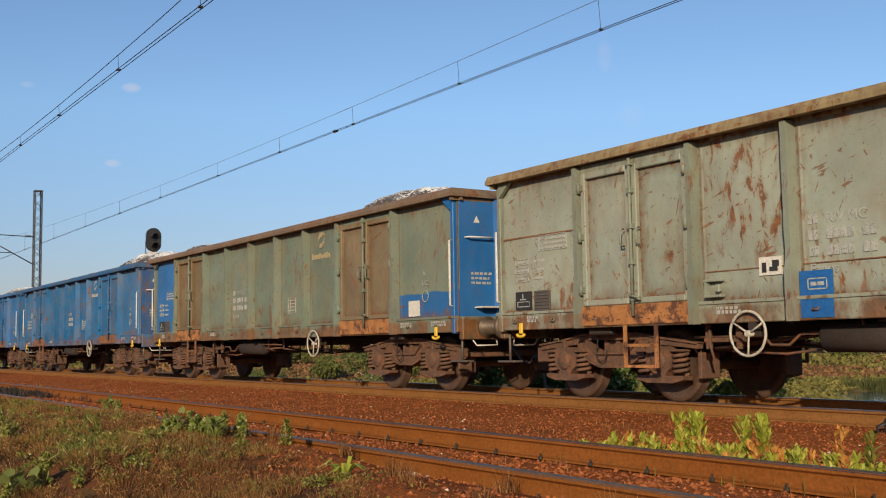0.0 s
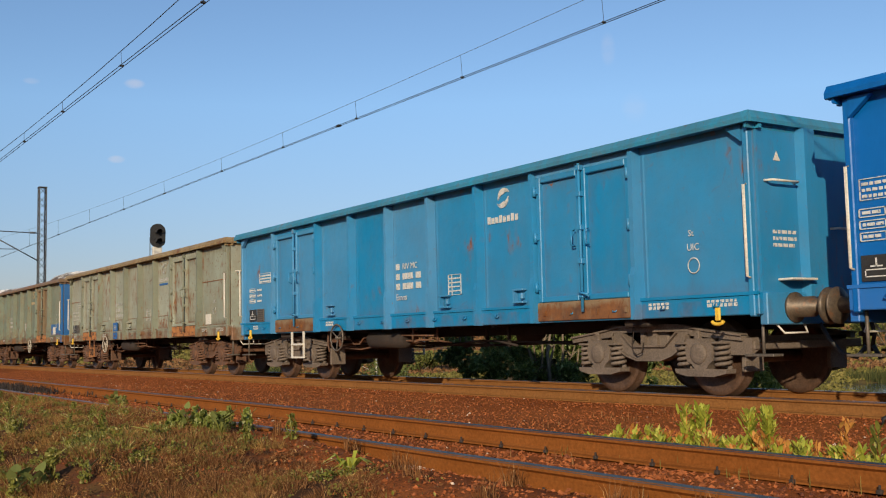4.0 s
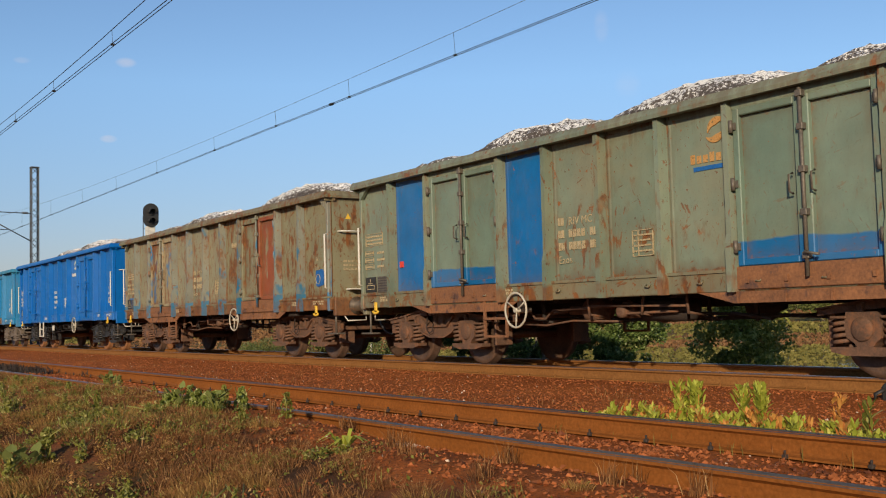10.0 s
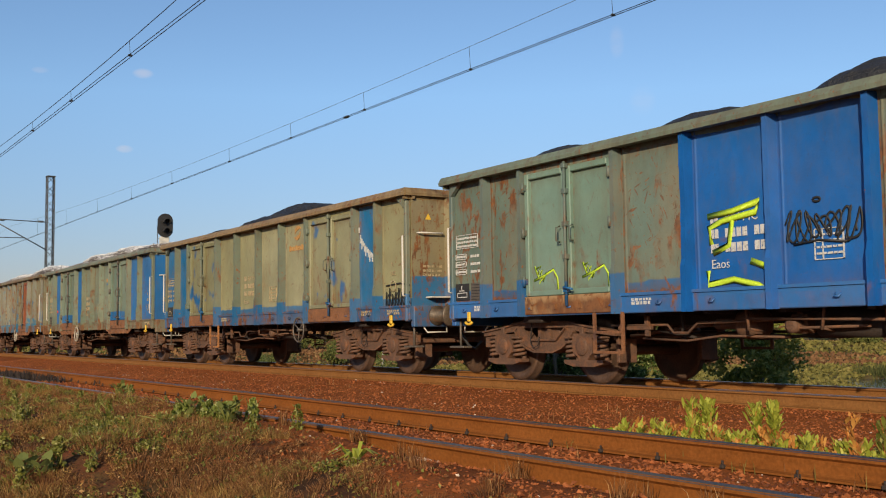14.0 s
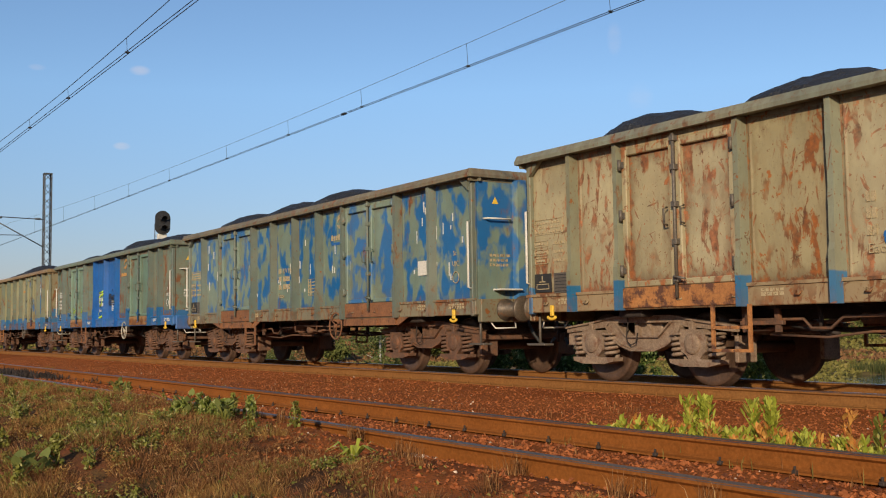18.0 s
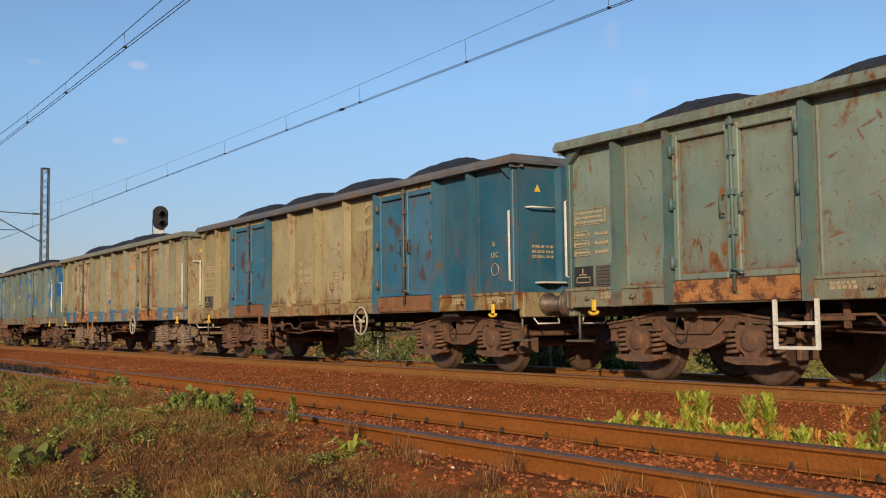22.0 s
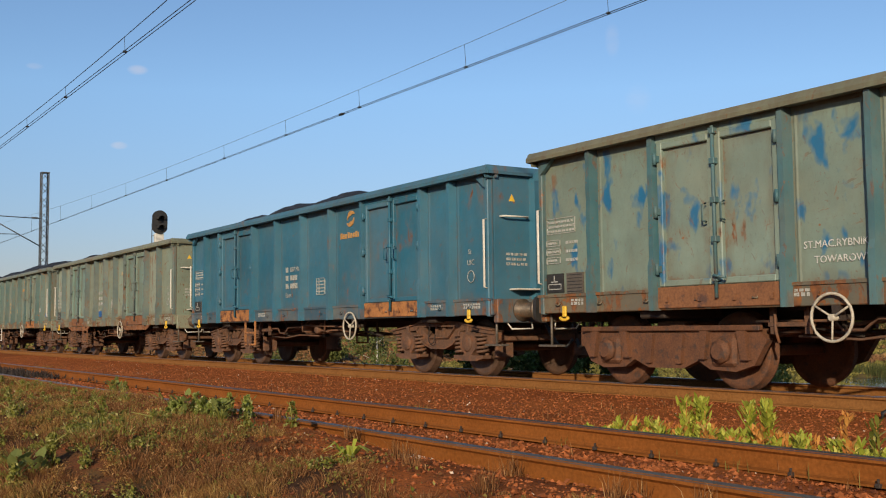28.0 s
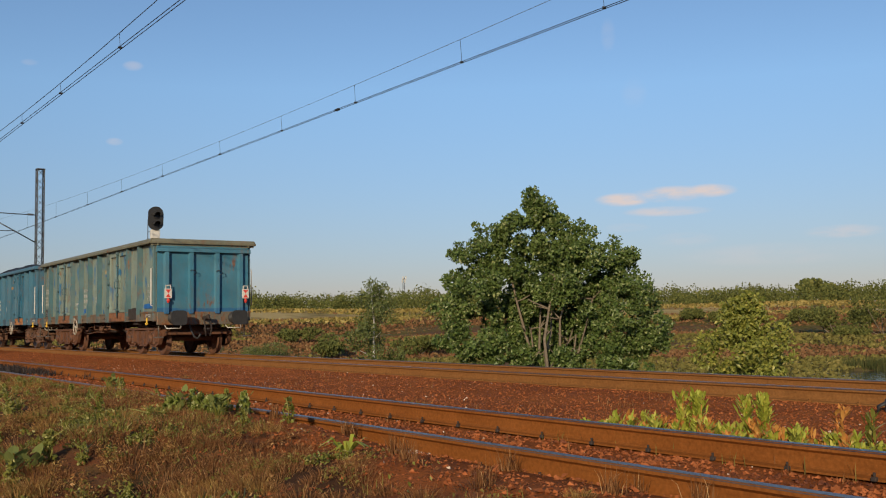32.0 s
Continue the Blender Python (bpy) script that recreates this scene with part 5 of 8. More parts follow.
M_GOLD = leaf_shader("golden dry herbs", (0.19, 0.10, 0.03, 1), (0.34, 0.19, 0.06, 1), (0.52, 0.36, 0.13, 1), 0.8)
M_HERB = leaf_shader("leafy green herbs", (0.10, 0.13, 0.022, 1), (0.22, 0.245, 0.05, 1), (0.46, 0.45, 0.20, 1), 0.5)
M_WITHERED = leaf_shader("withered dark stems", (0.05, 0.028, 0.018, 1), (0.12, 0.06, 0.032, 1), (0.20, 0.12, 0.06, 1), 0.85)
M_BROAD = leaf_shader("broad pale green leaves", (0.14, 0.165, 0.045, 1), (0.23, 0.25, 0.075, 1), (0.34, 0.33, 0.12, 1), 0.8)
M_BARK = surface("grey-brown bark", (0.10, 0.075, 0.05, 1), (0.20, 0.16, 0.11, 1), 8, 40, 0.9, 0.0, 0.6)
M_BIRCHBARK = surface("white birch bark", (0.36, 0.34, 0.29, 1), (0.48, 0.46, 0.41, 1), 8, 40, 0.8, 0.0, 0.3, (0.05, 0.045, 0.04, 1), (0.6, 0.64))


def quads(name, centres, sizes, rng, material, aspect=0.6, flat=0.0):
    """Many small leaf quads, each bent along its middle, as one mesh."""
    n = len(centres)
    d = rng.normal(size=(n, 3))
    d[:, 2] *= 1 - flat
    d /= np.linalg.norm(d, axis=1, keepdims=True)
    e = np.cross(d, rng.normal(size=(n, 3)))
    e /= np.linalg.norm(e, axis=1, keepdims=True)
    up = np.cross(d, e) * 0.25
    s = np.asarray(sizes)[:, None]
    c = np.asarray(centres)
    pts = np.stack([c - d * s, c - e * s * aspect + up * s, c + d * s, c + e * s * aspect + up * s], 1).reshape(-1, 3)
    me = bpy.data.meshes.new(name)
    me.from_pydata(pts.tolist(), [], np.arange(4 * n).reshape(n, 4).tolist())
    me.materials.append(material)
    return me


def crown_points(rng, lobes, per_volume, hollow=0.45):
    """Leaf places in lumpy shells: lobes of (x, y, z, radius, squash)."""
    out = []
    for x, y, z, r, squash in lobes:
        n = int(per_volume * r * r)
        d = rng.normal(size=(n, 3))
        d /= np.linalg.norm(d, axis=1, keepdims=True)
        lump = np.array([0.75 + 0.45 * noise.noise(Vector(q * 2.3 + x)) for q in d])
        rad = r * lump * (hollow + (1 - hollow) * rng.random(n) ** 0.5)
        p = d * rad[:, None] * np.array([1, 1, squash]) + np.array([x, y, z])
        out.append(p)
    return np.concatenate(out)


def limb(bm, a, b, r0, r1, rng, sway=0.12, steps=5):
    a, b = Vector(a), Vector(b)
    length = (b - a).length
    pts = [a.lerp(b, k / steps) + Vector(rng.normal(size=3)) * sway * length * 0.2 * math.sin(math.pi * k / steps) for k in range(steps + 1)]
    tube(bm, pts, [r0 + (r1 - r0) * k / steps for k in range(steps + 1)], 6)
    return pts


def tree(name, label, category, x, y, stems, lobes, leaf, bark, density, size, seed, group=""):
    """Stems rise from the foot to the lobes, and twigs carry the leaves."""
    rng = np.random.default_rng(seed)
    t = tagged(new(name), label, category, group)
    t.location = (x, y, level(x, y))
    bm = bmesh.new()
    for k in range(stems):
        a = 2 * math.pi * k / stems + rng.uniform(0, 1)
        foot = (0.12 * stems ** 0.5 * math.cos(a), 0.12 * stems ** 0.5 * math.sin(a), -0.2)
        goal = lobes[(len(lobes) - 1 - k * 19) % len(lobes)]
        pts = limb(bm, foot, (goal[0] * 0.75, goal[1] * 0.75, goal[2] * 0.88), {1: 0.06, 18: 0.075}.get(stems, 0.1), 0.022, rng)
        for q in range(7):
            base = pts[rng.integers(2, len(pts))]
            tip = Vector(base) + Vector((rng.normal() * 0.28, rng.normal() * 0.28, rng.uniform(0.05, 0.35)))
            limb(bm, base, tip, 0.028, 0.008, rng, steps=3)
    part("trunk", bm, bark, t)
    pts = crown_points(rng, lobes, density)
    part("crown", quads("crown", pts, rng.uniform(0.6, 1.2, len(pts)) * size, rng, leaf), leaf, t)
    return t


def lobed(rng, count, width, depth, z0, z1, shape, r):
    """Lobes that fill an outline: shape(u) is the half width at the height share u."""
    out = []
    for k in range(count):
        u = (k + 0.5) / count
        w = shape(u)
        out.append((rng.uniform(-1, 1) * w * width, rng.uniform(-1, 1) * w * depth, z0 + (z1 - z0) * u, r * rng.uniform(0.75, 1.2), rng.uniform(0.7, 1.0)))
    return out


def boughs(rng, rows, axis, r):
    """Leaf lobes round boughs: rows of (place across, height, radius, depth), across along axis."""
    out = []
    for u, h, size, deep in rows:
        for k in range(int(19 * size / 0.7)):
            d = Vector(rng.normal(size=3)).normalized() * size * rng.uniform(0.35, 1.12)
            w, q = u + d.x, deep + d.y * 1.2
            out.append((axis[0] * w - axis[1] * q, axis[1] * w + axis[0] * q, h + d.z * 0.9, r * rng.uniform(0.55, 1.2), rng.uniform(0.7, 1.0)))
    return out


rng = np.random.default_rng(5)
OAK = (-23.1, 8.25)
gz = level(*OAK)
oak_rows = [(-0.35, 4.55, 0.36, 0.0), (-0.25, 4.2, 0.42, 0.1), (0.05, 3.95, 0.62, 0.3), (-0.85, 3.75, 0.55, -0.4), (0.75, 3.45, 0.62, 0.2), (-1.65, 3.65, 0.58, 0.2), (-2.15, 3.05, 0.62, -0.2), (-1.2, 2.9, 0.68, 0.6),
            (0.2, 3.05, 0.7, 0.9), (1.45, 2.95, 0.66, -0.2), (2.1, 2.55, 0.6, 0.2), (-2.65, 2.15, 0.62, 0.3), (-1.8, 2.2, 0.62, -0.5), (-2.8, 1.3, 0.66, -0.1), (-2.0, 1.35, 0.6, 0.7), (-2.55, 0.55, 0.6, 0.0),
            (-1.7, 0.4, 0.55, -0.6), (1.25, 2.2, 0.62, 0.7), (2.35, 1.75, 0.66, -0.2), (1.7, 1.35, 0.66, -0.5), (2.75, 1.05, 0.62, 0.3), (2.85, 0.45, 0.5, 0.0), (1.5, 0.5, 0.62, -0.3), (2.2, 0.3, 0.6, 0.5),
            (0.0, 1.9, 0.7, 1.5), (-0.5, 0.4, 0.6, 1.3), (0.5, 0.3, 0.6, 1.2), (-1.2, 0.8, 0.6, 0.9), (1.1, 1.2, 0.6, 0.8), (0.2, 1.3, 0.7, 1.6), (-0.9, 1.8, 0.6, 1.0), (0.5, -0.2, 0.5, 0.4), (-0.6, -0.2, 0.5, 0.4), (1.6, -0.2, 0.6, -0.2), (-1.5, -0.2, 0.6, -0.2), (-0.3, 2.5, 0.7, 0.2), (0.6, 2.6, 0.6, -0.3), (-0.9, 2.3, 0.6, 1.0), (0.9, 1.9, 0.6, 1.0), (-1.1, 1.5, 0.6, 1.2), (0.2, 2.2, 0.55, -0.5), (-0.4, 3.4, 0.6, 0.0), (1.9, 2.2, 0.6, 0.6), (-1.7, 2.9, 0.6, 0.2), (-0.6, 1.0, 0.7, 1.7), (0.7, 0.9, 0.7, 1.6), (-0.9, 0.2, 0.42, -0.3), (0.4, 0.1, 0.35, -0.4), (-2.2, -0.4, 0.6, 0.0), (2.2, -0.5, 0.6, 0.0), (0.0, -0.7, 0.5, 0.6)]
tree("oak_tree", "dense dark green many-stemmed oak beyond the track", "tree", *OAK, 18,
     boughs(rng, [(u, h - 0.39 - gz, size, deep) for u, h, size, deep in oak_rows], (0.65, 0.76), 0.34), M_OAK, M_BARK, 1200, 0.06, 11)
tree("young_tree", "leafy yellow-green young tree beyond the track", "tree", -15.6, 7.5, 4,
     lobed(rng, 52, 1.25, 1.1, 0.4, 1.15 - level(-15.6, 7.5), lambda u: (1.0 if u < 0.45 else 1.0 - 0.9 * (u - 0.45) / 0.55), 0.40), M_WILLOW, M_BARK, 1250, 0.055, 12)
tree("birch_tree", "slender birch with a white trunk and sparse leaves", "tree", -38.4, 11.2, 1,
     lobed(rng, 26, 1.25, 1.1, 0.8, 2.5 - level(-38.4, 11.2), lambda u: 1.0 - 0.7 * u, 0.55), M_BIRCH, M_BIRCHBARK, 760, 0.058, 13)


def bushes():
    """Scrub at the foot of the embankment and on the far terraces."""
    rng = np.random.default_rng(21)
    rows = [(-27.5, 8.5, 1.6, 1.2), (-19.0, 7.0, 1.3, 0.9), (-17.5, 9.5, 1.5, 1.0), (-31.5, 9.0, 1.3, 1.2), (-34.5, 12.0, 1.2, 1.3), (-42.0, 13.0, 1.2, 1.3), (-47, 12, 1.6, 1.2)]
    for az, r, size, h in ((36.2, 150, 4.5, 4.2), (37.8, 172, 3.2, 2.5), (38.6, 160, 2.2, 2.2), (33.9, 145, 4.5, 6.0), (41.8, 175, 2.6, 2.2), (43.4, 180, 3.0, 2.2), (44.7, 176, 2.6, 2.0), (34.9, 168, 2.6, 2.6),
                           (58.0, 120, 3.2, 2.4), (60.6, 150, 3.0, 2.4), (62.8, 118, 3.4, 2.6), (64.6, 140, 3.0, 2.2), (66.0, 110, 3.6, 2.6), (55.9, 150, 2.4, 2.0), (35.6, 140, 2.6, 1.6)):
        a = radians(az)
        rows.append((-math.sin(a) * r, EYE.y + math.cos(a) * r, size, h))
    for x, y, w, h in rows:
        b = tagged(new("bush"), "rounded green bush in the heath" if y > 40 else "tangled green bush below the embankment", "bush", "bushes")
        b.location = (x, y, level(x, y))
        lobes = [(rng.uniform(-0.6, 0.6) * w, rng.uniform(-0.6, 0.6) * w, h * rng.uniform(0.25, 0.75), w * rng.uniform(0.35, 0.55), h / w * rng.uniform(0.5, 0.8)) for k in range(7)]
        near = y < 40
        pts = crown_points(rng, lobes, (420 if near else 150) * (1.0 if near else 2.0 / w))
        part("leaves", quads("leaves", pts, rng.uniform(0.6, 1.2, len(pts)) * (0.07 if near else 0.2), rng, M_FARLEAF if not near else M_BIRCH), None, b)
        bm = bmesh.new()
        for k in range(4):
            limb(bm, (0, 0, -0.2), lobes[k][:3], 0.04 * w * 0.5, 0.012, rng, steps=3)
        part("stems", bm, M_BARK, b)


bushes()


def far_woods():
    """The belt of trees on the far plateau."""
    rng = np.random.default_rng(8)
    pts, sizes = [], []
    for k in range(1500):
        az = radians(rng.uniform(18, 84))
        r = rng.uniform(262, 400)
        x, y = -math.sin(az) * r, EYE.y + math.cos(az) * r
        z = level(x, y)
        h = rng.uniform(4.2, 6.2) + 2.0 * max(0, noise.noise(Vector((az * 14, 0.3, 0)))) + (r - 262) * 0.012 + 4.5 * max(0.0, noise.noise(Vector((az * 45, 1.7, 0)))) ** 1.3
        n = 120
        w = h * rng.uniform(0.32, 0.5)
        d = rng.normal(size=(n, 3))
        d /= np.linalg.norm(d, axis=1, keepdims=True)
        p = d * (rng.random((n, 1)) ** 0.4) * np.array([w, w, h * 0.48]) + np.array([x, y, z + h * 0.52])
        pts.append(p)
        sizes.append(rng.uniform(0.16, 0.34, n))
    for az, r, h, w in ((37.2, 330, 9.5, 5), (36.5, 335, 8, 4)):
        a = radians(az)
        x, y = -math.sin(a) * r, EYE.y + math.cos(a) * r
        d = rng.normal(size=(500, 3))
        d /= np.linalg.norm(d, axis=1, keepdims=True)
        pts.append(d * (rng.random((500, 1)) ** 0.4) * np.array([w, w, h * 0.3]) + np.array([x, y, level(x, y) + h * 0.62]))
        sizes.append(rng.uniform(0.5, 0.9, 500))
    me = quads("far_woods", np.concatenate(pts), np.concatenate(sizes), rng, M_FARLEAF, 0.8)
    tagged(new("far_woods", me), "olive green belt of trees along the far plateau", "woods", kind="stuff")


far_woods()

M_HEATHER = leaf_shader("brown heather", (0.165, 0.080, 0.038, 1), (0.25, 0.130, 0.058, 1), (0.32, 0.20, 0.085, 1), 0.9)
M_MEADOW = leaf_shader("olive meadow grass", (0.13, 0.12, 0.034, 1), (0.21, 0.18, 0.05, 1), (0.30, 0.24, 0.08, 1), 0.9)
M_GOLDGRASS = leaf_shader("golden plateau grass", (0.24, 0.18, 0.05, 1), (0.36, 0.27, 0.085, 1), (0.44, 0.34, 0.13, 1), 0.9)


def heath():
    """Heather and rough grass on the basin's slopes and terraces."""
    rng = np.random.default_rng(17)
    sets = {M_HEATHER: ([], []), M_MEADOW: ([], []), M_GOLDGRASS: ([], [])}
    for k in range(105000):
        az = radians(rng.uniform(24, 80))
        r = 16 + 226 * rng.random() ** (0.8 if k < 80000 else 2.2)
        x, y = -math.sin(az) * r, EYE.y + math.cos(az) * r
        if y < 2.6:
            continue
        z = level(x, y)
        if z < LAKE + 0.03:
            continue
        s = 0.05 + r * 0.0018 * rng.uniform(0.5, 1.3)
        dry = noise.noise(Vector((x * 0.03, y * 0.03, 7))) + 0.5 * noise.noise(Vector((x * 0.2, y * 0.2, 8)))
        m = M_MEADOW if dry > 0.12 or (r < 55 and rng.random() < 0.55) or z < LAKE + 0.35 or z > 3.1 else M_HEATHER
        wave = 10 * noise.noise(Vector((x * 0.012, y * 0.012, 1)))
        if (224 < r + wave * 0.5 and rng.random() < 0.85) or (184 < r + wave < 200 and rng.random() < 0.7 and dry > -0.25):
            m = M_GOLDGRASS
        sets[m][0].append((x, y, z + s * 0.4))
        sets[m][1].append(s)
    for m, (pts, sizes) in sets.items():
        name = {M_HEATHER: "heather", M_MEADOW: "meadow_grass", M_GOLDGRASS: "golden_grass"}[m]
        label = {M_HEATHER: "brown heather on the far slopes", M_MEADOW: "rough olive grass behind the embankment", M_GOLDGRASS: "dry golden grass along the far terraces"}[m]
        tagged(new(name, quads(name, np.array(pts), np.array(sizes), rng, m, 0.7)), label, "heather" if m is M_HEATHER else "grass", kind="stuff")


heath()


# ---- the wagons ----
BLUE, GREY = (0.010, 0.145, 0.42, 1), (0.34, 0.375, 0.305, 1)


def coat_set(body, rim=None, rib=None, door=None, end=None, sole=None, dsill=M_SILL_BROWN, bogie=M_BOGIE, wheel=M_WHEEL, step=M_SILL_BROWN,
             handwheel=M_HANDWHEEL, under=M_UNDER, handle=M_WHITE, hook=M_YELLOW, bar=None, buffer=M_BUFFER):
    return dict(side=body, rim=rim or body, rib=rib or body, door=door or body, end=end or body, sole=sole or body, dsill=dsill, bogie=bogie, wheel=wheel,
                step=step, handwheel=handwheel, under=under, under2=under, under3=M_UNDER_BLACK if under is M_UNDER_BLACK else M_BOGIE, handle=handle, hook=hook, bar=bar or rib or body, buffer=buffer, bogie_iron=bogie, hose=M_BLACK, footstep=M_STEEL)


def near(keys, coat):
    return {k + "_n": coat for k in keys.split()}


blue_a = paint("worn blue wagon paint", (0.015, 0.16, 0.40, 1), 1.0, 0.25)
make_wagon("long", -77.7, "worn blue open freight wagon with a heaped load", coat_set(blue_a, step=M_WHITE), handwheel=2.4)
rust_end = paint("rusty blue paint", (0.03, 0.13, 0.33, 1), 2.0, 0.6)
make_wagon("long", -61.9, "worn blue open freight wagon with rust on its end", coat_set(paint("chalky blue wagon paint", (0.02, 0.165, 0.38, 1), 2.5, 0.3), end=rust_end), handwheel=2.4)

c_body = paint("grey-green wagon paint", (0.19, 0.24, 0.185, 1), 3.0, 0.35)
c_blue = paint("fresh blue repaint", BLUE, 3.5, 0.05)
c_low = paint("grey-green paint with a blue skirt", (0.19, 0.24, 0.185, 1), 3.7, 0.3, alt=BLUE, low=1.62)
make_wagon("long", -46.05, "grey-green open freight wagon with blue repaired panels and blue end",
           coat_set(c_body, rim=paint("rust-brown chord", (0.22, 0.15, 0.09, 1), 3.2, 0.6), end=c_blue, dsill=M_SILL, door=paint("brown faded door paint", (0.21, 0.16, 0.09, 1), 3.3, 0.4)),
           {**near("p6", c_low), "p0_n": c_blue, "post1_n": c_blue}, handwheel=2.46)

d_body = paint("pale grey-green wagon paint", GREY, 4.0, 0.36)
make_wagon("long", -30.35, "pale grey-green freight wagon with scratched panels and orange sills",
           coat_set(d_body, rim=paint("tan chord paint", (0.42, 0.32, 0.17, 1), 4.2, 0.45), rib=paint("sage rib paint", (0.23, 0.26, 0.2, 1), 4.3, 0.2), dsill=M_SILL, step=M_SILL), handwheel=-2.63, lift=0.02)

e_body = paint("teal blue wagon paint", (0.05, 0.275, 0.53, 1), 5.0, 0.06, gloss=0.42, fade=0.1)
make_wagon("long", -14.95, "teal blue open freight wagon with a rusty door sill",
           coat_set(e_body, rim=paint("teal chord paint", (0.03, 0.28, 0.46, 1), 5.2, 0.12), step=M_WHITE, dsill=paint("teal sill with worn rust", (0.30, 0.22, 0.14, 1), 5.4, 0.5),
                    bogie=surface("grey bogie iron", (0.085, 0.066, 0.052, 1), (0.165, 0.128, 0.10, 1), 5, 45, 0.8), wheel=M_WHEEL, handwheel=M_STEEL), handwheel=-2.55)

f_body = paint("clean royal blue wagon paint", (0.003, 0.145, 0.50, 1), 6.0, 0.0, gloss=0.36, fade=0.06)
make_wagon("short", -0.05, "clean royal blue open freight wagon with black bogies and orange wheels",
           coat_set(f_body, dsill=f_body, bogie=M_BOGIE_BLACK, wheel=M_WHEEL_RUST, step=M_WHITE, under=M_UNDER_BLACK, sole=f_body), handwheel=2.13, lift=0.035)

g_body = paint("rust-streaked beige wagon paint", (0.255, 0.255, 0.165, 1), 7.0, 0.66)
g_patch = paint("beige paint with blue patches", (0.34, 0.29, 0.17, 1), 7.4, 0.6, alt=(0.02, 0.2, 0.42, 1), low=0.9, blot=0.22)
g_red = paint("rust-red primed door", (0.28, 0.065, 0.025, 1), 7.6, 0.3, alt=(0.30, 0.27, 0.17, 1), low=0.3, blot=0.2)
make_wagon("narrow", 14.0, "beige open freight wagon covered in rust streaks with one red door",
           coat_set(g_body, rib=paint("rusty blue-grey ribs", (0.22, 0.24, 0.2, 1), 7.2, 0.45, alt=(0.03, 0.2, 0.36, 1), low=1.3, blot=0.15), dsill=M_SILL_BROWN, bogie=M_BOGIE),
           {"d3_n": g_red, "d1_n": g_patch, "d0_n": g_patch}, handwheel=1.87)

h_body = paint("grey-green wagon paint with scabs", (0.195, 0.245, 0.18, 1), 8.0, 0.35)
h_blue = paint("matt blue repaint", (0.012, 0.155, 0.42, 1), 8.3, 0.1)
h_door = paint("grey-green door with blue foot", (0.18, 0.25, 0.19, 1), 8.5, 0.15, alt=(0.012, 0.16, 0.42, 1), low=1.5)
make_wagon("narrow", 28.05, "grey-green open freight wagon with several panels repainted blue",
           coat_set(h_body, door=h_door, end=h_blue, bar=M_STEEL, sole=paint("rust-brown grey sole", (0.20, 0.20, 0.135, 1), 8.8, 0.65, foot_rust=0.22)),
           near("p1 p2 p6 p7", h_blue), handwheel=-1.8)

i_body = paint("warm beige wagon paint", (0.345, 0.335, 0.19, 1), 9.0, 0.22, alt=(0.015, 0.18, 0.40, 1), low=1.33)
i_blue = paint("blue end panels", (0.014, 0.17, 0.38, 1), 9.3, 0.2)
make_wagon("short", 42.0, "warm beige open freight wagon with blue skirt and end panels",
           coat_set(i_body, end=paint("rusty beige end wall", (0.27, 0.24, 0.14, 1), 9.8, 0.65, alt=(0.015, 0.17, 0.38, 1), low=1.7), rim=paint("tan chord", (0.34, 0.24, 0.12, 1), 9.2, 0.4), rib=paint("green-grey ribs", (0.16, 0.2, 0.15, 1), 9.4, 0.3, alt=(0.02, 0.16, 0.38, 1), low=1.4), door=paint("green-beige doors", (0.28, 0.28, 0.16, 1), 9.6, 0.2, alt=(0.02, 0.15, 0.38, 1), low=0.6, blot=0.12),
                    sole=paint("blue rusty sole", (0.03, 0.13, 0.3, 1), 9.7, 0.7, foot_rust=0.22), step=M_SILL, handwheel=M_STEEL),
           near("p0 p1 p6", i_blue), handwheel=2.2)

j_body = paint("moss green wagon paint", (0.14, 0.205, 0.165, 1), 10.0, 0.55, alt=(0.015, 0.15, 0.38, 1), low=1.36)
j_blue = paint("fresh blue panel paint", (0.004, 0.125, 0.44, 1), 10.2, 0.04)
make_wagon("short", 56.15, "moss green open freight wagon with two sprayed blue panels",
           coat_set(j_body, rim=paint("green chord", (0.17, 0.23, 0.17, 1), 10.4, 0.3), rib=paint("blue-green ribs", (0.12, 0.17, 0.15, 1), 10.5, 0.25, alt=(0.02, 0.15, 0.38, 1), low=1.45), door=paint("pale green doors", (0.17, 0.27, 0.21, 1), 10.6, 0.12), dsill=paint("tan worn sill", (0.42, 0.26, 0.13, 1), 10.7, 0.5),
                    sole=paint("blue sole", (0.01, 0.14, 0.42, 1), 10.8, 0.06)),
           near("p3 p4 rib3 rib4 rib5", j_blue), handwheel=2.2)

k_body = paint("blue and grey-green blotched paint", (0.20, 0.27, 0.215, 1), 11.0, 0.08, alt=(0.02, 0.155, 0.42, 1), low=0.5, blot=0.58)
make_wagon("narrow", 70.2, "grey-green open freight wagon blotched all over with blue paint",
           coat_set(k_body, rim=paint("brown-green chord", (0.2, 0.19, 0.13, 1), 11.2, 0.4), rib=paint("grey-green ribs", (0.15, 0.19, 0.16, 1), 11.3, 0.25), dsill=M_SILL_BROWN, sole=paint("brown sole with old green", (0.20, 0.19, 0.13, 1), 11.7, 0.75, foot_rust=0.22), handwheel=M_SILL_BROWN), handwheel=1.9)

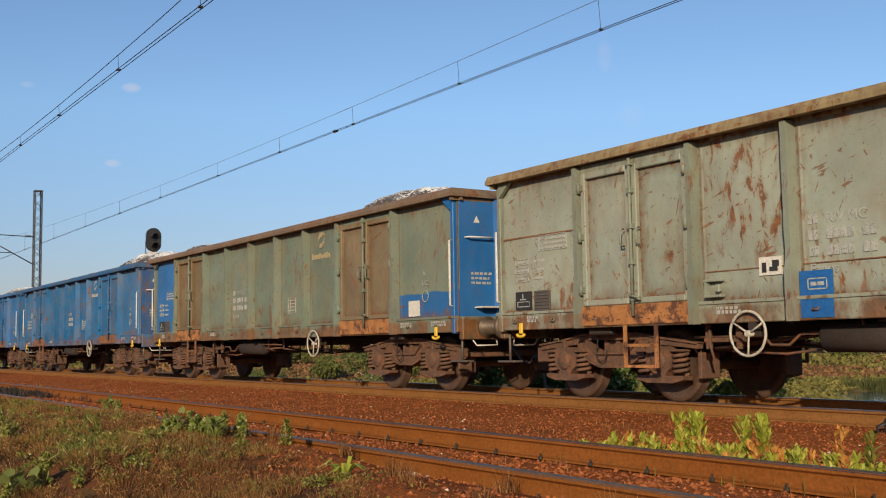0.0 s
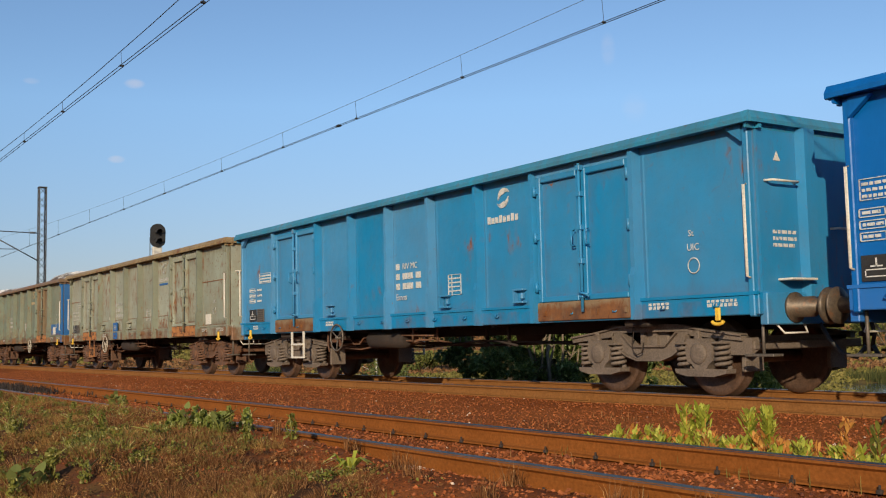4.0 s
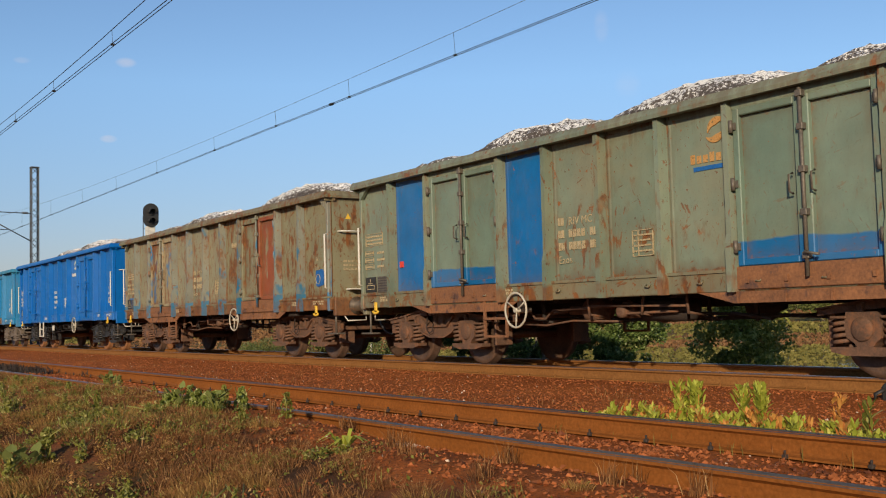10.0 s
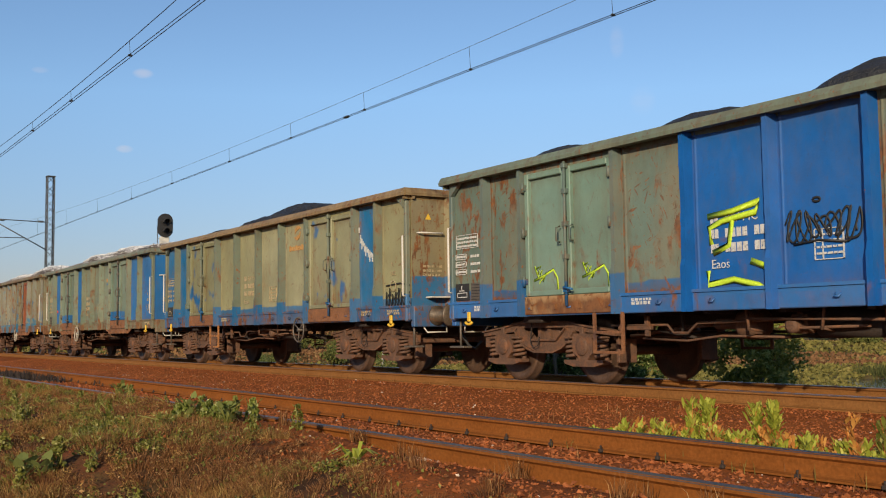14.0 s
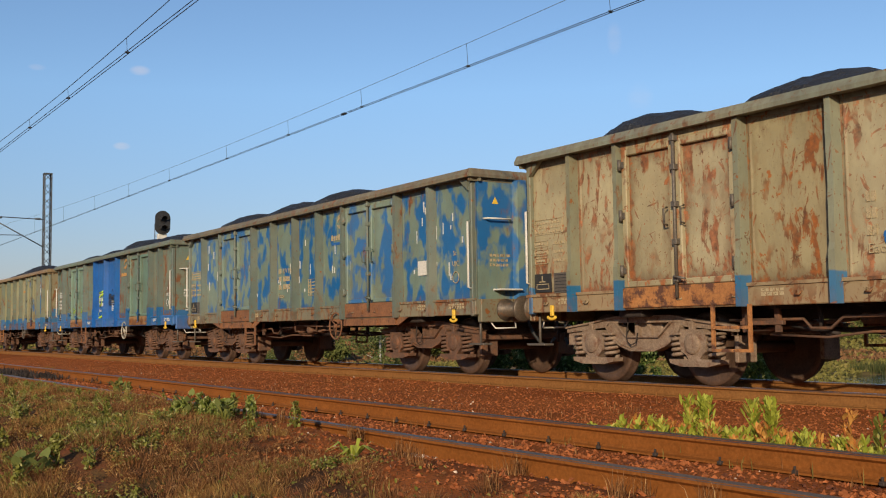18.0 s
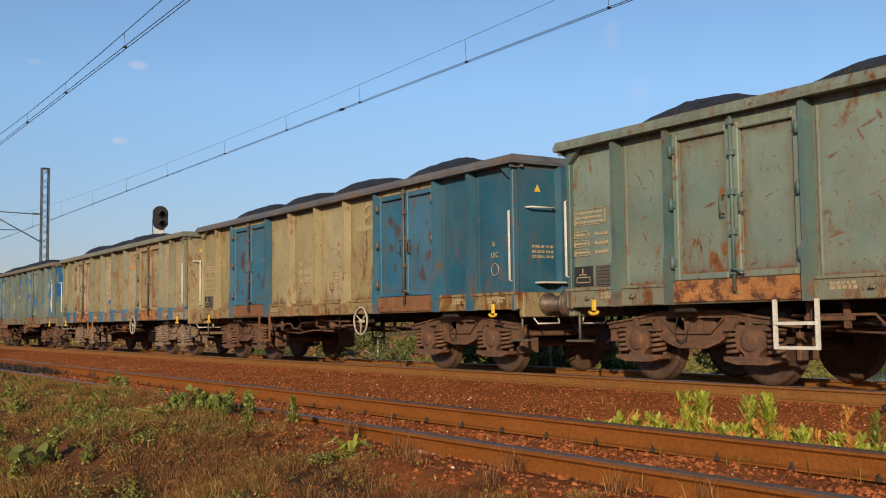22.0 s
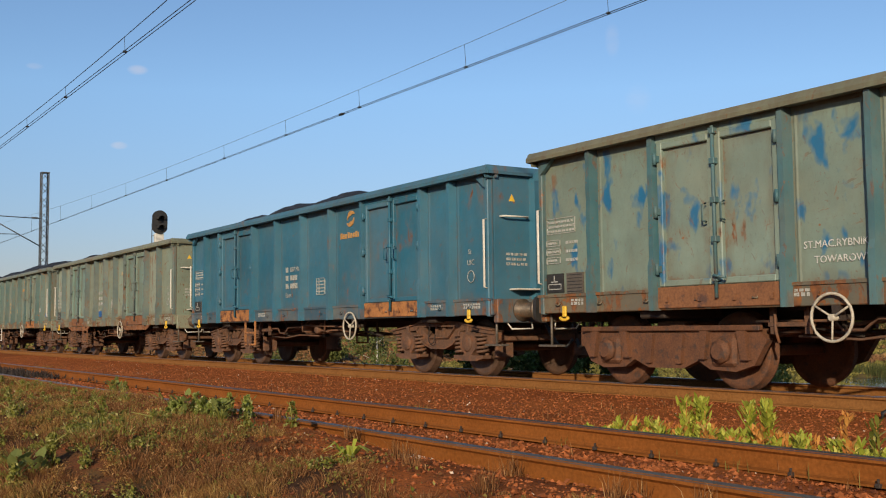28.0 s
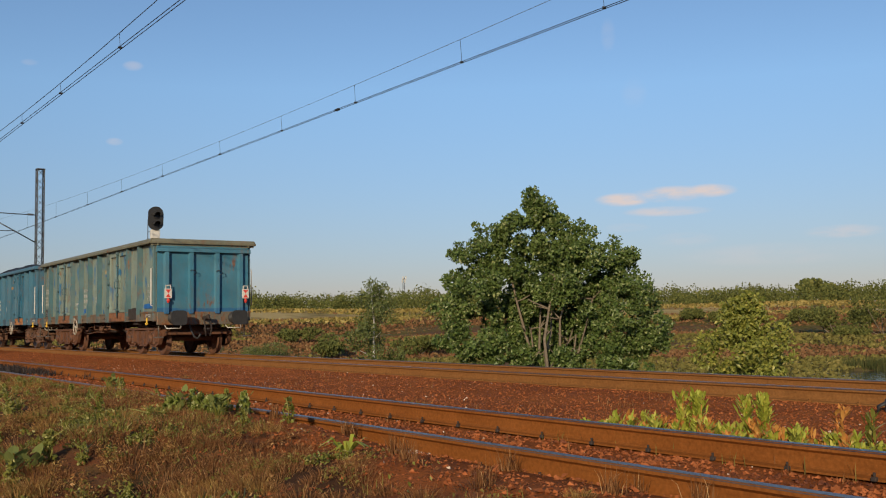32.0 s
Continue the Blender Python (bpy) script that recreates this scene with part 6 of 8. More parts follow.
l_body = paint("sand-coloured rusty paint", (0.42, 0.36, 0.215, 1), 12.0, 0.6, rust2=(0.34, 0.12, 0.045, 1))
make_wagon("short", 84.4, "sand-coloured open freight wagon with peeling rusty paint",
           coat_set(l_body, rim=paint("pale green chord", (0.25, 0.27, 0.2, 1), 12.2, 0.3), rib=paint("grey-green rusty ribs", (0.24, 0.25, 0.17, 1), 12.4, 0.35, alt=(0.02, 0.17, 0.36, 1), low=1.3), dsill=M_SILL, step=M_SILL, sole=paint("rusty brown sole", (0.34, 0.25, 0.14, 1), 12.6, 0.7, foot_rust=0.22), bar=M_STEEL, bogie=M_BOGIE_PALE), handwheel=2.15)

m_body = paint("ochre beige wagon paint", (0.40, 0.335, 0.18, 1), 13.0, 0.35)
m_blue = paint("rusty blue doors", (0.03, 0.15, 0.25, 1), 13.3, 0.12, alt=(0.10, 0.05, 0.03, 1), low=0.3, blot=0.2)
m_rib = paint("petrol blue ribs", (0.03, 0.15, 0.24, 1), 13.8, 0.15)
m_dark = paint("dark petrol blue paint", (0.022, 0.12, 0.19, 1), 13.5, 0.12)
make_wagon("middle", 98.43, "ochre freight wagon with blue doors and petrol blue end",
           coat_set(m_body, door=m_blue, end=m_dark, rim=paint("blue-brown chord", (0.10, 0.13, 0.16, 1), 13.6, 0.35), bar=M_STEEL, sole=paint("rusty ochre sole", (0.34, 0.27, 0.14, 1), 13.9, 0.75, foot_rust=0.22)),
           {**near("p6 p7 rib8 post1", m_dark), **near("rib1 rib2 rib6 rib7", m_rib)}, handwheel=1.85)

n_body = paint("sea green wagon paint", (0.21, 0.28, 0.235, 1), 14.0, 0.30)
make_wagon("short", 112.43, "sea green freight wagon with rusty sole and white brake wheel",
           coat_set(n_body, end=paint("rust-stained sea green end", (0.17, 0.205, 0.165, 1), 14.8, 0.55), rib=paint("blue-green ribs of the wagon", (0.085, 0.165, 0.16, 1), 14.2, 0.25), dsill=M_SILL, step=M_WHITE, sole=paint("rusty green sole", (0.23, 0.25, 0.18, 1), 14.5, 0.7, foot_rust=0.22)), handwheel=2.05)

o_body = paint("pale olive wagon paint", (0.26, 0.325, 0.26, 1), 15.0, 0.32)
make_wagon("narrow", 126.42, "pale olive open freight wagon with rust patches and a rusty sole",
           coat_set(o_body, rib=paint("slate blue ribs", (0.12, 0.175, 0.17, 1), 15.9, 0.3), rim=paint("dull green chord", (0.21, 0.24, 0.17, 1), 15.2, 0.25), sole=paint("red-rusty sole", (0.23, 0.25, 0.18, 1), 15.5, 0.75, foot_rust=0.22), door=paint("dull olive doors", (0.20, 0.305, 0.265, 1), 15.7, 0.25)), handwheel=1.8)

p_body = paint("faded petrol blue wagon paint", (0.04, 0.16, 0.24, 1), 16.0, 0.1, fade=0.2)
make_wagon("short", 140.65, "faded petrol blue open freight wagon with rusty door sills",
           coat_set(p_body, dsill=M_SILL, step=M_SILL, sole=paint("rusty petrol sole", (0.035, 0.10, 0.15, 1), 16.5, 0.45, foot_rust=0.22)), handwheel=2.08)

q_body = paint("pale sage wagon paint", (0.22, 0.295, 0.25, 1), 17.0, 0.16, alt=(0.02, 0.17, 0.36, 1), low=0.3, blot=0.16)
q_end = paint("blue-green end wall paint", (0.05, 0.20, 0.285, 1), 17.3, 0.08, alt=(0.03, 0.14, 0.30, 1), low=1.3)
make_wagon("last", 154.68, "pale sage open freight wagon closing the train, with red-brown bogies",
                     coat_set(q_body, rib=paint("blue-green ribs and posts", (0.06, 0.16, 0.185, 1), 17.2, 0.2), end=q_end, dsill=M_SILL_BROWN, sole=paint("dark rusty sole", (0.12, 0.12, 0.095, 1), 17.7, 0.75, foot_rust=0.25), bogie=M_BOGIE_RED, wheel=M_BOGIE_RED, buffer=M_BLACK,
                              rim=paint("olive chord", (0.18, 0.19, 0.13, 1), 17.4, 0.2)), handwheel=-1.6)

# loads
STONE = "grey crushed stone with pale chips and painted top glints, heaped above the wagon rim"
COAL = "black coal heaped in low humps above the wagon rim"
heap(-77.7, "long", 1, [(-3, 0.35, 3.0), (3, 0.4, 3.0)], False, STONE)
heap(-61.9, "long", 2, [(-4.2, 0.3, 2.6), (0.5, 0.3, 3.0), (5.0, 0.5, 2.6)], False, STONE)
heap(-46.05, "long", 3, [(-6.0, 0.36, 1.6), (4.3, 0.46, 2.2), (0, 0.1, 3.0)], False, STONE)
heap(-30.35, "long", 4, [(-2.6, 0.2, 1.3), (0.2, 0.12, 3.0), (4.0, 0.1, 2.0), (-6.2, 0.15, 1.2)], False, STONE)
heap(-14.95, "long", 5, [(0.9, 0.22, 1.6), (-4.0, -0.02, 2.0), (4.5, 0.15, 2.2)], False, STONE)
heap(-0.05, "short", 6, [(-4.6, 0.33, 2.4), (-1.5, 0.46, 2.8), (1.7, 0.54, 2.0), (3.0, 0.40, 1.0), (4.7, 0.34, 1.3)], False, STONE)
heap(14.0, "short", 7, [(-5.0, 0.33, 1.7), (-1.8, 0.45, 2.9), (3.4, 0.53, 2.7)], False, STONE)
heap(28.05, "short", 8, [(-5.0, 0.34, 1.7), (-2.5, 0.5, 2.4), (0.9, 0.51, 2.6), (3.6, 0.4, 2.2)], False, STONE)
heap(42.0, "short", 9, [(-4.9, 0.33, 1.1), (-1.8, 0.42, 1.5), (0.0, 0.53, 1.5), (3.0, 0.30, 1.6)], True, COAL)
heap(56.15, "short", 10, [(-4.5, 0.36, 1.4), (-1.8, 0.38, 1.5), (0.9, 0.50, 1.7), (3.7, 0.42, 1.6)], True, COAL)
for k, x in enumerate((70.2, 84.4, 98.43, 112.43)):
    heap(x, "short", 20 + k, [(-4.75, 0.46, 1.6), (-2.15, 0.46, 1.55), (0.3, 0.48, 1.55), (3.2, 0.46 if k > 1 else 0.18, 1.7)], True, COAL)
heap(126.42, "short", 30, [(-4.6, 0.35, 1.7), (-2.3, 0.32, 1.5), (0.0, 0.31, 1.5), (2.6, 0.2, 1.5)], True, COAL)
heap(140.65, "short", 31, [(-4.8, 0.35, 1.7), (-2.4, 0.42, 1.7), (-0.1, 0.42, 1.6), (2.4, 0.3, 1.6)], True, COAL)
heap(154.68, "last", 41, [(-2.5, -0.02, 2.2), (1.5, 0.0, 2.2)], True, "black coal lying just below the wagon rim")


# ---- markings on the wagons ----
def crescent(bm, x, z, r, a0, a1, thick, y0, y1):
    n = 9
    outer = [(x + r * math.cos(a), z + r * math.sin(a)) for a in (a0 + (a1 - a0) * k / n for k in range(n + 1))]
    inner = [(x + (r - thick * math.sin(math.pi * k / n)) * math.cos(a) * 0.98, z + (r - thick * math.sin(math.pi * k / n)) * math.sin(a) * 0.98) for k, a in ((k, a0 + (a1 - a0) * k / n) for k in range(n - 1, 0, -1))]
    prism(bm, outer + inner, "y", y0, y1)


FACE = -1.3665


def marking(wagon, name, rects, material, label="", face=FACE):
    """Stencilled bars, each (x0, z0, x1, z1), as one marking on the near side."""
    bm = bmesh.new()
    for x0, z0, x1, z1 in rects:
        box(bm, min(x0, x1), max(x0, x1), face, face + 0.022, min(z0, z1), max(z0, z1))
    return part(name, bm, material, wagon, label)


def words(wagon, text, x, z, size, material, face=FACE):
    ob = dressed("lettering", letters(text, size), material, wagon, "painted letters " + text)
    ob.location = (x, face, z)
    return ob


def outline(x0, z0, x1, z1, w=0.012):
    return [(x0, z0, x1, z0 + w), (x0, z1 - w, x1, z1), (x0, z0, x0 + w, z1), (x1 - w, z0, x1, z1)]


def dashes(x0, x1, z, h, rng, lo=0.03, hi=0.10):
    out, x = [], x0
    while x < x1 - lo:
        w = min(rng.uniform(lo, hi), x1 - x)
        out.append((x, z, x + w, z + h))
        x += w + 0.022
    return out


def emblem(wagon, x, z, material, under=None):
    bm = bmesh.new()
    crescent(bm, x + 0.02, z, 0.15, 0.5, 3.3, 0.09, FACE, FACE + 0.022)
    crescent(bm, x - 0.02, z, 0.15, 3.6, 6.4, 0.09, FACE, FACE + 0.022)
    part("emblem", bm, material, wagon, "round emblem of two crescents")
    marking(wagon, "owner_marking", [(x - 0.40 + 0.098 * k, z - 0.36, x - 0.34 + 0.098 * k, z - (0.27 if k % 3 else 0.25)) for k in range(8)], material, "owner's marking as plain bars")
    if under:
        marking(wagon, "underline", [(x - 0.36, z - 0.45, x + 0.30, z - 0.40)], under, "blue underline")


def blob(wagon, x0, z0, x1, z1, material, seed, name="paint_patch", label="brushed-over paint patch", face=FACE + 0.0012):
    rnd = random.Random(seed)
    cx, cz, a, b = (x0 + x1) / 2, (z0 + z1) / 2, abs(x1 - x0) / 2, abs(z1 - z0) / 2
    pts = []
    for k in range(22):
        t = 2 * math.pi * k / 22
        c, s = math.cos(t), math.sin(t)
        r = 1 / max(abs(c), abs(s)) ** 0.75 * rnd.uniform(0.86, 1.04)
        pts.append((cx + a * c * r, cz + b * s * r))
    bm = bmesh.new()
    prism(bm, pts, "y", face, face + 0.02)
    return part(name, bm, material, wagon, label)


def scrawl(wagon, lines, radius, material, label, face=FACE):
    bm = bmesh.new()
    for pts in lines:
        tube(bm, [(x, face - 0.001, z) for x, z in pts], radius, 4)
    for vert in bm.verts:
        vert.co.y = face - 0.002 + (vert.co.y - face) * 0.03
    return part("graffiti", bm, material, wagon, label)


def std_marks(wagon, seed, col, kind="short", emblem_col=None, under=None, number_x=-0.93, type_name="Eaos", end=True, plate=True):
    rng = np.random.default_rng(seed)
    H = PLANS[kind]["half"]
    nx = number_x
    for z in (1.96, 1.79, 1.62):
        marking(wagon, "number_marking", [(nx, z, nx + 0.045, z + 0.105), (nx + 0.065, z, nx + 0.11, z + 0.105)] + ([] if z > 1.9 else [(nx + 0.22 + 0.085 * k, z, nx + 0.28 + 0.085 * k, z + 0.105) for k in range(7) if k != 4]), col, "fleet number as plain bars")
    words(wagon, "RIV MC", nx + 0.22, 1.96, 0.15, col)
    words(wagon, type_name, nx, 1.44, 0.15, col)
    tx = 0.50 if kind != "long" else 1.10
    rows = outline(tx, 1.45, tx + 0.36, 1.78, 0.009)
    for k in range(1, 5):
        rows += dashes(tx + 0.03, tx + 0.34, 1.44 + k * 0.066, 0.022, rng, 0.025, 0.06)
    rows += [(tx + 0.10, 1.45, tx + 0.107, 1.78)]
    marking(wagon, "load_table", rows, col, "white load table")
    lx = -H + 0.16 if kind != "long" else -H + 0.95
    rows = outline(lx, 2.05, lx + 0.60, 2.27, 0.009)
    for k in range(3):
        rows += dashes(lx + 0.03, lx + 0.58, 2.075 + k * 0.062, 0.032, rng, 0.025, 0.07)
    marking(wagon, "load_table", rows, col, "white load table")
    lx = -H + 0.14 if kind != "long" else -H + 0.40
    for k, z in enumerate((1.88, 1.76, 1.64)):
        marking(wagon, "data_marking", outline(lx, z, lx + 0.30, z + 0.09, 0.01) + dashes(lx + 0.04, lx + 0.27, z + 0.03, 0.032, rng) + dashes(lx + 0.42, lx + 0.66, z + 0.02, 0.04, rng, 0.02, 0.06), col, "small boxed data marking")
    if plate:
        marking(wagon, "data_panel", [(lx, 1.24, lx + 0.36, 1.50)], M_BLACK, "dark data panel", FACE - 0.002)
        marking(wagon, "data_marking", outline(lx + 0.04, 1.28, lx + 0.32, 1.36, 0.012) + [(lx + 0.16, 1.38, lx + 0.18, 1.47), (lx + 0.10, 1.38, lx + 0.24, 1.395)], col, "", FACE - 0.004)
        marking(wagon, "document_box", [(lx + 0.44, 1.22, lx + 0.78, 1.50)], M_STEEL, "wire document holder", FACE - 0.012)
        marking(wagon, "document_grid", [(lx + 0.46, 1.24 + 0.045 * k, lx + 0.76, 1.25 + 0.045 * k) for k in range(6)], M_BLACK, "", FACE - 0.016)
    ux = H - 0.62 if kind != "long" else H - 1.0
    words(wagon, "UIC", ux - 0.07, 1.74, 0.12, col)
    words(wagon, "St", ux - 0.04, 1.91, 0.11, col)
    bm = bmesh.new()
    ring = [(ux + 0.03 + 0.09 * math.cos(a), FACE, 1.56 + 0.09 * math.sin(a)) for a in (2 * math.pi * k / 18 for k in range(19))]
    tube(bm, ring, 0.008, 4, False)
    part("ring_mark", bm, col, wagon, "ring mark")
    for x0, x1 in ((H - 1.7, H - 1.35), (H - 0.75, H - 0.3), (-H + 4.2, -H + 4.55), (-H + 0.7, -H + 0.95)):
        marking(wagon, "data_marking", dashes(x0, x1, 1.06, 0.04, rng, 0.03, 0.07) + dashes(x0, x1, 1.11, 0.03, rng, 0.03, 0.06), col, "small white sole marking", -1.408)
    if emblem_col:
        emblem(wagon, 1.93 if kind != "long" else 2.62, 2.83, emblem_col, under)
    if end:
        bm = bmesh.new()
        prism(bm, [(-1.06, 2.69), (-0.94, 2.69), (-1.0, 2.80)], "x", H, H + 0.004)
        part("warning_triangle", bm, M_YELLOW if kind == "short" else M_WHITE, wagon, "orange warning triangle")
        bm = bmesh.new()
        for k in range(3):
            for x0, z0, x1, z1 in dashes(-1.12, -0.72, 1.86 - k * 0.075, 0.04, rng):
                box(bm, H, H + 0.004, x0, x1, z0, z1)
        part("end_marking", bm, col, wagon, "small white end marking")


W = {name: ob for name, (ob, x, z) in zip("ABCDEFGHIJKLMNOPQ", [m for m in MOVERS if m[0].name.startswith("freight_wagon")])}
std_marks(W["A"], 1, M_MARK, "long", plate=False)
std_marks(W["B"], 2, M_MARK, "long", M_MARK, plate=False)
std_marks(W["C"], 3, M_MARK, "long", M_MARK_CREAM, number_x=-1.81, type_name="Eanos")
marking(W["C"], "paper_notice", [(5.83, 1.24, 6.15, 1.50)], M_WHITE, "white notice plate", FACE - 0.003)
std_marks(W["D"], 4, M_MARK, "long", M_MARK, M_BLUE_PLATE, number_x=-1.86, type_name="Eanos")
marking(W["D"], "paint_patch", [(-1.96, 0.98, -1.56, 1.47)], M_BLUE_PLATE, "blue painted panel patch", -1.418)
marking(W["D"], "data_marking", outline(-1.86, 1.27, -1.62, 1.39, 0.012) + [(-1.82, 1.31, -1.66, 1.35)], M_MARK, "", -1.422)
marking(W["D"], "brake_sign", [(-2.52, 1.46, -2.22, 1.66)], M_WHITE, "white sign plate", FACE - 0.004)
marking(W["D"], "brake_sign_mark", [(-2.48, 1.49, -2.42, 1.60), (-2.38, 1.50, -2.27, 1.55), (-2.34, 1.55, -2.25, 1.62)], M_BLACK, "", FACE - 0.008)
marking(W["D"], "paper_notice", [(5.76, 1.24, 6.08, 1.49)], M_WHITE, "white notice plate", FACE - 0.003)
marking(W["D"], "panel_seam", [(-7.28, 2.27, -5.55, 2.29)], M_SILL_BROWN, "rusty welded seam", FACE)
marking(W["D"], "panel_seam", [(5.55, 2.27, 7.25, 2.29)], M_SILL_BROWN, "rusty welded seam", FACE)
for a, b in ((-3.30, -2.14), (-1.94, -0.78), (-0.58, 0.58), (0.78, 1.94), (2.14, 3.30)):
    marking(W["D"], "panel_seam", [(a, 1.545, b, 1.556)], M_SILL_BROWN, "rusty welded seam", FACE)
std_marks(W["E"], 5, M_MARK_FRESH, "long", M_MARK_FRESH, number_x=-0.52, type_name="Eanos")
for name, spots in (("D", (-3.15, -0.42)), ("E", (-2.95, 1.05, 3.0))):
    for bx in spots:
        bm = bmesh.new()
        box(bm, bx - 0.13, bx + 0.13, -1.44, -1.36, 1.43, 1.46, 0.006)
        box(bm, bx - 0.13, bx + 0.13, -1.44, -1.36, 1.25, 1.28, 0.006)
        box(bm, bx - 0.12, bx - 0.09, -1.43, -1.36, 1.28, 1.43)
        box(bm, bx + 0.03, bx + 0.09, -1.42, -1.36, 1.31, 1.40, 0.01)
        part("pull_bracket", bm, e_body if name == "E" else d_body, W[name], "welded shunting bracket")
std_marks(W["F"], 6, M_MARK_FRESH, "short", M_MARK_FRESH)
words(W["F"], "Sp", 6.1, 1.10, 0.14, M_MARK, -1.409)
marking(W["F"], "mud_flap_sign", [(-1.55, 0.66, -1.32, 0.84)], M_WHITE, "white plate hung below the sole", -1.30)
std_marks(W["G"], 7, M_MARK_CREAM, "short", M_MARK_CREAM)
blob(W["G"], -0.30, 1.52, 0.0, 2.03, M_BLUE_PLATE, 1)
blob(W["G"], 5.75, 1.42, 6.12, 1.75, M_BLUE_PLATE, 2)
blob(W["G"], -6.2, 1.25, -5.75, 1.55, M_BLUE_PLATE, 3)
std_marks(W["H"], 8, M_MARK_CREAM, "short", M_MARK_ORANGE, M_BLUE_PLATE)
marking(W["H"], "tail_lamp_mark", [(-5.12, 1.62, -5.02, 1.72)], M_RED, "small red and white mark", FACE - 0.004)
std_marks(W["I"], 9, M_MARK_CREAM, "short", M_MARK_ORANGE)
glyph = random.Random(4)
lines = []
for k in range(8):
    gx, gz = 5.60 + 0.105 * k, 1.20 + 0.02 * math.sin(k * 1.7)
    up = 0.27 + 0.05 * math.sin(k * 2.1)
    lines.append([(gx, gz), (gx + 0.02, gz + up), (gx + 0.075, gz + up * glyph.uniform(0.75, 1.0)), (gx + 0.03, gz + up * 0.5), (gx + 0.09, gz + glyph.uniform(-0.05, 0.06))])
    if k % 2:
        lines.append([(gx - 0.02, gz + up * 0.55), (gx + 0.09, gz + up * 0.6)])
lines.append([(5.56, 1.16), (6.0, 1.20), (6.45, 1.14)])
lines.append([(5.60, 1.57), (6.1, 1.60), (6.42, 1.55)])
scrawl(W["I"], lines, 0.014, M_BLACK, "black sprayed scrawl")
# a swag of white paint drips across the blue panel
for k in range(15):
    dx, dz = 4.60 + 0.05 * k, 2.66 - 0.62 * (k / 14) ** 0.55
    marking(W["I"], "paint_drip", [(dx, dz - 0.06 - 0.05 * (k % 3), dx + 0.022, dz + 0.04)], M_MARK_FRESH, "white paint drip", FACE - 0.001)
std_marks(W["J"], 10, M_MARK_FRESH, "short", M_MARK_ORANGE)
scrawl(W["J"], [[(-0.97, 2.05), (-0.60, 2.08), (-0.20, 2.16), (-0.26, 2.04), (-0.75, 1.98), (-0.95, 1.92), (-0.92, 1.72)],
                [(-0.98, 1.42), (-0.98, 1.26), (-0.6, 1.30), (-0.25, 1.22), (0.02, 1.05)], [(-0.6, 1.98), (-0.66, 1.7), (-0.9, 1.62)], [(-0.35, 1.5), (-0.12, 1.42), (0.0, 1.2)]], 0.038, M_GRAFFITI, "acid green sprayed lines")
for gx in (-4.25, -3.2):
    scrawl(W["J"], [[(gx, 1.66), (gx + 0.08, 1.50), (gx + 0.16, 1.60), (gx + 0.10, 1.42), (gx + 0.26, 1.56), (gx + 0.18, 1.44)], [(gx - 0.02, 1.46), (gx + 0.2, 1.52), (gx + 0.42, 1.60), (gx + 0.50, 1.48), (gx + 0.52, 1.28)],
                    [(gx + 0.02, 1.62), (gx + 0.14, 1.66), (gx + 0.06, 1.54)]], 0.019, M_GRAFFITI, "acid green sprayed lines", -1.376)
lines = []
for start, phase in ((0.0, 0.0), (0.02, 1.9)):
    loop = []
    for k in range(150):
        u = k / 149
        loop.append((0.14 + start + 0.92 * u + 0.055 * math.sin(47 * u + phase), 1.85 - 0.07 * u + (0.13 + 0.04 * math.sin(9 * u)) * math.sin(39 * u + phase * 1.3) + 0.03 * math.sin(83 * u)))
    lines.append(loop)
lines.append([(0.24, 1.63), (0.56, 1.66), (0.9, 1.62)])
lines.append([(0.55 + 0.05 * math.cos(a), 2.09 + 0.022 * math.sin(a)) for a in (0.6 * q for q in range(12))])
scrawl(W["J"], lines, 0.013, M_BLACK, "black sprayed scrawl")
std_marks(W["K"], 11, M_MARK_CREAM, "short", M_MARK_CREAM, M_BLUE_PLATE)
for k in range(60):
    dx, dz = glyph.uniform(-6.2, 6.2), glyph.uniform(1.5, 2.75)
    marking(W["K"], "paint_drip", [(dx, dz, dx + 0.012, dz + glyph.uniform(0.06, 0.22))], M_MARK_FRESH, "white paint drip", FACE - 0.001)
marking(W["K"], "paper_notice", [(4.72, 1.64, 5.02, 1.88)], M_WHITE, "white notice plate", FACE - 0.003)
std_marks(W["L"], 12, M_MARK_CREAM, "short", M_MARK_ORANGE)
blob(W["L"], -0.75, 1.52, -0.55, 1.66, M_BLUE_PLATE, 5)
std_marks(W["M"], 13, M_MARK_CREAM, "short", M_MARK_CREAM)
std_marks(W["N"], 14, M_MARK_CREAM, "short", M_MARK_ORANGE)
marking(W["N"], "paper_notice", [(4.72, 1.46, 5.02, 1.72)], M_WHITE, "white notice plate", FACE - 0.003)
blob(W["N"], 5.68, 1.36, 5.93, 1.53, M_BLUE_PLATE, 6)
std_marks(W["O"], 15, M_MARK, "short", M_MARK_CREAM)
blob(W["O"], -0.95, 1.25, -0.6, 1.45, M_BLUE_PLATE, 7)
std_marks(W["P"], 16, M_MARK, "short", M_MARK_ORANGE)
std_marks(W["Q"], 17, M_MARK, "last", M_MARK_CREAM, M_BLUE_PLATE, end=False)
words(W["Q"], "ST.MAC.RYBNIK", -1.99, 1.56, 0.11, M_MARK_FRESH)
words(W["Q"], "TOWAROWY", -1.86, 1.40, 0.11, M_MARK_FRESH)
for k, (x0, z0, x1, z1) in enumerate(((5.4, 1.30, 6.2, 1.44), (-0.95, 1.28, -0.7, 1.42))):
    blob(W["Q"], x0, z0, x1, z1, M_BLUE_PLATE, 10 + k)
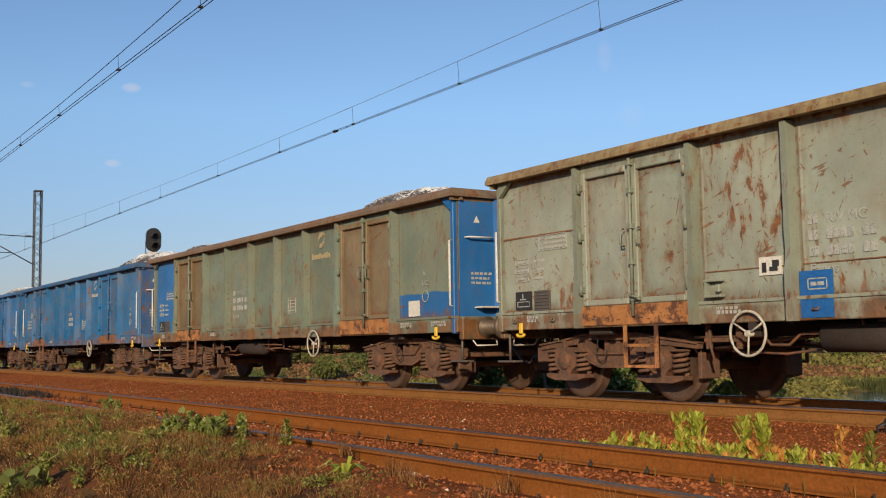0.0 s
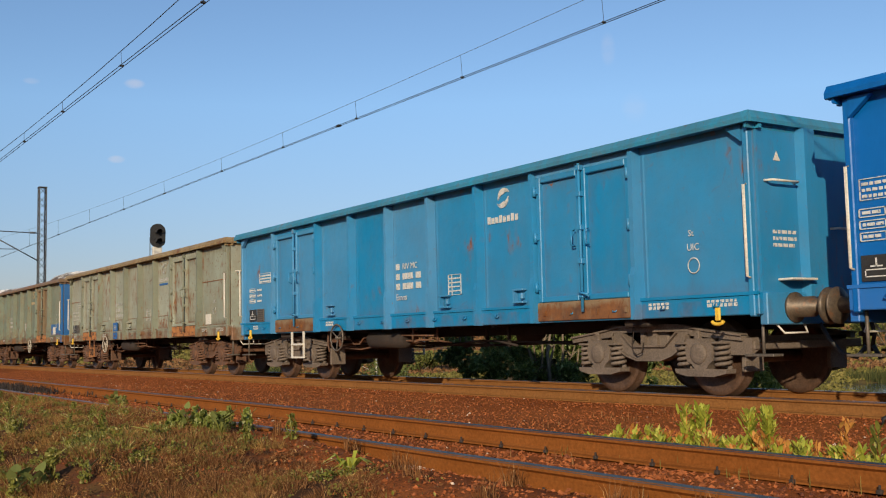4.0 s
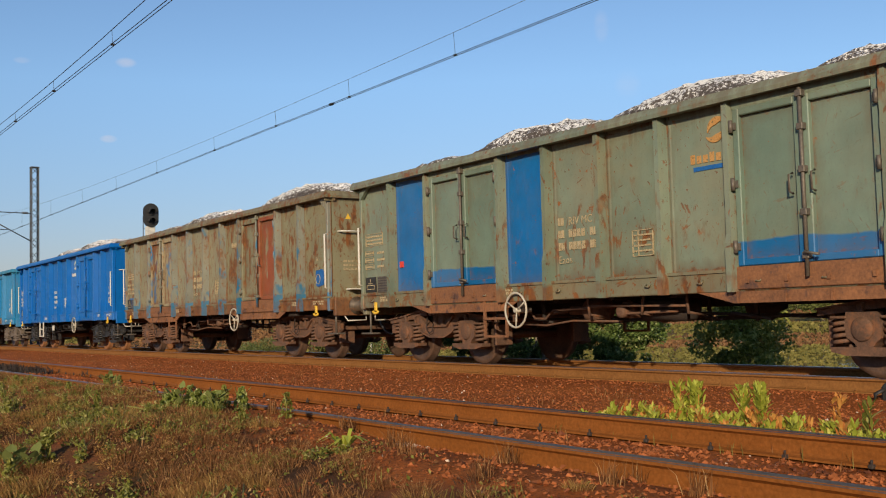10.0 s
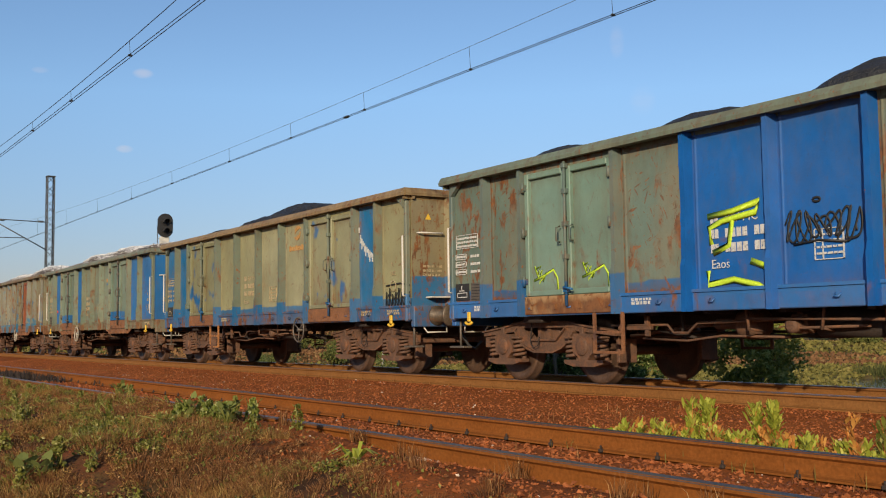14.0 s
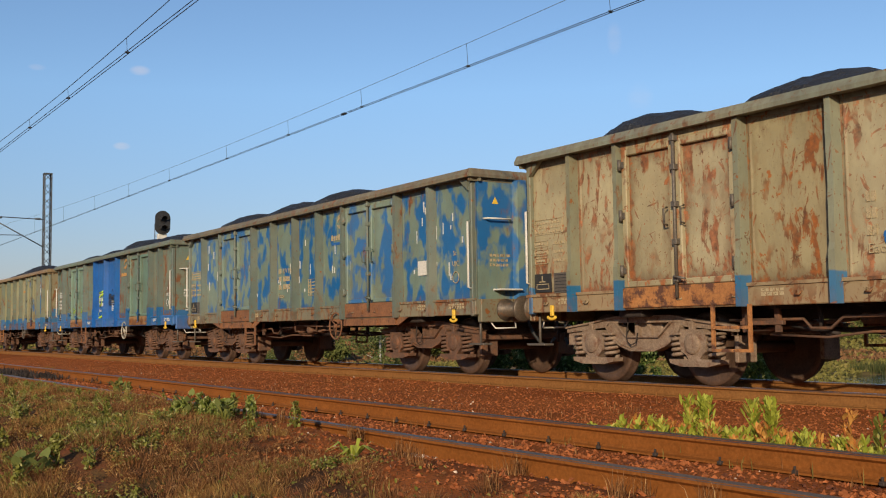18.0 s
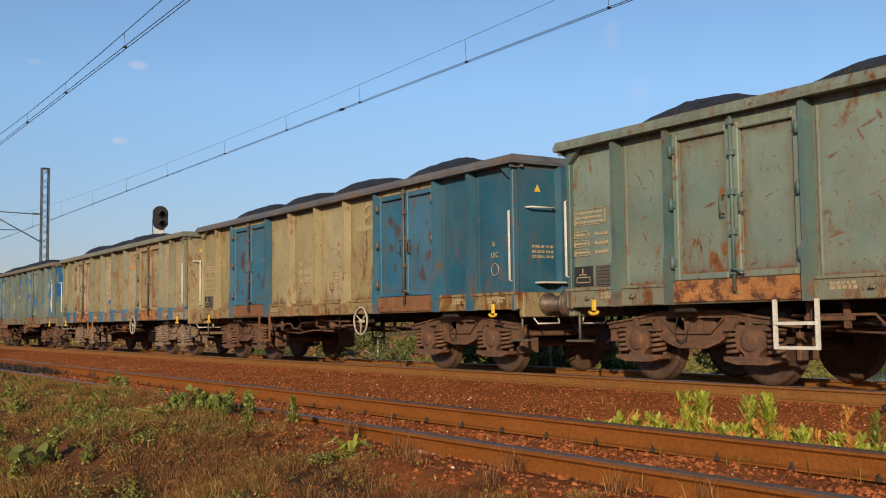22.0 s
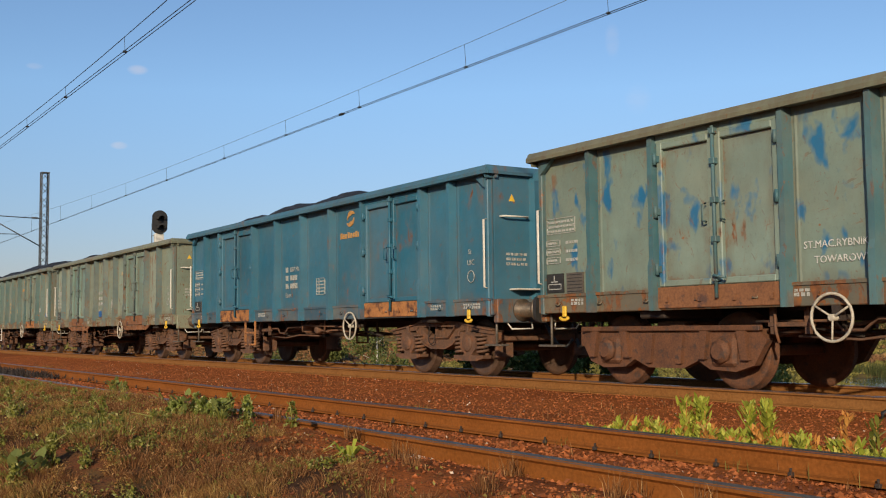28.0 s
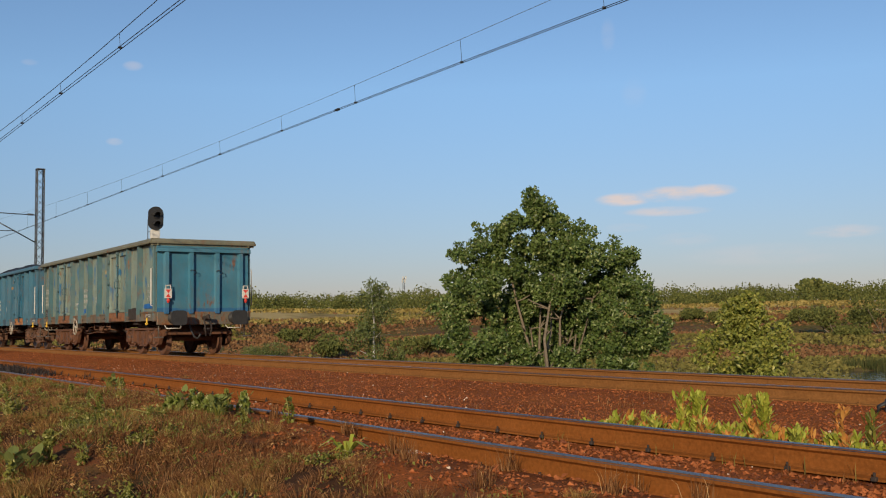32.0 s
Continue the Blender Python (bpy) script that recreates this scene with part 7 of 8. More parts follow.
blob(W["Q"], 4.1, 1.0, 5.3, 1.34, M_UNDER, 33, "soot_patch", "sooty black patch", -1.43)
for yy in (-1.06, 1.20):
    lamp = new("tail_board")
    lamp.parent = W["Q"]
    tagged(lamp, "white tail board with two red triangles")
    lamp.location, lamp.scale = (6.57, yy, 1.57), (0.78, 0.78, 0.78)
    bm = bmesh.new()
    box(bm, 0, 0.02, -0.13, 0.13, 0.0, 0.34, 0.006)
    part("board", bm, M_WHITE, lamp)
    bm = bmesh.new()
    prism(bm, [(-0.10, 0.03), (0.10, 0.03), (0.0, 0.165)], "x", 0.02, 0.024)
    prism(bm, [(-0.10, 0.31), (0.10, 0.31), (0.0, 0.175)], "x", 0.02, 0.024)
    part("reflector_mark", bm, M_RED, lamp)
    bm = bmesh.new()
    for a, b, c, d in ((-0.10, -0.07, 0.34, 0.46), (0.07, 0.10, 0.34, 0.46), (-0.10, 0.10, 0.44, 0.47)):
        box(bm, 0, 0.02, a, b, c, d)
    part("carrying_handle", bm, M_WHITE, lamp)
    bm = bmesh.new()
    turned(bm, [(0.05, -0.02), (0.055, 0.05), (0.03, 0.06)], (0.0, 0.0, -0.08), "x", 12)
    box(bm, -0.02, 0.02, -0.03, 0.03, -0.16, 0.0)
    part("lamp", bm, M_RED, lamp, "red tail lamp")


# ---- verge and ballast ----
def fan(rng, count, x0, x1, y0, y1, power=1.6):
    """Places scattered over a strip, thicker towards the camera."""
    x = x1 - (x1 - x0) * rng.random(count) ** power
    return x, y0 + (y1 - y0) * rng.random(count)


def blades(name, label, places, height, width, per, rng, material, lean=0.45, spread=0.06):
    """Tufts of bent grass blades, one mesh."""
    base = np.repeat(np.array([(x, y, level(x, y) - 0.01) for x, y in places]), per, axis=0)
    n = len(base)
    base[:, :2] += rng.normal(size=(n, 2)) * spread
    a = rng.uniform(0, 2 * math.pi, n)
    out = np.stack([np.cos(a), np.sin(a), np.zeros(n)], 1)
    side = np.stack([-np.sin(a), np.cos(a), np.zeros(n)], 1)
    h = (height * rng.uniform(0.35, 1.3, n))[:, None]
    w = (width * rng.uniform(0.6, 1.3, n))[:, None]
    th = (lean * rng.uniform(0.1, 1.3, n))[:, None]
    up = np.array([0, 0, 1.0])
    mid = base + (up * np.cos(th * 0.5) + out * np.sin(th * 0.5)) * h * 0.6
    tip = mid + (up * np.cos(th * 1.25) + out * np.sin(th * 1.25)) * h * 0.4
    pts = np.stack([base - side * w, base + side * w, mid + side * w * 0.7, mid - side * w * 0.7, tip], 1).reshape(-1, 3)
    k = np.arange(n) * 5
    faces = [q for i in k.tolist() for q in ((i, i + 1, i + 2, i + 3), (i + 3, i + 2, i + 4))]
    me = bpy.data.meshes.new(name)
    me.from_pydata(pts.tolist(), [], faces)
    me.materials.append(material)
    return tagged(new(name, me), label, "grass", kind="stuff")


def clump_noise(x, y, f=0.8, s=0.0):
    return noise.noise(Vector((x * f, y * f, s)))


def pick(rng, count, box4, test, power=1.6):
    x, y = fan(rng, count, *box4, power)
    bare = rng.random(count)   # the cover thins out on the stony ground near the camera
    return [(a, b) for a, b, c in zip(x.tolist(), y.tolist(), bare.tolist()) if test(a, b) and (box4 is not verge or c > 0.85 * smooth(-6.6, -4.8, a + 0.5 * (b + 7.4)))]


rng = np.random.default_rng(77)
verge = (-27, -1.0, -10.4, -6.75)
edge = lambda x: -7.15 + 0.6 * smooth(-9.0, -11.5, x)
ragged = lambda x, y, s: clump_noise(x, y, 0.8, s) + 0.6 * clump_noise(x, y, 2.6, s + 3)
def tufts(name, label, places, height, width, per, rng, material, flare=0.55, spread=0.05):
    """Fuzzy domed tufts: fine stems that fan out from each foot, one mesh."""
    size = rng.uniform(0.55, 1.35, len(places))
    foot = np.array([(x, y, level(x, y) - 0.012) for x, y in places])
    base, grow = np.repeat(foot, per, axis=0), np.repeat(size, per)
    n = len(base)
    a, r = rng.uniform(0, 2 * math.pi, n), np.sqrt(rng.random(n))
    out = np.stack([np.cos(a), np.sin(a), np.zeros(n)], 1)
    base = base + out * (r * spread * 2 * grow)[:, None]
    tilt = flare * (0.35 + 0.9 * r) * rng.uniform(0.5, 1.3, n)
    h = height * grow * (1.1 - 0.45 * r) * rng.uniform(0.55, 1.1, n)
    b = rng.uniform(0, 2 * math.pi, n)
    side = np.stack([-np.sin(b), np.cos(b), np.zeros(n)], 1) * (width * rng.uniform(0.6, 1.3, n))[:, None]
    up = np.array([0, 0, 1.0])
    along = lambda q: up * np.cos(q)[:, None] + out * np.sin(q)[:, None]
    mid = base + along(tilt * 0.7) * (h * 0.55)[:, None]
    tip = mid + along(tilt * 1.35) * (h * 0.45)[:, None]
    pts = np.stack([base - side, base + side, mid + side * 0.9, mid - side * 0.9, tip + side * 0.5, tip - side * 0.5], 1).reshape(-1, 3)
    faces = (np.array([(0, 1, 2, 3), (3, 2, 4, 5)])[None] + (np.arange(n) * 6)[:, None, None]).reshape(-1, 4)
    me = bpy.data.meshes.new(name)
    me.from_pydata(pts.tolist(), [], faces.tolist())
    me.materials.append(material)
    return tagged(new(name, me), label, "grass", kind="stuff")


def spaced(places, gap):
    """Leaves out what stands closer than gap to one kept before."""
    kept, cells = [], set()
    for x, y in places:
        c = (int(x / gap), int(y / gap))
        if c not in cells:
            cells.add(c)
            kept.append((x, y))
    return kept


sparse = lambda x: 0.12 * smooth(-6.5, -5.0, x)
tufts("dry_tussocks", "fuzzy red-brown tussocks on the verge", spaced(pick(rng, 3600, verge, lambda x, y: y < edge(x) and ragged(x, y, 0) > 0.0 + sparse(x)), 0.13), 0.095, 0.0014, 190, rng, M_DRY, 0.75, 0.06)
tufts("golden_tussocks", "soft golden-brown tussocks on the verge", spaced(pick(rng, 3400, verge, lambda x, y: y < edge(x) - 0.05 and ragged(x, y, 33) > 0.20 + sparse(x)), 0.14), 0.095, 0.0014, 190, rng, M_GOLD, 0.7, 0.055)
tufts("withered_tussocks", "dark withered tussocks on the verge", spaced(pick(rng, 3000, verge, lambda x, y: y < edge(x) and ragged(x, y, 47) > 0.05), 0.13), 0.065, 0.0022, 90, rng, M_WITHERED, 0.95, 0.06)
tufts("green_tufts", "fresh yellow-green tufts on the verge", spaced(pick(rng, 2600, verge, lambda x, y: y < edge(x) - 0.1 and ragged(x, y, 9) + 0.16 * (-8.2 - y) > 0.22), 0.12), 0.085, 0.0034, 60, rng, M_WEED, 0.9, 0.05)
blades("straw_grass", "pale yellow-green grass on the verge", pick(rng, 1900, verge, lambda x, y: y < edge(x) and ragged(x, y, 5) + 0.16 * (-8.1 - y) > 0.12), 0.10, 0.0028, 20, rng, M_STRAW, 1.3, 0.06)
blades("bank_grass", "thin yellow grass between the two tracks", pick(rng, 1500, (-34, -2.0, -4.95, -3.2), lambda x, y: clump_noise(x, y, 0.5, 2) + (-4.2 - y) * 0.6 > -0.05), 0.08, 0.0025, 8, rng, M_STRAW, 0.8)
blades("track_grass", "thin dry grass in the ballast", pick(rng, 600, (-30, -2.0, -6.9, -1.2), lambda x, y: clump_noise(x, y, 0.6, 12) > 0.12), 0.10, 0.003, 7, rng, M_DRY)
blades("dry_tufts", "wiry dry tufts beside the rail", [(-6.34, -6.87), (-4.24, -6.58), (-9.9, -6.68), (-5.2, -6.75), (-7.35, -6.7), (-4.1, -6.9), (-9.3, -6.7), (-8.3, -6.9), (-4.7, -7.3), (-3.6, -6.8), (-5.7, -7.15)], 0.16, 0.0026, 80, rng, M_DRY, 0.9, 0.03)


def leafy(name, label, category, places, height, leaf, per, material, rng, round_leaf=0.6, group=""):
    """Upright weeds: a thin stalk and broad leaves up its length."""
    for x, y in places:
        p = tagged(new(name), label, category, group)
        p.location = (x, y, level(x, y))
        h = height * rng.uniform(0.7, 1.25)
        bm = bmesh.new()
        for k in range(3):
            tube(bm, [(0, 0, -0.02), (rng.normal() * 0.03, rng.normal() * 0.03, h * 0.5), (rng.normal() * 0.06, rng.normal() * 0.06, h)], [0.006, 0.005, 0.003], 5)
        part("stalk", bm, material, p)
        z = rng.random(per) * h
        a = rng.uniform(0, 2 * math.pi, per)
        r = (0.25 + 0.75 * (1 - z / h)) * height * 0.42 * rng.random(per) ** 0.5
        pts = np.stack([np.cos(a) * r, np.sin(a) * r, z], 1)
        part("leaves", quads("leaves", pts, rng.uniform(0.6, 1.2, per) * leaf, rng, material, round_leaf), None, p)


def dock(x, y, h, count, material, label):
    """A clump of long upright leaves on a reddish stalk."""
    p = tagged(new("dock_plant"), label, "weed", "weeds beside the rail")
    p.location = (x, y, level(x, y))
    bm = bmesh.new()
    tube(bm, [(0, 0, -0.02), (0.01, 0, h * 0.5), (rng.normal() * 0.03, 0, h * 0.95)], [0.006, 0.005, 0.003], 5)
    part("stalk", bm, M_DOCK_RED, p)
    verts, faces = [], []
    for k in range(count):
        z0 = rng.random() * h * 0.9
        a, up = rng.uniform(0, 2 * math.pi), rng.uniform(0.9, 3.2)
        d = Vector((math.cos(a), math.sin(a), up)).normalized()
        side = d.cross(Vector((0, 0, 1))).normalized()
        l, w = rng.uniform(0.07, 0.135) * (h / 0.22) ** 0.5, rng.uniform(0.008, 0.016)
        o = Vector((rng.normal() * 0.02, rng.normal() * 0.02, z0))
        i = len(verts)
        droop = Vector((0, 0, -0.3 * l))
        for f, ww in ((0.0, 0.2), (0.35, 1.0), (0.7, 0.8)):
            c = o + d * l * f + droop * f * f
            verts += [c - side * w * ww, c + side * w * ww]
        verts.append(o + d * l + droop)
        faces += [(i, i + 1, i + 3, i + 2), (i + 2, i + 3, i + 5, i + 4), (i + 4, i + 5, i + 6)]
    me = bpy.data.meshes.new("leaves")
    me.from_pydata(verts, [], faces)
    me.materials.append(material)
    part("leaves", me, None, p)


row = [(-6.75 + 0.027 * k + rng.uniform(-0.07, 0.07), -4.72 + rng.uniform(-0.1, 0.36)) for k in range(150)]
for k, (x, y) in enumerate(row):
    red = k % 9 in (1, 4, 5) or (k > 120 and k % 2)
    dock(x, y, rng.uniform(0.09, 0.22), 48, M_DOCK_RED if red else M_DOCK, "withered orange dock beside the rail" if red else "bright green leafy dock beside the rail")
for x, y in ((-6.08, -4.34), (-6.0, -4.26), (-5.92, -4.3), (-5.42, -4.34), (-5.33, -4.26), (-5.26, -4.32)):
    dock(x, y, 0.40, 100, M_DOCK, "tall bright green leafy dock beside the rail")
dock(-4.62, -4.3, 0.38, 50, M_DOCK_RED, "tall withered orange dock beside the rail")
dock(-4.38, -4.3, 0.36, 50, M_WEED, "tall dull green dock beside the rail")
blades("dock_grass", "yellow-green grass round the docks", [(x + rng.normal() * 0.12, y + rng.normal() * 0.12) for x, y in row for k in range(5)], 0.12, 0.004, 10, rng, M_STRAW)
blades("dark_weeds", "dark withered weeds on the empty track", [(-26 + rng.normal() * 1.6, -5.3 + rng.normal() * 0.2) for k in range(60)], 0.16, 0.01, 30, rng, M_UNDER, 0.9, 0.12)
leafy("weed_plant", "low leafy green weed on the verge", "weed", [(-9.12 + 0.036 * k + rng.normal() * 0.07, -7.56 + 0.055 * k + rng.normal() * 0.06) for k in range(10)], 0.19, 0.024, 120, M_HERB, rng, 0.8, "weeds on the verge")
leafy("weed_plant", "pale leafy weed on the verge", "weed", [(-12.8, -7.0), (-12.6, -6.92), (-16.9, -7.2), (-18.5, -7.2), (-13.0, -7.4), (-7.6, -8.9), (-8.0, -8.8), (-7.3, -9.2), (-8.9, -9.0), (-10.4, -8.6), (-12.2, -8.3), (-9.6, -8.0), (-15.7, -7.9), (-8.0, -7.3), (-9.1, -7.0), (-7.9, -6.95)],
      0.17, 0.019, 110, M_WEED, rng, 0.75, "weeds on the verge")
spots = pick(rng, 330, verge, lambda x, y: y < edge(x) - 0.15 and clump_noise(x, y, 1.1, 20) > -0.02)
for k, (x, y) in enumerate(spots[:110]):
    leafy("weed_plant", "small green weed on the verge", "weed", [(x, y)], 0.11, 0.013, 70, M_WEED, rng, 0.6, "weeds on the verge")
def litter(name, label, count, lo, hi, material, seed, bias):
    spots = pick(rng, count, verge, lambda x, y: y < edge(x) + 0.12 and clump_noise(x, y, 1.3, seed) + 0.5 * clump_noise(x, y, 4.0, seed) > bias)
    pts = np.array([(x, y, level(x, y) + rng.uniform(0.0, 0.05)) for x, y in spots])
    tagged(new(name, quads(name, pts, rng.uniform(lo, hi, len(pts)), rng, material, 0.6)), label, "ground cover", kind="stuff")


litter("dead_leaves", "withered brown litter on the verge", 22000, 0.006, 0.018, M_DRY, 40, -0.15)
litter("ground_herbs", "small green herbs on the verge", 14000, 0.007, 0.02, M_WEED, 50, 0.10)
litter("straw_litter", "pale straw litter on the verge", 7000, 0.006, 0.018, M_STRAW, 60, 0.0)
def mounds(name, label, count, material, seed, bias, size, leaf, n, aspect=0.45):
    """Low domed cushions of small leaves and stems."""
    spots = pick(rng, count, verge, lambda x, y: y < edge(x) - 0.02 and ragged(x, y, seed) > bias)
    pts, sizes = [], []
    for x, y in spots:
        r, h = size * rng.uniform(0.5, 1.4), size * rng.uniform(0.6, 1.5)
        d = rng.normal(size=(n, 3))
        d /= np.linalg.norm(d, axis=1, keepdims=True)
        d[:, 2] = np.abs(d[:, 2])
        q = d * rng.uniform(0.35, 1.0, (n, 1)) * np.array([r, r, h])
        pts.append(q + np.array([x, y, level(x, y)]))
        sizes.append(rng.uniform(0.5, 1.2, n) * leaf)
    tagged(new(name, quads(name, np.concatenate(pts), np.concatenate(sizes), rng, material, aspect)), label, "ground cover", kind="stuff")


mounds("brown_cushions", "withered rust-brown cushions of herbs", 1700, M_DRY, 71, 0.08, 0.07, 0.013, 80, 0.3)
mounds("golden_cushions", "golden dry cushions of herbs", 800, M_GOLD, 81, 0.08, 0.08, 0.014, 70, 0.3)
mounds("green_cushions", "olive green cushions of herbs", 1300, M_WEED, 91, 0.12, 0.075, 0.016, 60, 0.6)
mounds("straw_cushions", "yellow-green cushions of flowering herbs", 900, M_STRAW, 97, 0.08, 0.09, 0.015, 60, 0.5)
def broadleaf(x, y, h, count, leaf, label):
    """A weed with large heart-shaped leaves on leaning stalks."""
    p = tagged(new("burdock_plant"), label, "weed", "weeds on the verge")
    p.location = (x, y, level(x, y))
    for k in range(count):
        a = 2.4 * k + rng.uniform(-0.3, 0.3)
        up = h * (0.35 + 0.65 * (k + 1) / count) * rng.uniform(0.85, 1.1)
        out = h * rng.uniform(0.25, 0.55)
        d, side = Vector((math.cos(a), math.sin(a), 0)), Vector((-math.sin(a), math.cos(a), 0))
        tip = d * out + Vector((0, 0, up))
        bm = bmesh.new()
        tube(bm, [(0, 0, -0.02), tuple(d * out * 0.4 + Vector((0, 0, up * 0.6))), tuple(tip)], [0.005, 0.004, 0.003], 5)
        part("stalk", bm, M_WEED, p)
        l = leaf * rng.uniform(0.7, 1.2)
        run = (d * 0.6 + Vector((0, 0, rng.uniform(0.3, 1.0)))).normalized()
        rim = [(-0.12, 0.0), (-0.2, 0.22), (0.1, 0.42), (0.5, 0.34), (0.85, 0.13), (1.05, 0.0)]
        verts = [tuple(tip + run * l * f) for f in (0.0, 0.5, 1.0)]
        bm = bmesh.new()
        spine = [bm.verts.new(v) for v in verts]
        for s in (-1, 1):
            edge_verts = [bm.verts.new(tip + run * l * f + side * s * l * w + Vector((0, 0, 0.12 * l * w))) for f, w in rim[1:5]]
            bm.faces.new([spine[0], edge_verts[0], edge_verts[1], spine[1]])
            bm.faces.new([spine[1], edge_verts[1], edge_verts[2]])
            bm.faces.new([spine[1], edge_verts[2], edge_verts[3], spine[2]])
        part("leaf", bm, M_BROAD, p)


broadleaf(-7.65, -9.12, 0.15, 12, 0.085, "broad-leaved grey-green burdock on the verge")
broadleaf(-7.5, -9.02, 0.12, 10, 0.075, "broad-leaved grey-green burdock on the verge")
broadleaf(-12.8, -6.98, 0.19, 14, 0.07, "tall broad-leaved weed beside the rail")
broadleaf(-8.55, -7.30, 0.2, 12, 0.06, "round-leaved green weed on the verge")
broadleaf(-9.05, -7.45, 0.22, 12, 0.06, "round-leaved green weed on the verge")
# a rosette of long strap leaves
r = tagged(new("rosette_plant"), "pale green rosette of long strap leaves", "weed")
r.location = (-6.25, -7.30, level(-6.25, -7.30))
for k in range(16):
    a = 2 * math.pi * k / 16 + rng.uniform(-0.2, 0.2)
    bm = bmesh.new()
    l = rng.uniform(0.14, 0.26)
    c, s = math.cos(a), math.sin(a)
    pts = [(0, 0, 0.01), (c * l * 0.5, s * l * 0.5, l * 0.55), (c * l, s * l, l * 0.35)]
    lo = [bm.verts.new(Vector(p) + Vector((-s, c, 0)) * w) for p, w in zip(pts, (0.008, 0.014, 0.001))]
    hi = [bm.verts.new(Vector(p) - Vector((-s, c, 0)) * w) for p, w in zip(pts, (0.008, 0.014, 0.001))]
    for q in range(2):
        bm.faces.new((lo[q], lo[q + 1], hi[q + 1], hi[q]))
    part("leaf", bm, M_DOCK, r)

OCTA = np.array([(1, 0, 0), (-1, 0, 0), (0, 1, 0), (0, -1, 0), (0, 0, 1), (0, 0, -1)], float)
OCTF = np.array([(0, 2, 4), (2, 1, 4), (1, 3, 4), (3, 0, 4), (2, 0, 5), (1, 2, 5), (3, 1, 5), (0, 3, 5)])


def stones(name, label, places, lo, hi, rng, material, sink=0.25):
    n = len(places)
    size = rng.uniform(lo, hi, n) * rng.uniform(0.6, 1.0, n)
    v = OCTA[None] * size[:, None, None] * rng.uniform(0.55, 1.1, (n, 6, 1)) + rng.normal(size=(n, 6, 3)) * size[:, None, None] * 0.28
    a = rng.uniform(0, 6.3, n)
    c, s = np.cos(a)[:, None], np.sin(a)[:, None]
    v = np.stack([v[..., 0] * c - v[..., 1] * s, v[..., 0] * s + v[..., 1] * c, v[..., 2] * 0.7], 2)
    base = np.array([(x, y, level(x, y)) for x, y in places])
    base[:, 2] += size * sink
    pts = (v + base[:, None]).reshape(-1, 3)
    faces = (OCTF[None] + (np.arange(n) * 6)[:, None, None]).reshape(-1, 3)
    me = bpy.data.meshes.new(name)
    me.from_pydata(pts.tolist(), [], faces.tolist())
    me.materials.append(material)
    return tagged(new(name, me), label, "ballast", kind="stuff")


def clear_of_rails(x, y):
    return all(abs(y - c) > 0.085 for c in (-0.754, 0.754, -5.033, -6.541))


stones("ballast", "red-brown crushed ballast stones", pick(rng, 46000, (-46, -1.5, -5.0, -0.85), clear_of_rails, 1.9), 0.007, 0.022, rng, M_STONE)
stones("ballast", "red-brown ballast between the near rails", pick(rng, 14000, (-40, -1.5, -6.5, -5.05), clear_of_rails, 2.0), 0.010, 0.032, rng, M_STONE)
stones("ballast", "red-brown ballast under the train", pick(rng, 5000, (-40, -2, -0.7, 1.6), clear_of_rails, 1.6), 0.016, 0.036, rng, M_STONE)
stones("verge_stones", "red stones strewn on the verge", pick(rng, 9000, (-18, -1.0, -8.8, -6.62), lambda x, y: clear_of_rails(x, y) and clump_noise(x, y, 0.8, 31) + (y + 7.4) * 0.5 > -0.15, 1.7), 0.008, 0.027, rng, M_STONE)
stones("pale_chips", "pale stone chips among the ballast", pick(rng, 520, (-36, -1.5, -7.6, -0.9), clear_of_rails, 1.7), 0.008, 0.022, rng, M_PALE_STONE)
# the verge and the bed go on behind the camera
yard = [(-1.5, 9.0, -15.0, -6.75), (-27.0, -1.5, -15.0, -10.2)]
for area in yard:
    blades("dry_grass", "dry red-brown grass on the verge", pick(rng, 2600, area, lambda x, y: ragged(x, y, 0) > -0.2, 1.0), 0.09, 0.0035, 12, rng, M_DRY, 1.0, 0.09)
    blades("straw_grass", "pale yellow-green grass on the verge", pick(rng, 1100, area, lambda x, y: ragged(x, y, 5) > 0.05, 1.0), 0.11, 0.0035, 16, rng, M_STRAW, 1.0, 0.07)
    blades("green_grass", "fresh green grass among the weeds", pick(rng, 900, area, lambda x, y: ragged(x, y, 9) > 0.1, 1.0), 0.08, 0.004, 14, rng, M_WEED, 1.2, 0.06)
stones("ballast", "red-brown crushed ballast stones", pick(rng, 7000, (-1.5, 12.0, -6.5, 1.6), clear_of_rails, 1.0), 0.010, 0.026, rng, M_STONE)
# the scrap of pale rubble by the near rail
stones("pale_chips", "scrap of pale rubble beside the rail", [(-6.35 + rng.normal() * 0.07, -6.72 + rng.normal() * 0.04) for k in range(60)], 0.008, 0.018, rng, M_PALE_STONE)
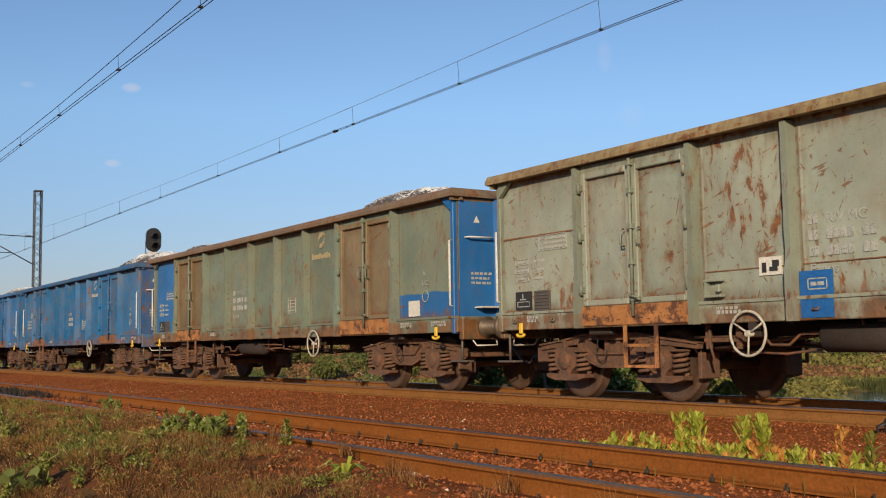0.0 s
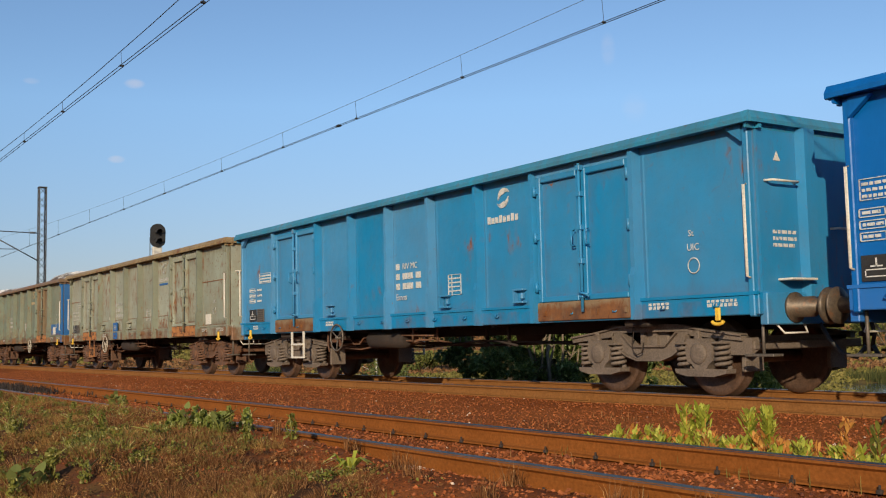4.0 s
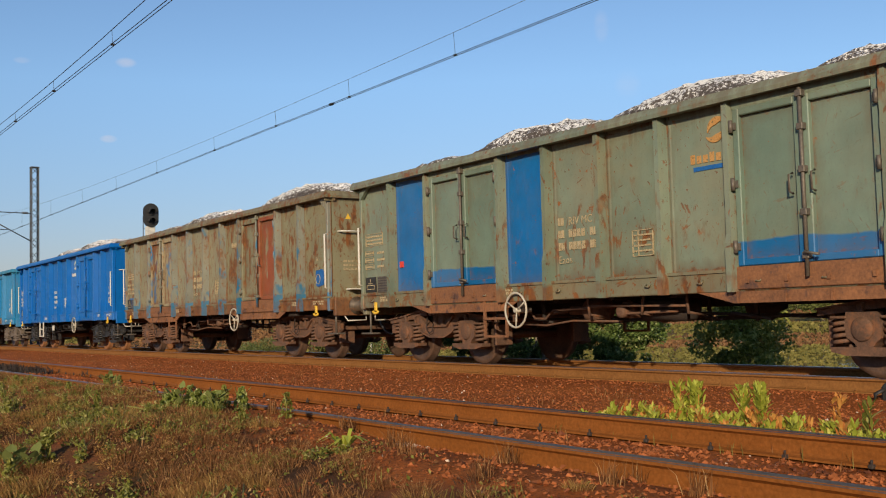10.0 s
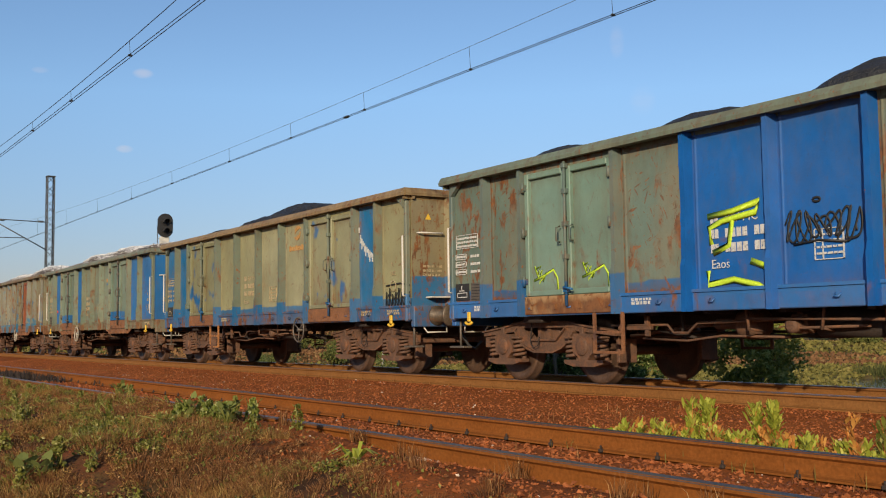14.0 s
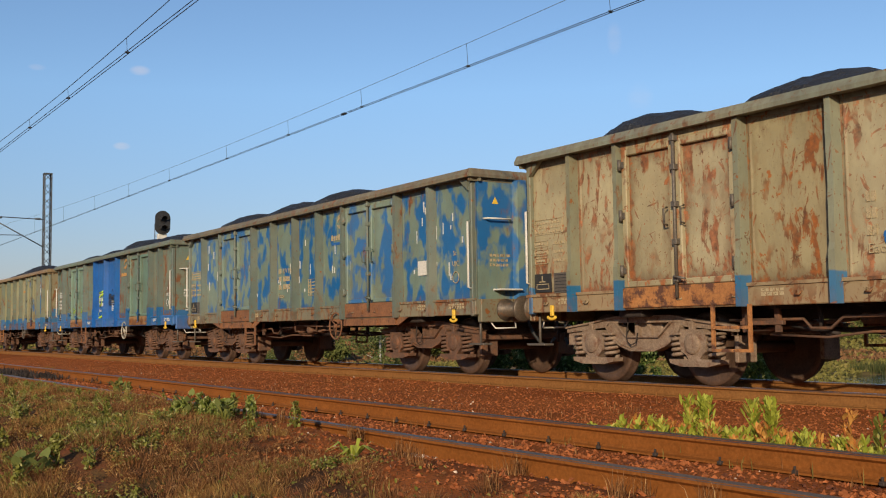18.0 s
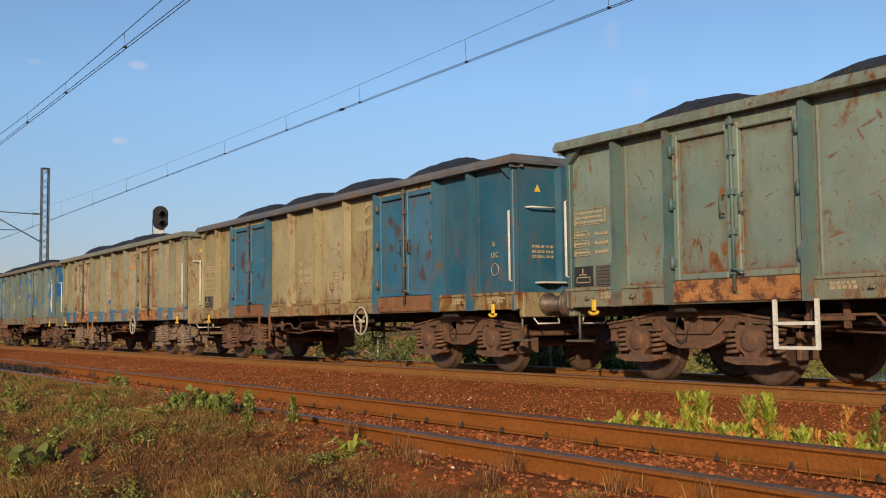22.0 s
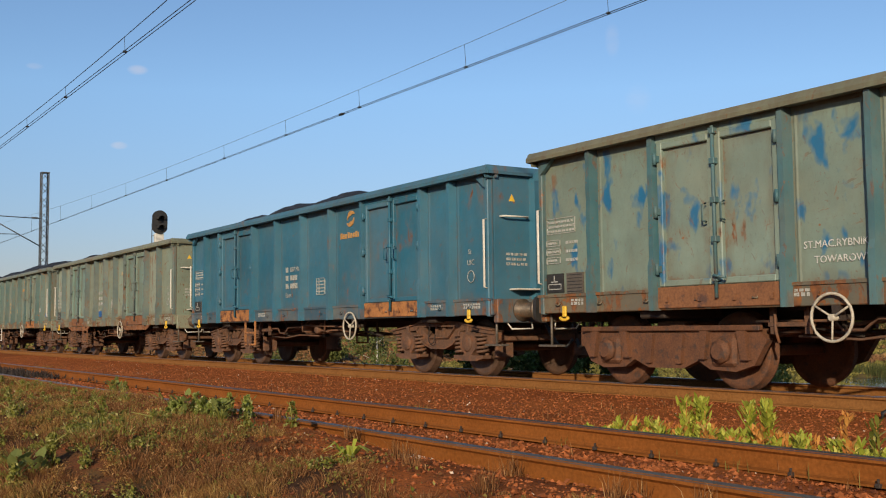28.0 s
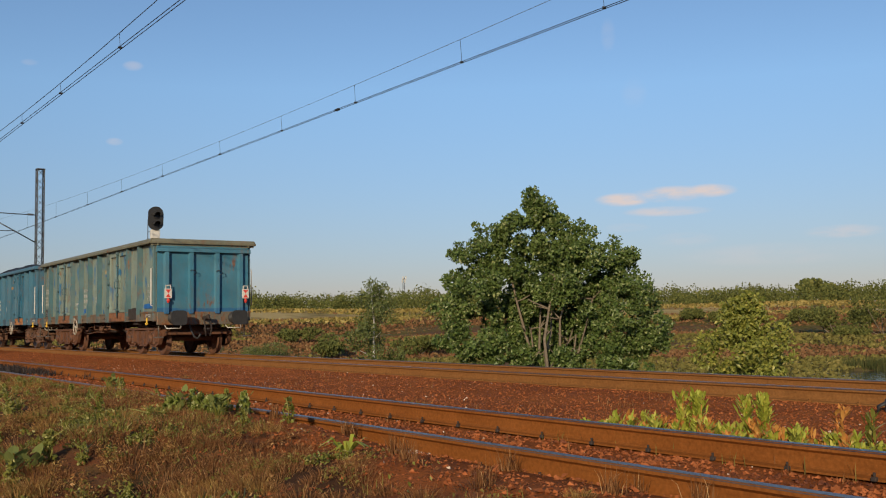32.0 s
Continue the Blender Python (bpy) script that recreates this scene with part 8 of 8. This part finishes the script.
# reeds on the lake shore
def shore():
    rng = np.random.default_rng(3)
    out = []
    while len(out) < 2600:
        a, r = radians(rng.uniform(10, 44)), rng.uniform(70, 120)
        x, y = -math.sin(a) * r, EYE.y + math.cos(a) * r
        if 0.95 < math.hypot((x + 22.5) / 27, (y - 66) / 23) < 1.12 and y > 62:
            out.append((x, y))
    return out


blades("reeds", "olive reeds on the lake shore", shore(), 0.62, 0.03, 7, rng, M_REED, 0.3, 0.5)


# ---- the far radio mast ----
def radio_mast():
    a, r = radians(58.7), 520.0
    x, y = -math.sin(a) * r, EYE.y + math.cos(a) * r
    m = tagged(new("radio_mast"), "thin grey radio mast far behind the woods", "radio mast")
    m.location = (x, y, 3)
    bm = bmesh.new()
    for k in range(3):
        b = 2 * math.pi * k / 3
        tube(bm, [(1.0 * math.cos(b), 1.0 * math.sin(b), 0), (0.5 * math.cos(b), 0.5 * math.sin(b), 21)], 0.12, 5)
    for k in range(14):
        z = 1.5 * k
        for q in range(3):
            b, c = 2 * math.pi * q / 3, 2 * math.pi * (q + 1) / 3
            w0, w1 = 1.0 - 0.5 * z / 21, 1.0 - 0.5 * (z + 1.5) / 21
            tube(bm, [(w0 * math.cos(b), w0 * math.sin(b), z), (w1 * math.cos(c), w1 * math.sin(c), z + 1.5)], 0.06, 4)
    part("tower", bm, M_LATTICE, m)
    for k, z in enumerate((18.5, 20.0)):
        bm = bmesh.new()
        for b in (0, 2.1, 4.2):
            box(bm, 0.9 * math.cos(b + k) - 0.2, 0.9 * math.cos(b + k) + 0.2, 0.9 * math.sin(b + k) - 0.2, 0.9 * math.sin(b + k) + 0.2, z, z + 1.6)
        part("antenna", bm, M_WHITE, m)


radio_mast()



# ---- what moves ----
def motions():
    beat = [k * 0.5 for k in range(65)]
    for ob, x, z in MOVERS:
        walk(ob, [(t, pose(x + travel(t), 0, z)) for t in beat])
    fine = [k / 15 for k in range(481)]
    turn = [math.degrees((travel(t) - travel(0)) / RADIUS) for t in fine]
    for axle, x in SPINNERS:
        start = (x * 97) % 90
        walk(axle, [(t, pose(x, 0, RADIUS, 0, start + a, 0)) for t, a in zip(fine, turn)])


motions()
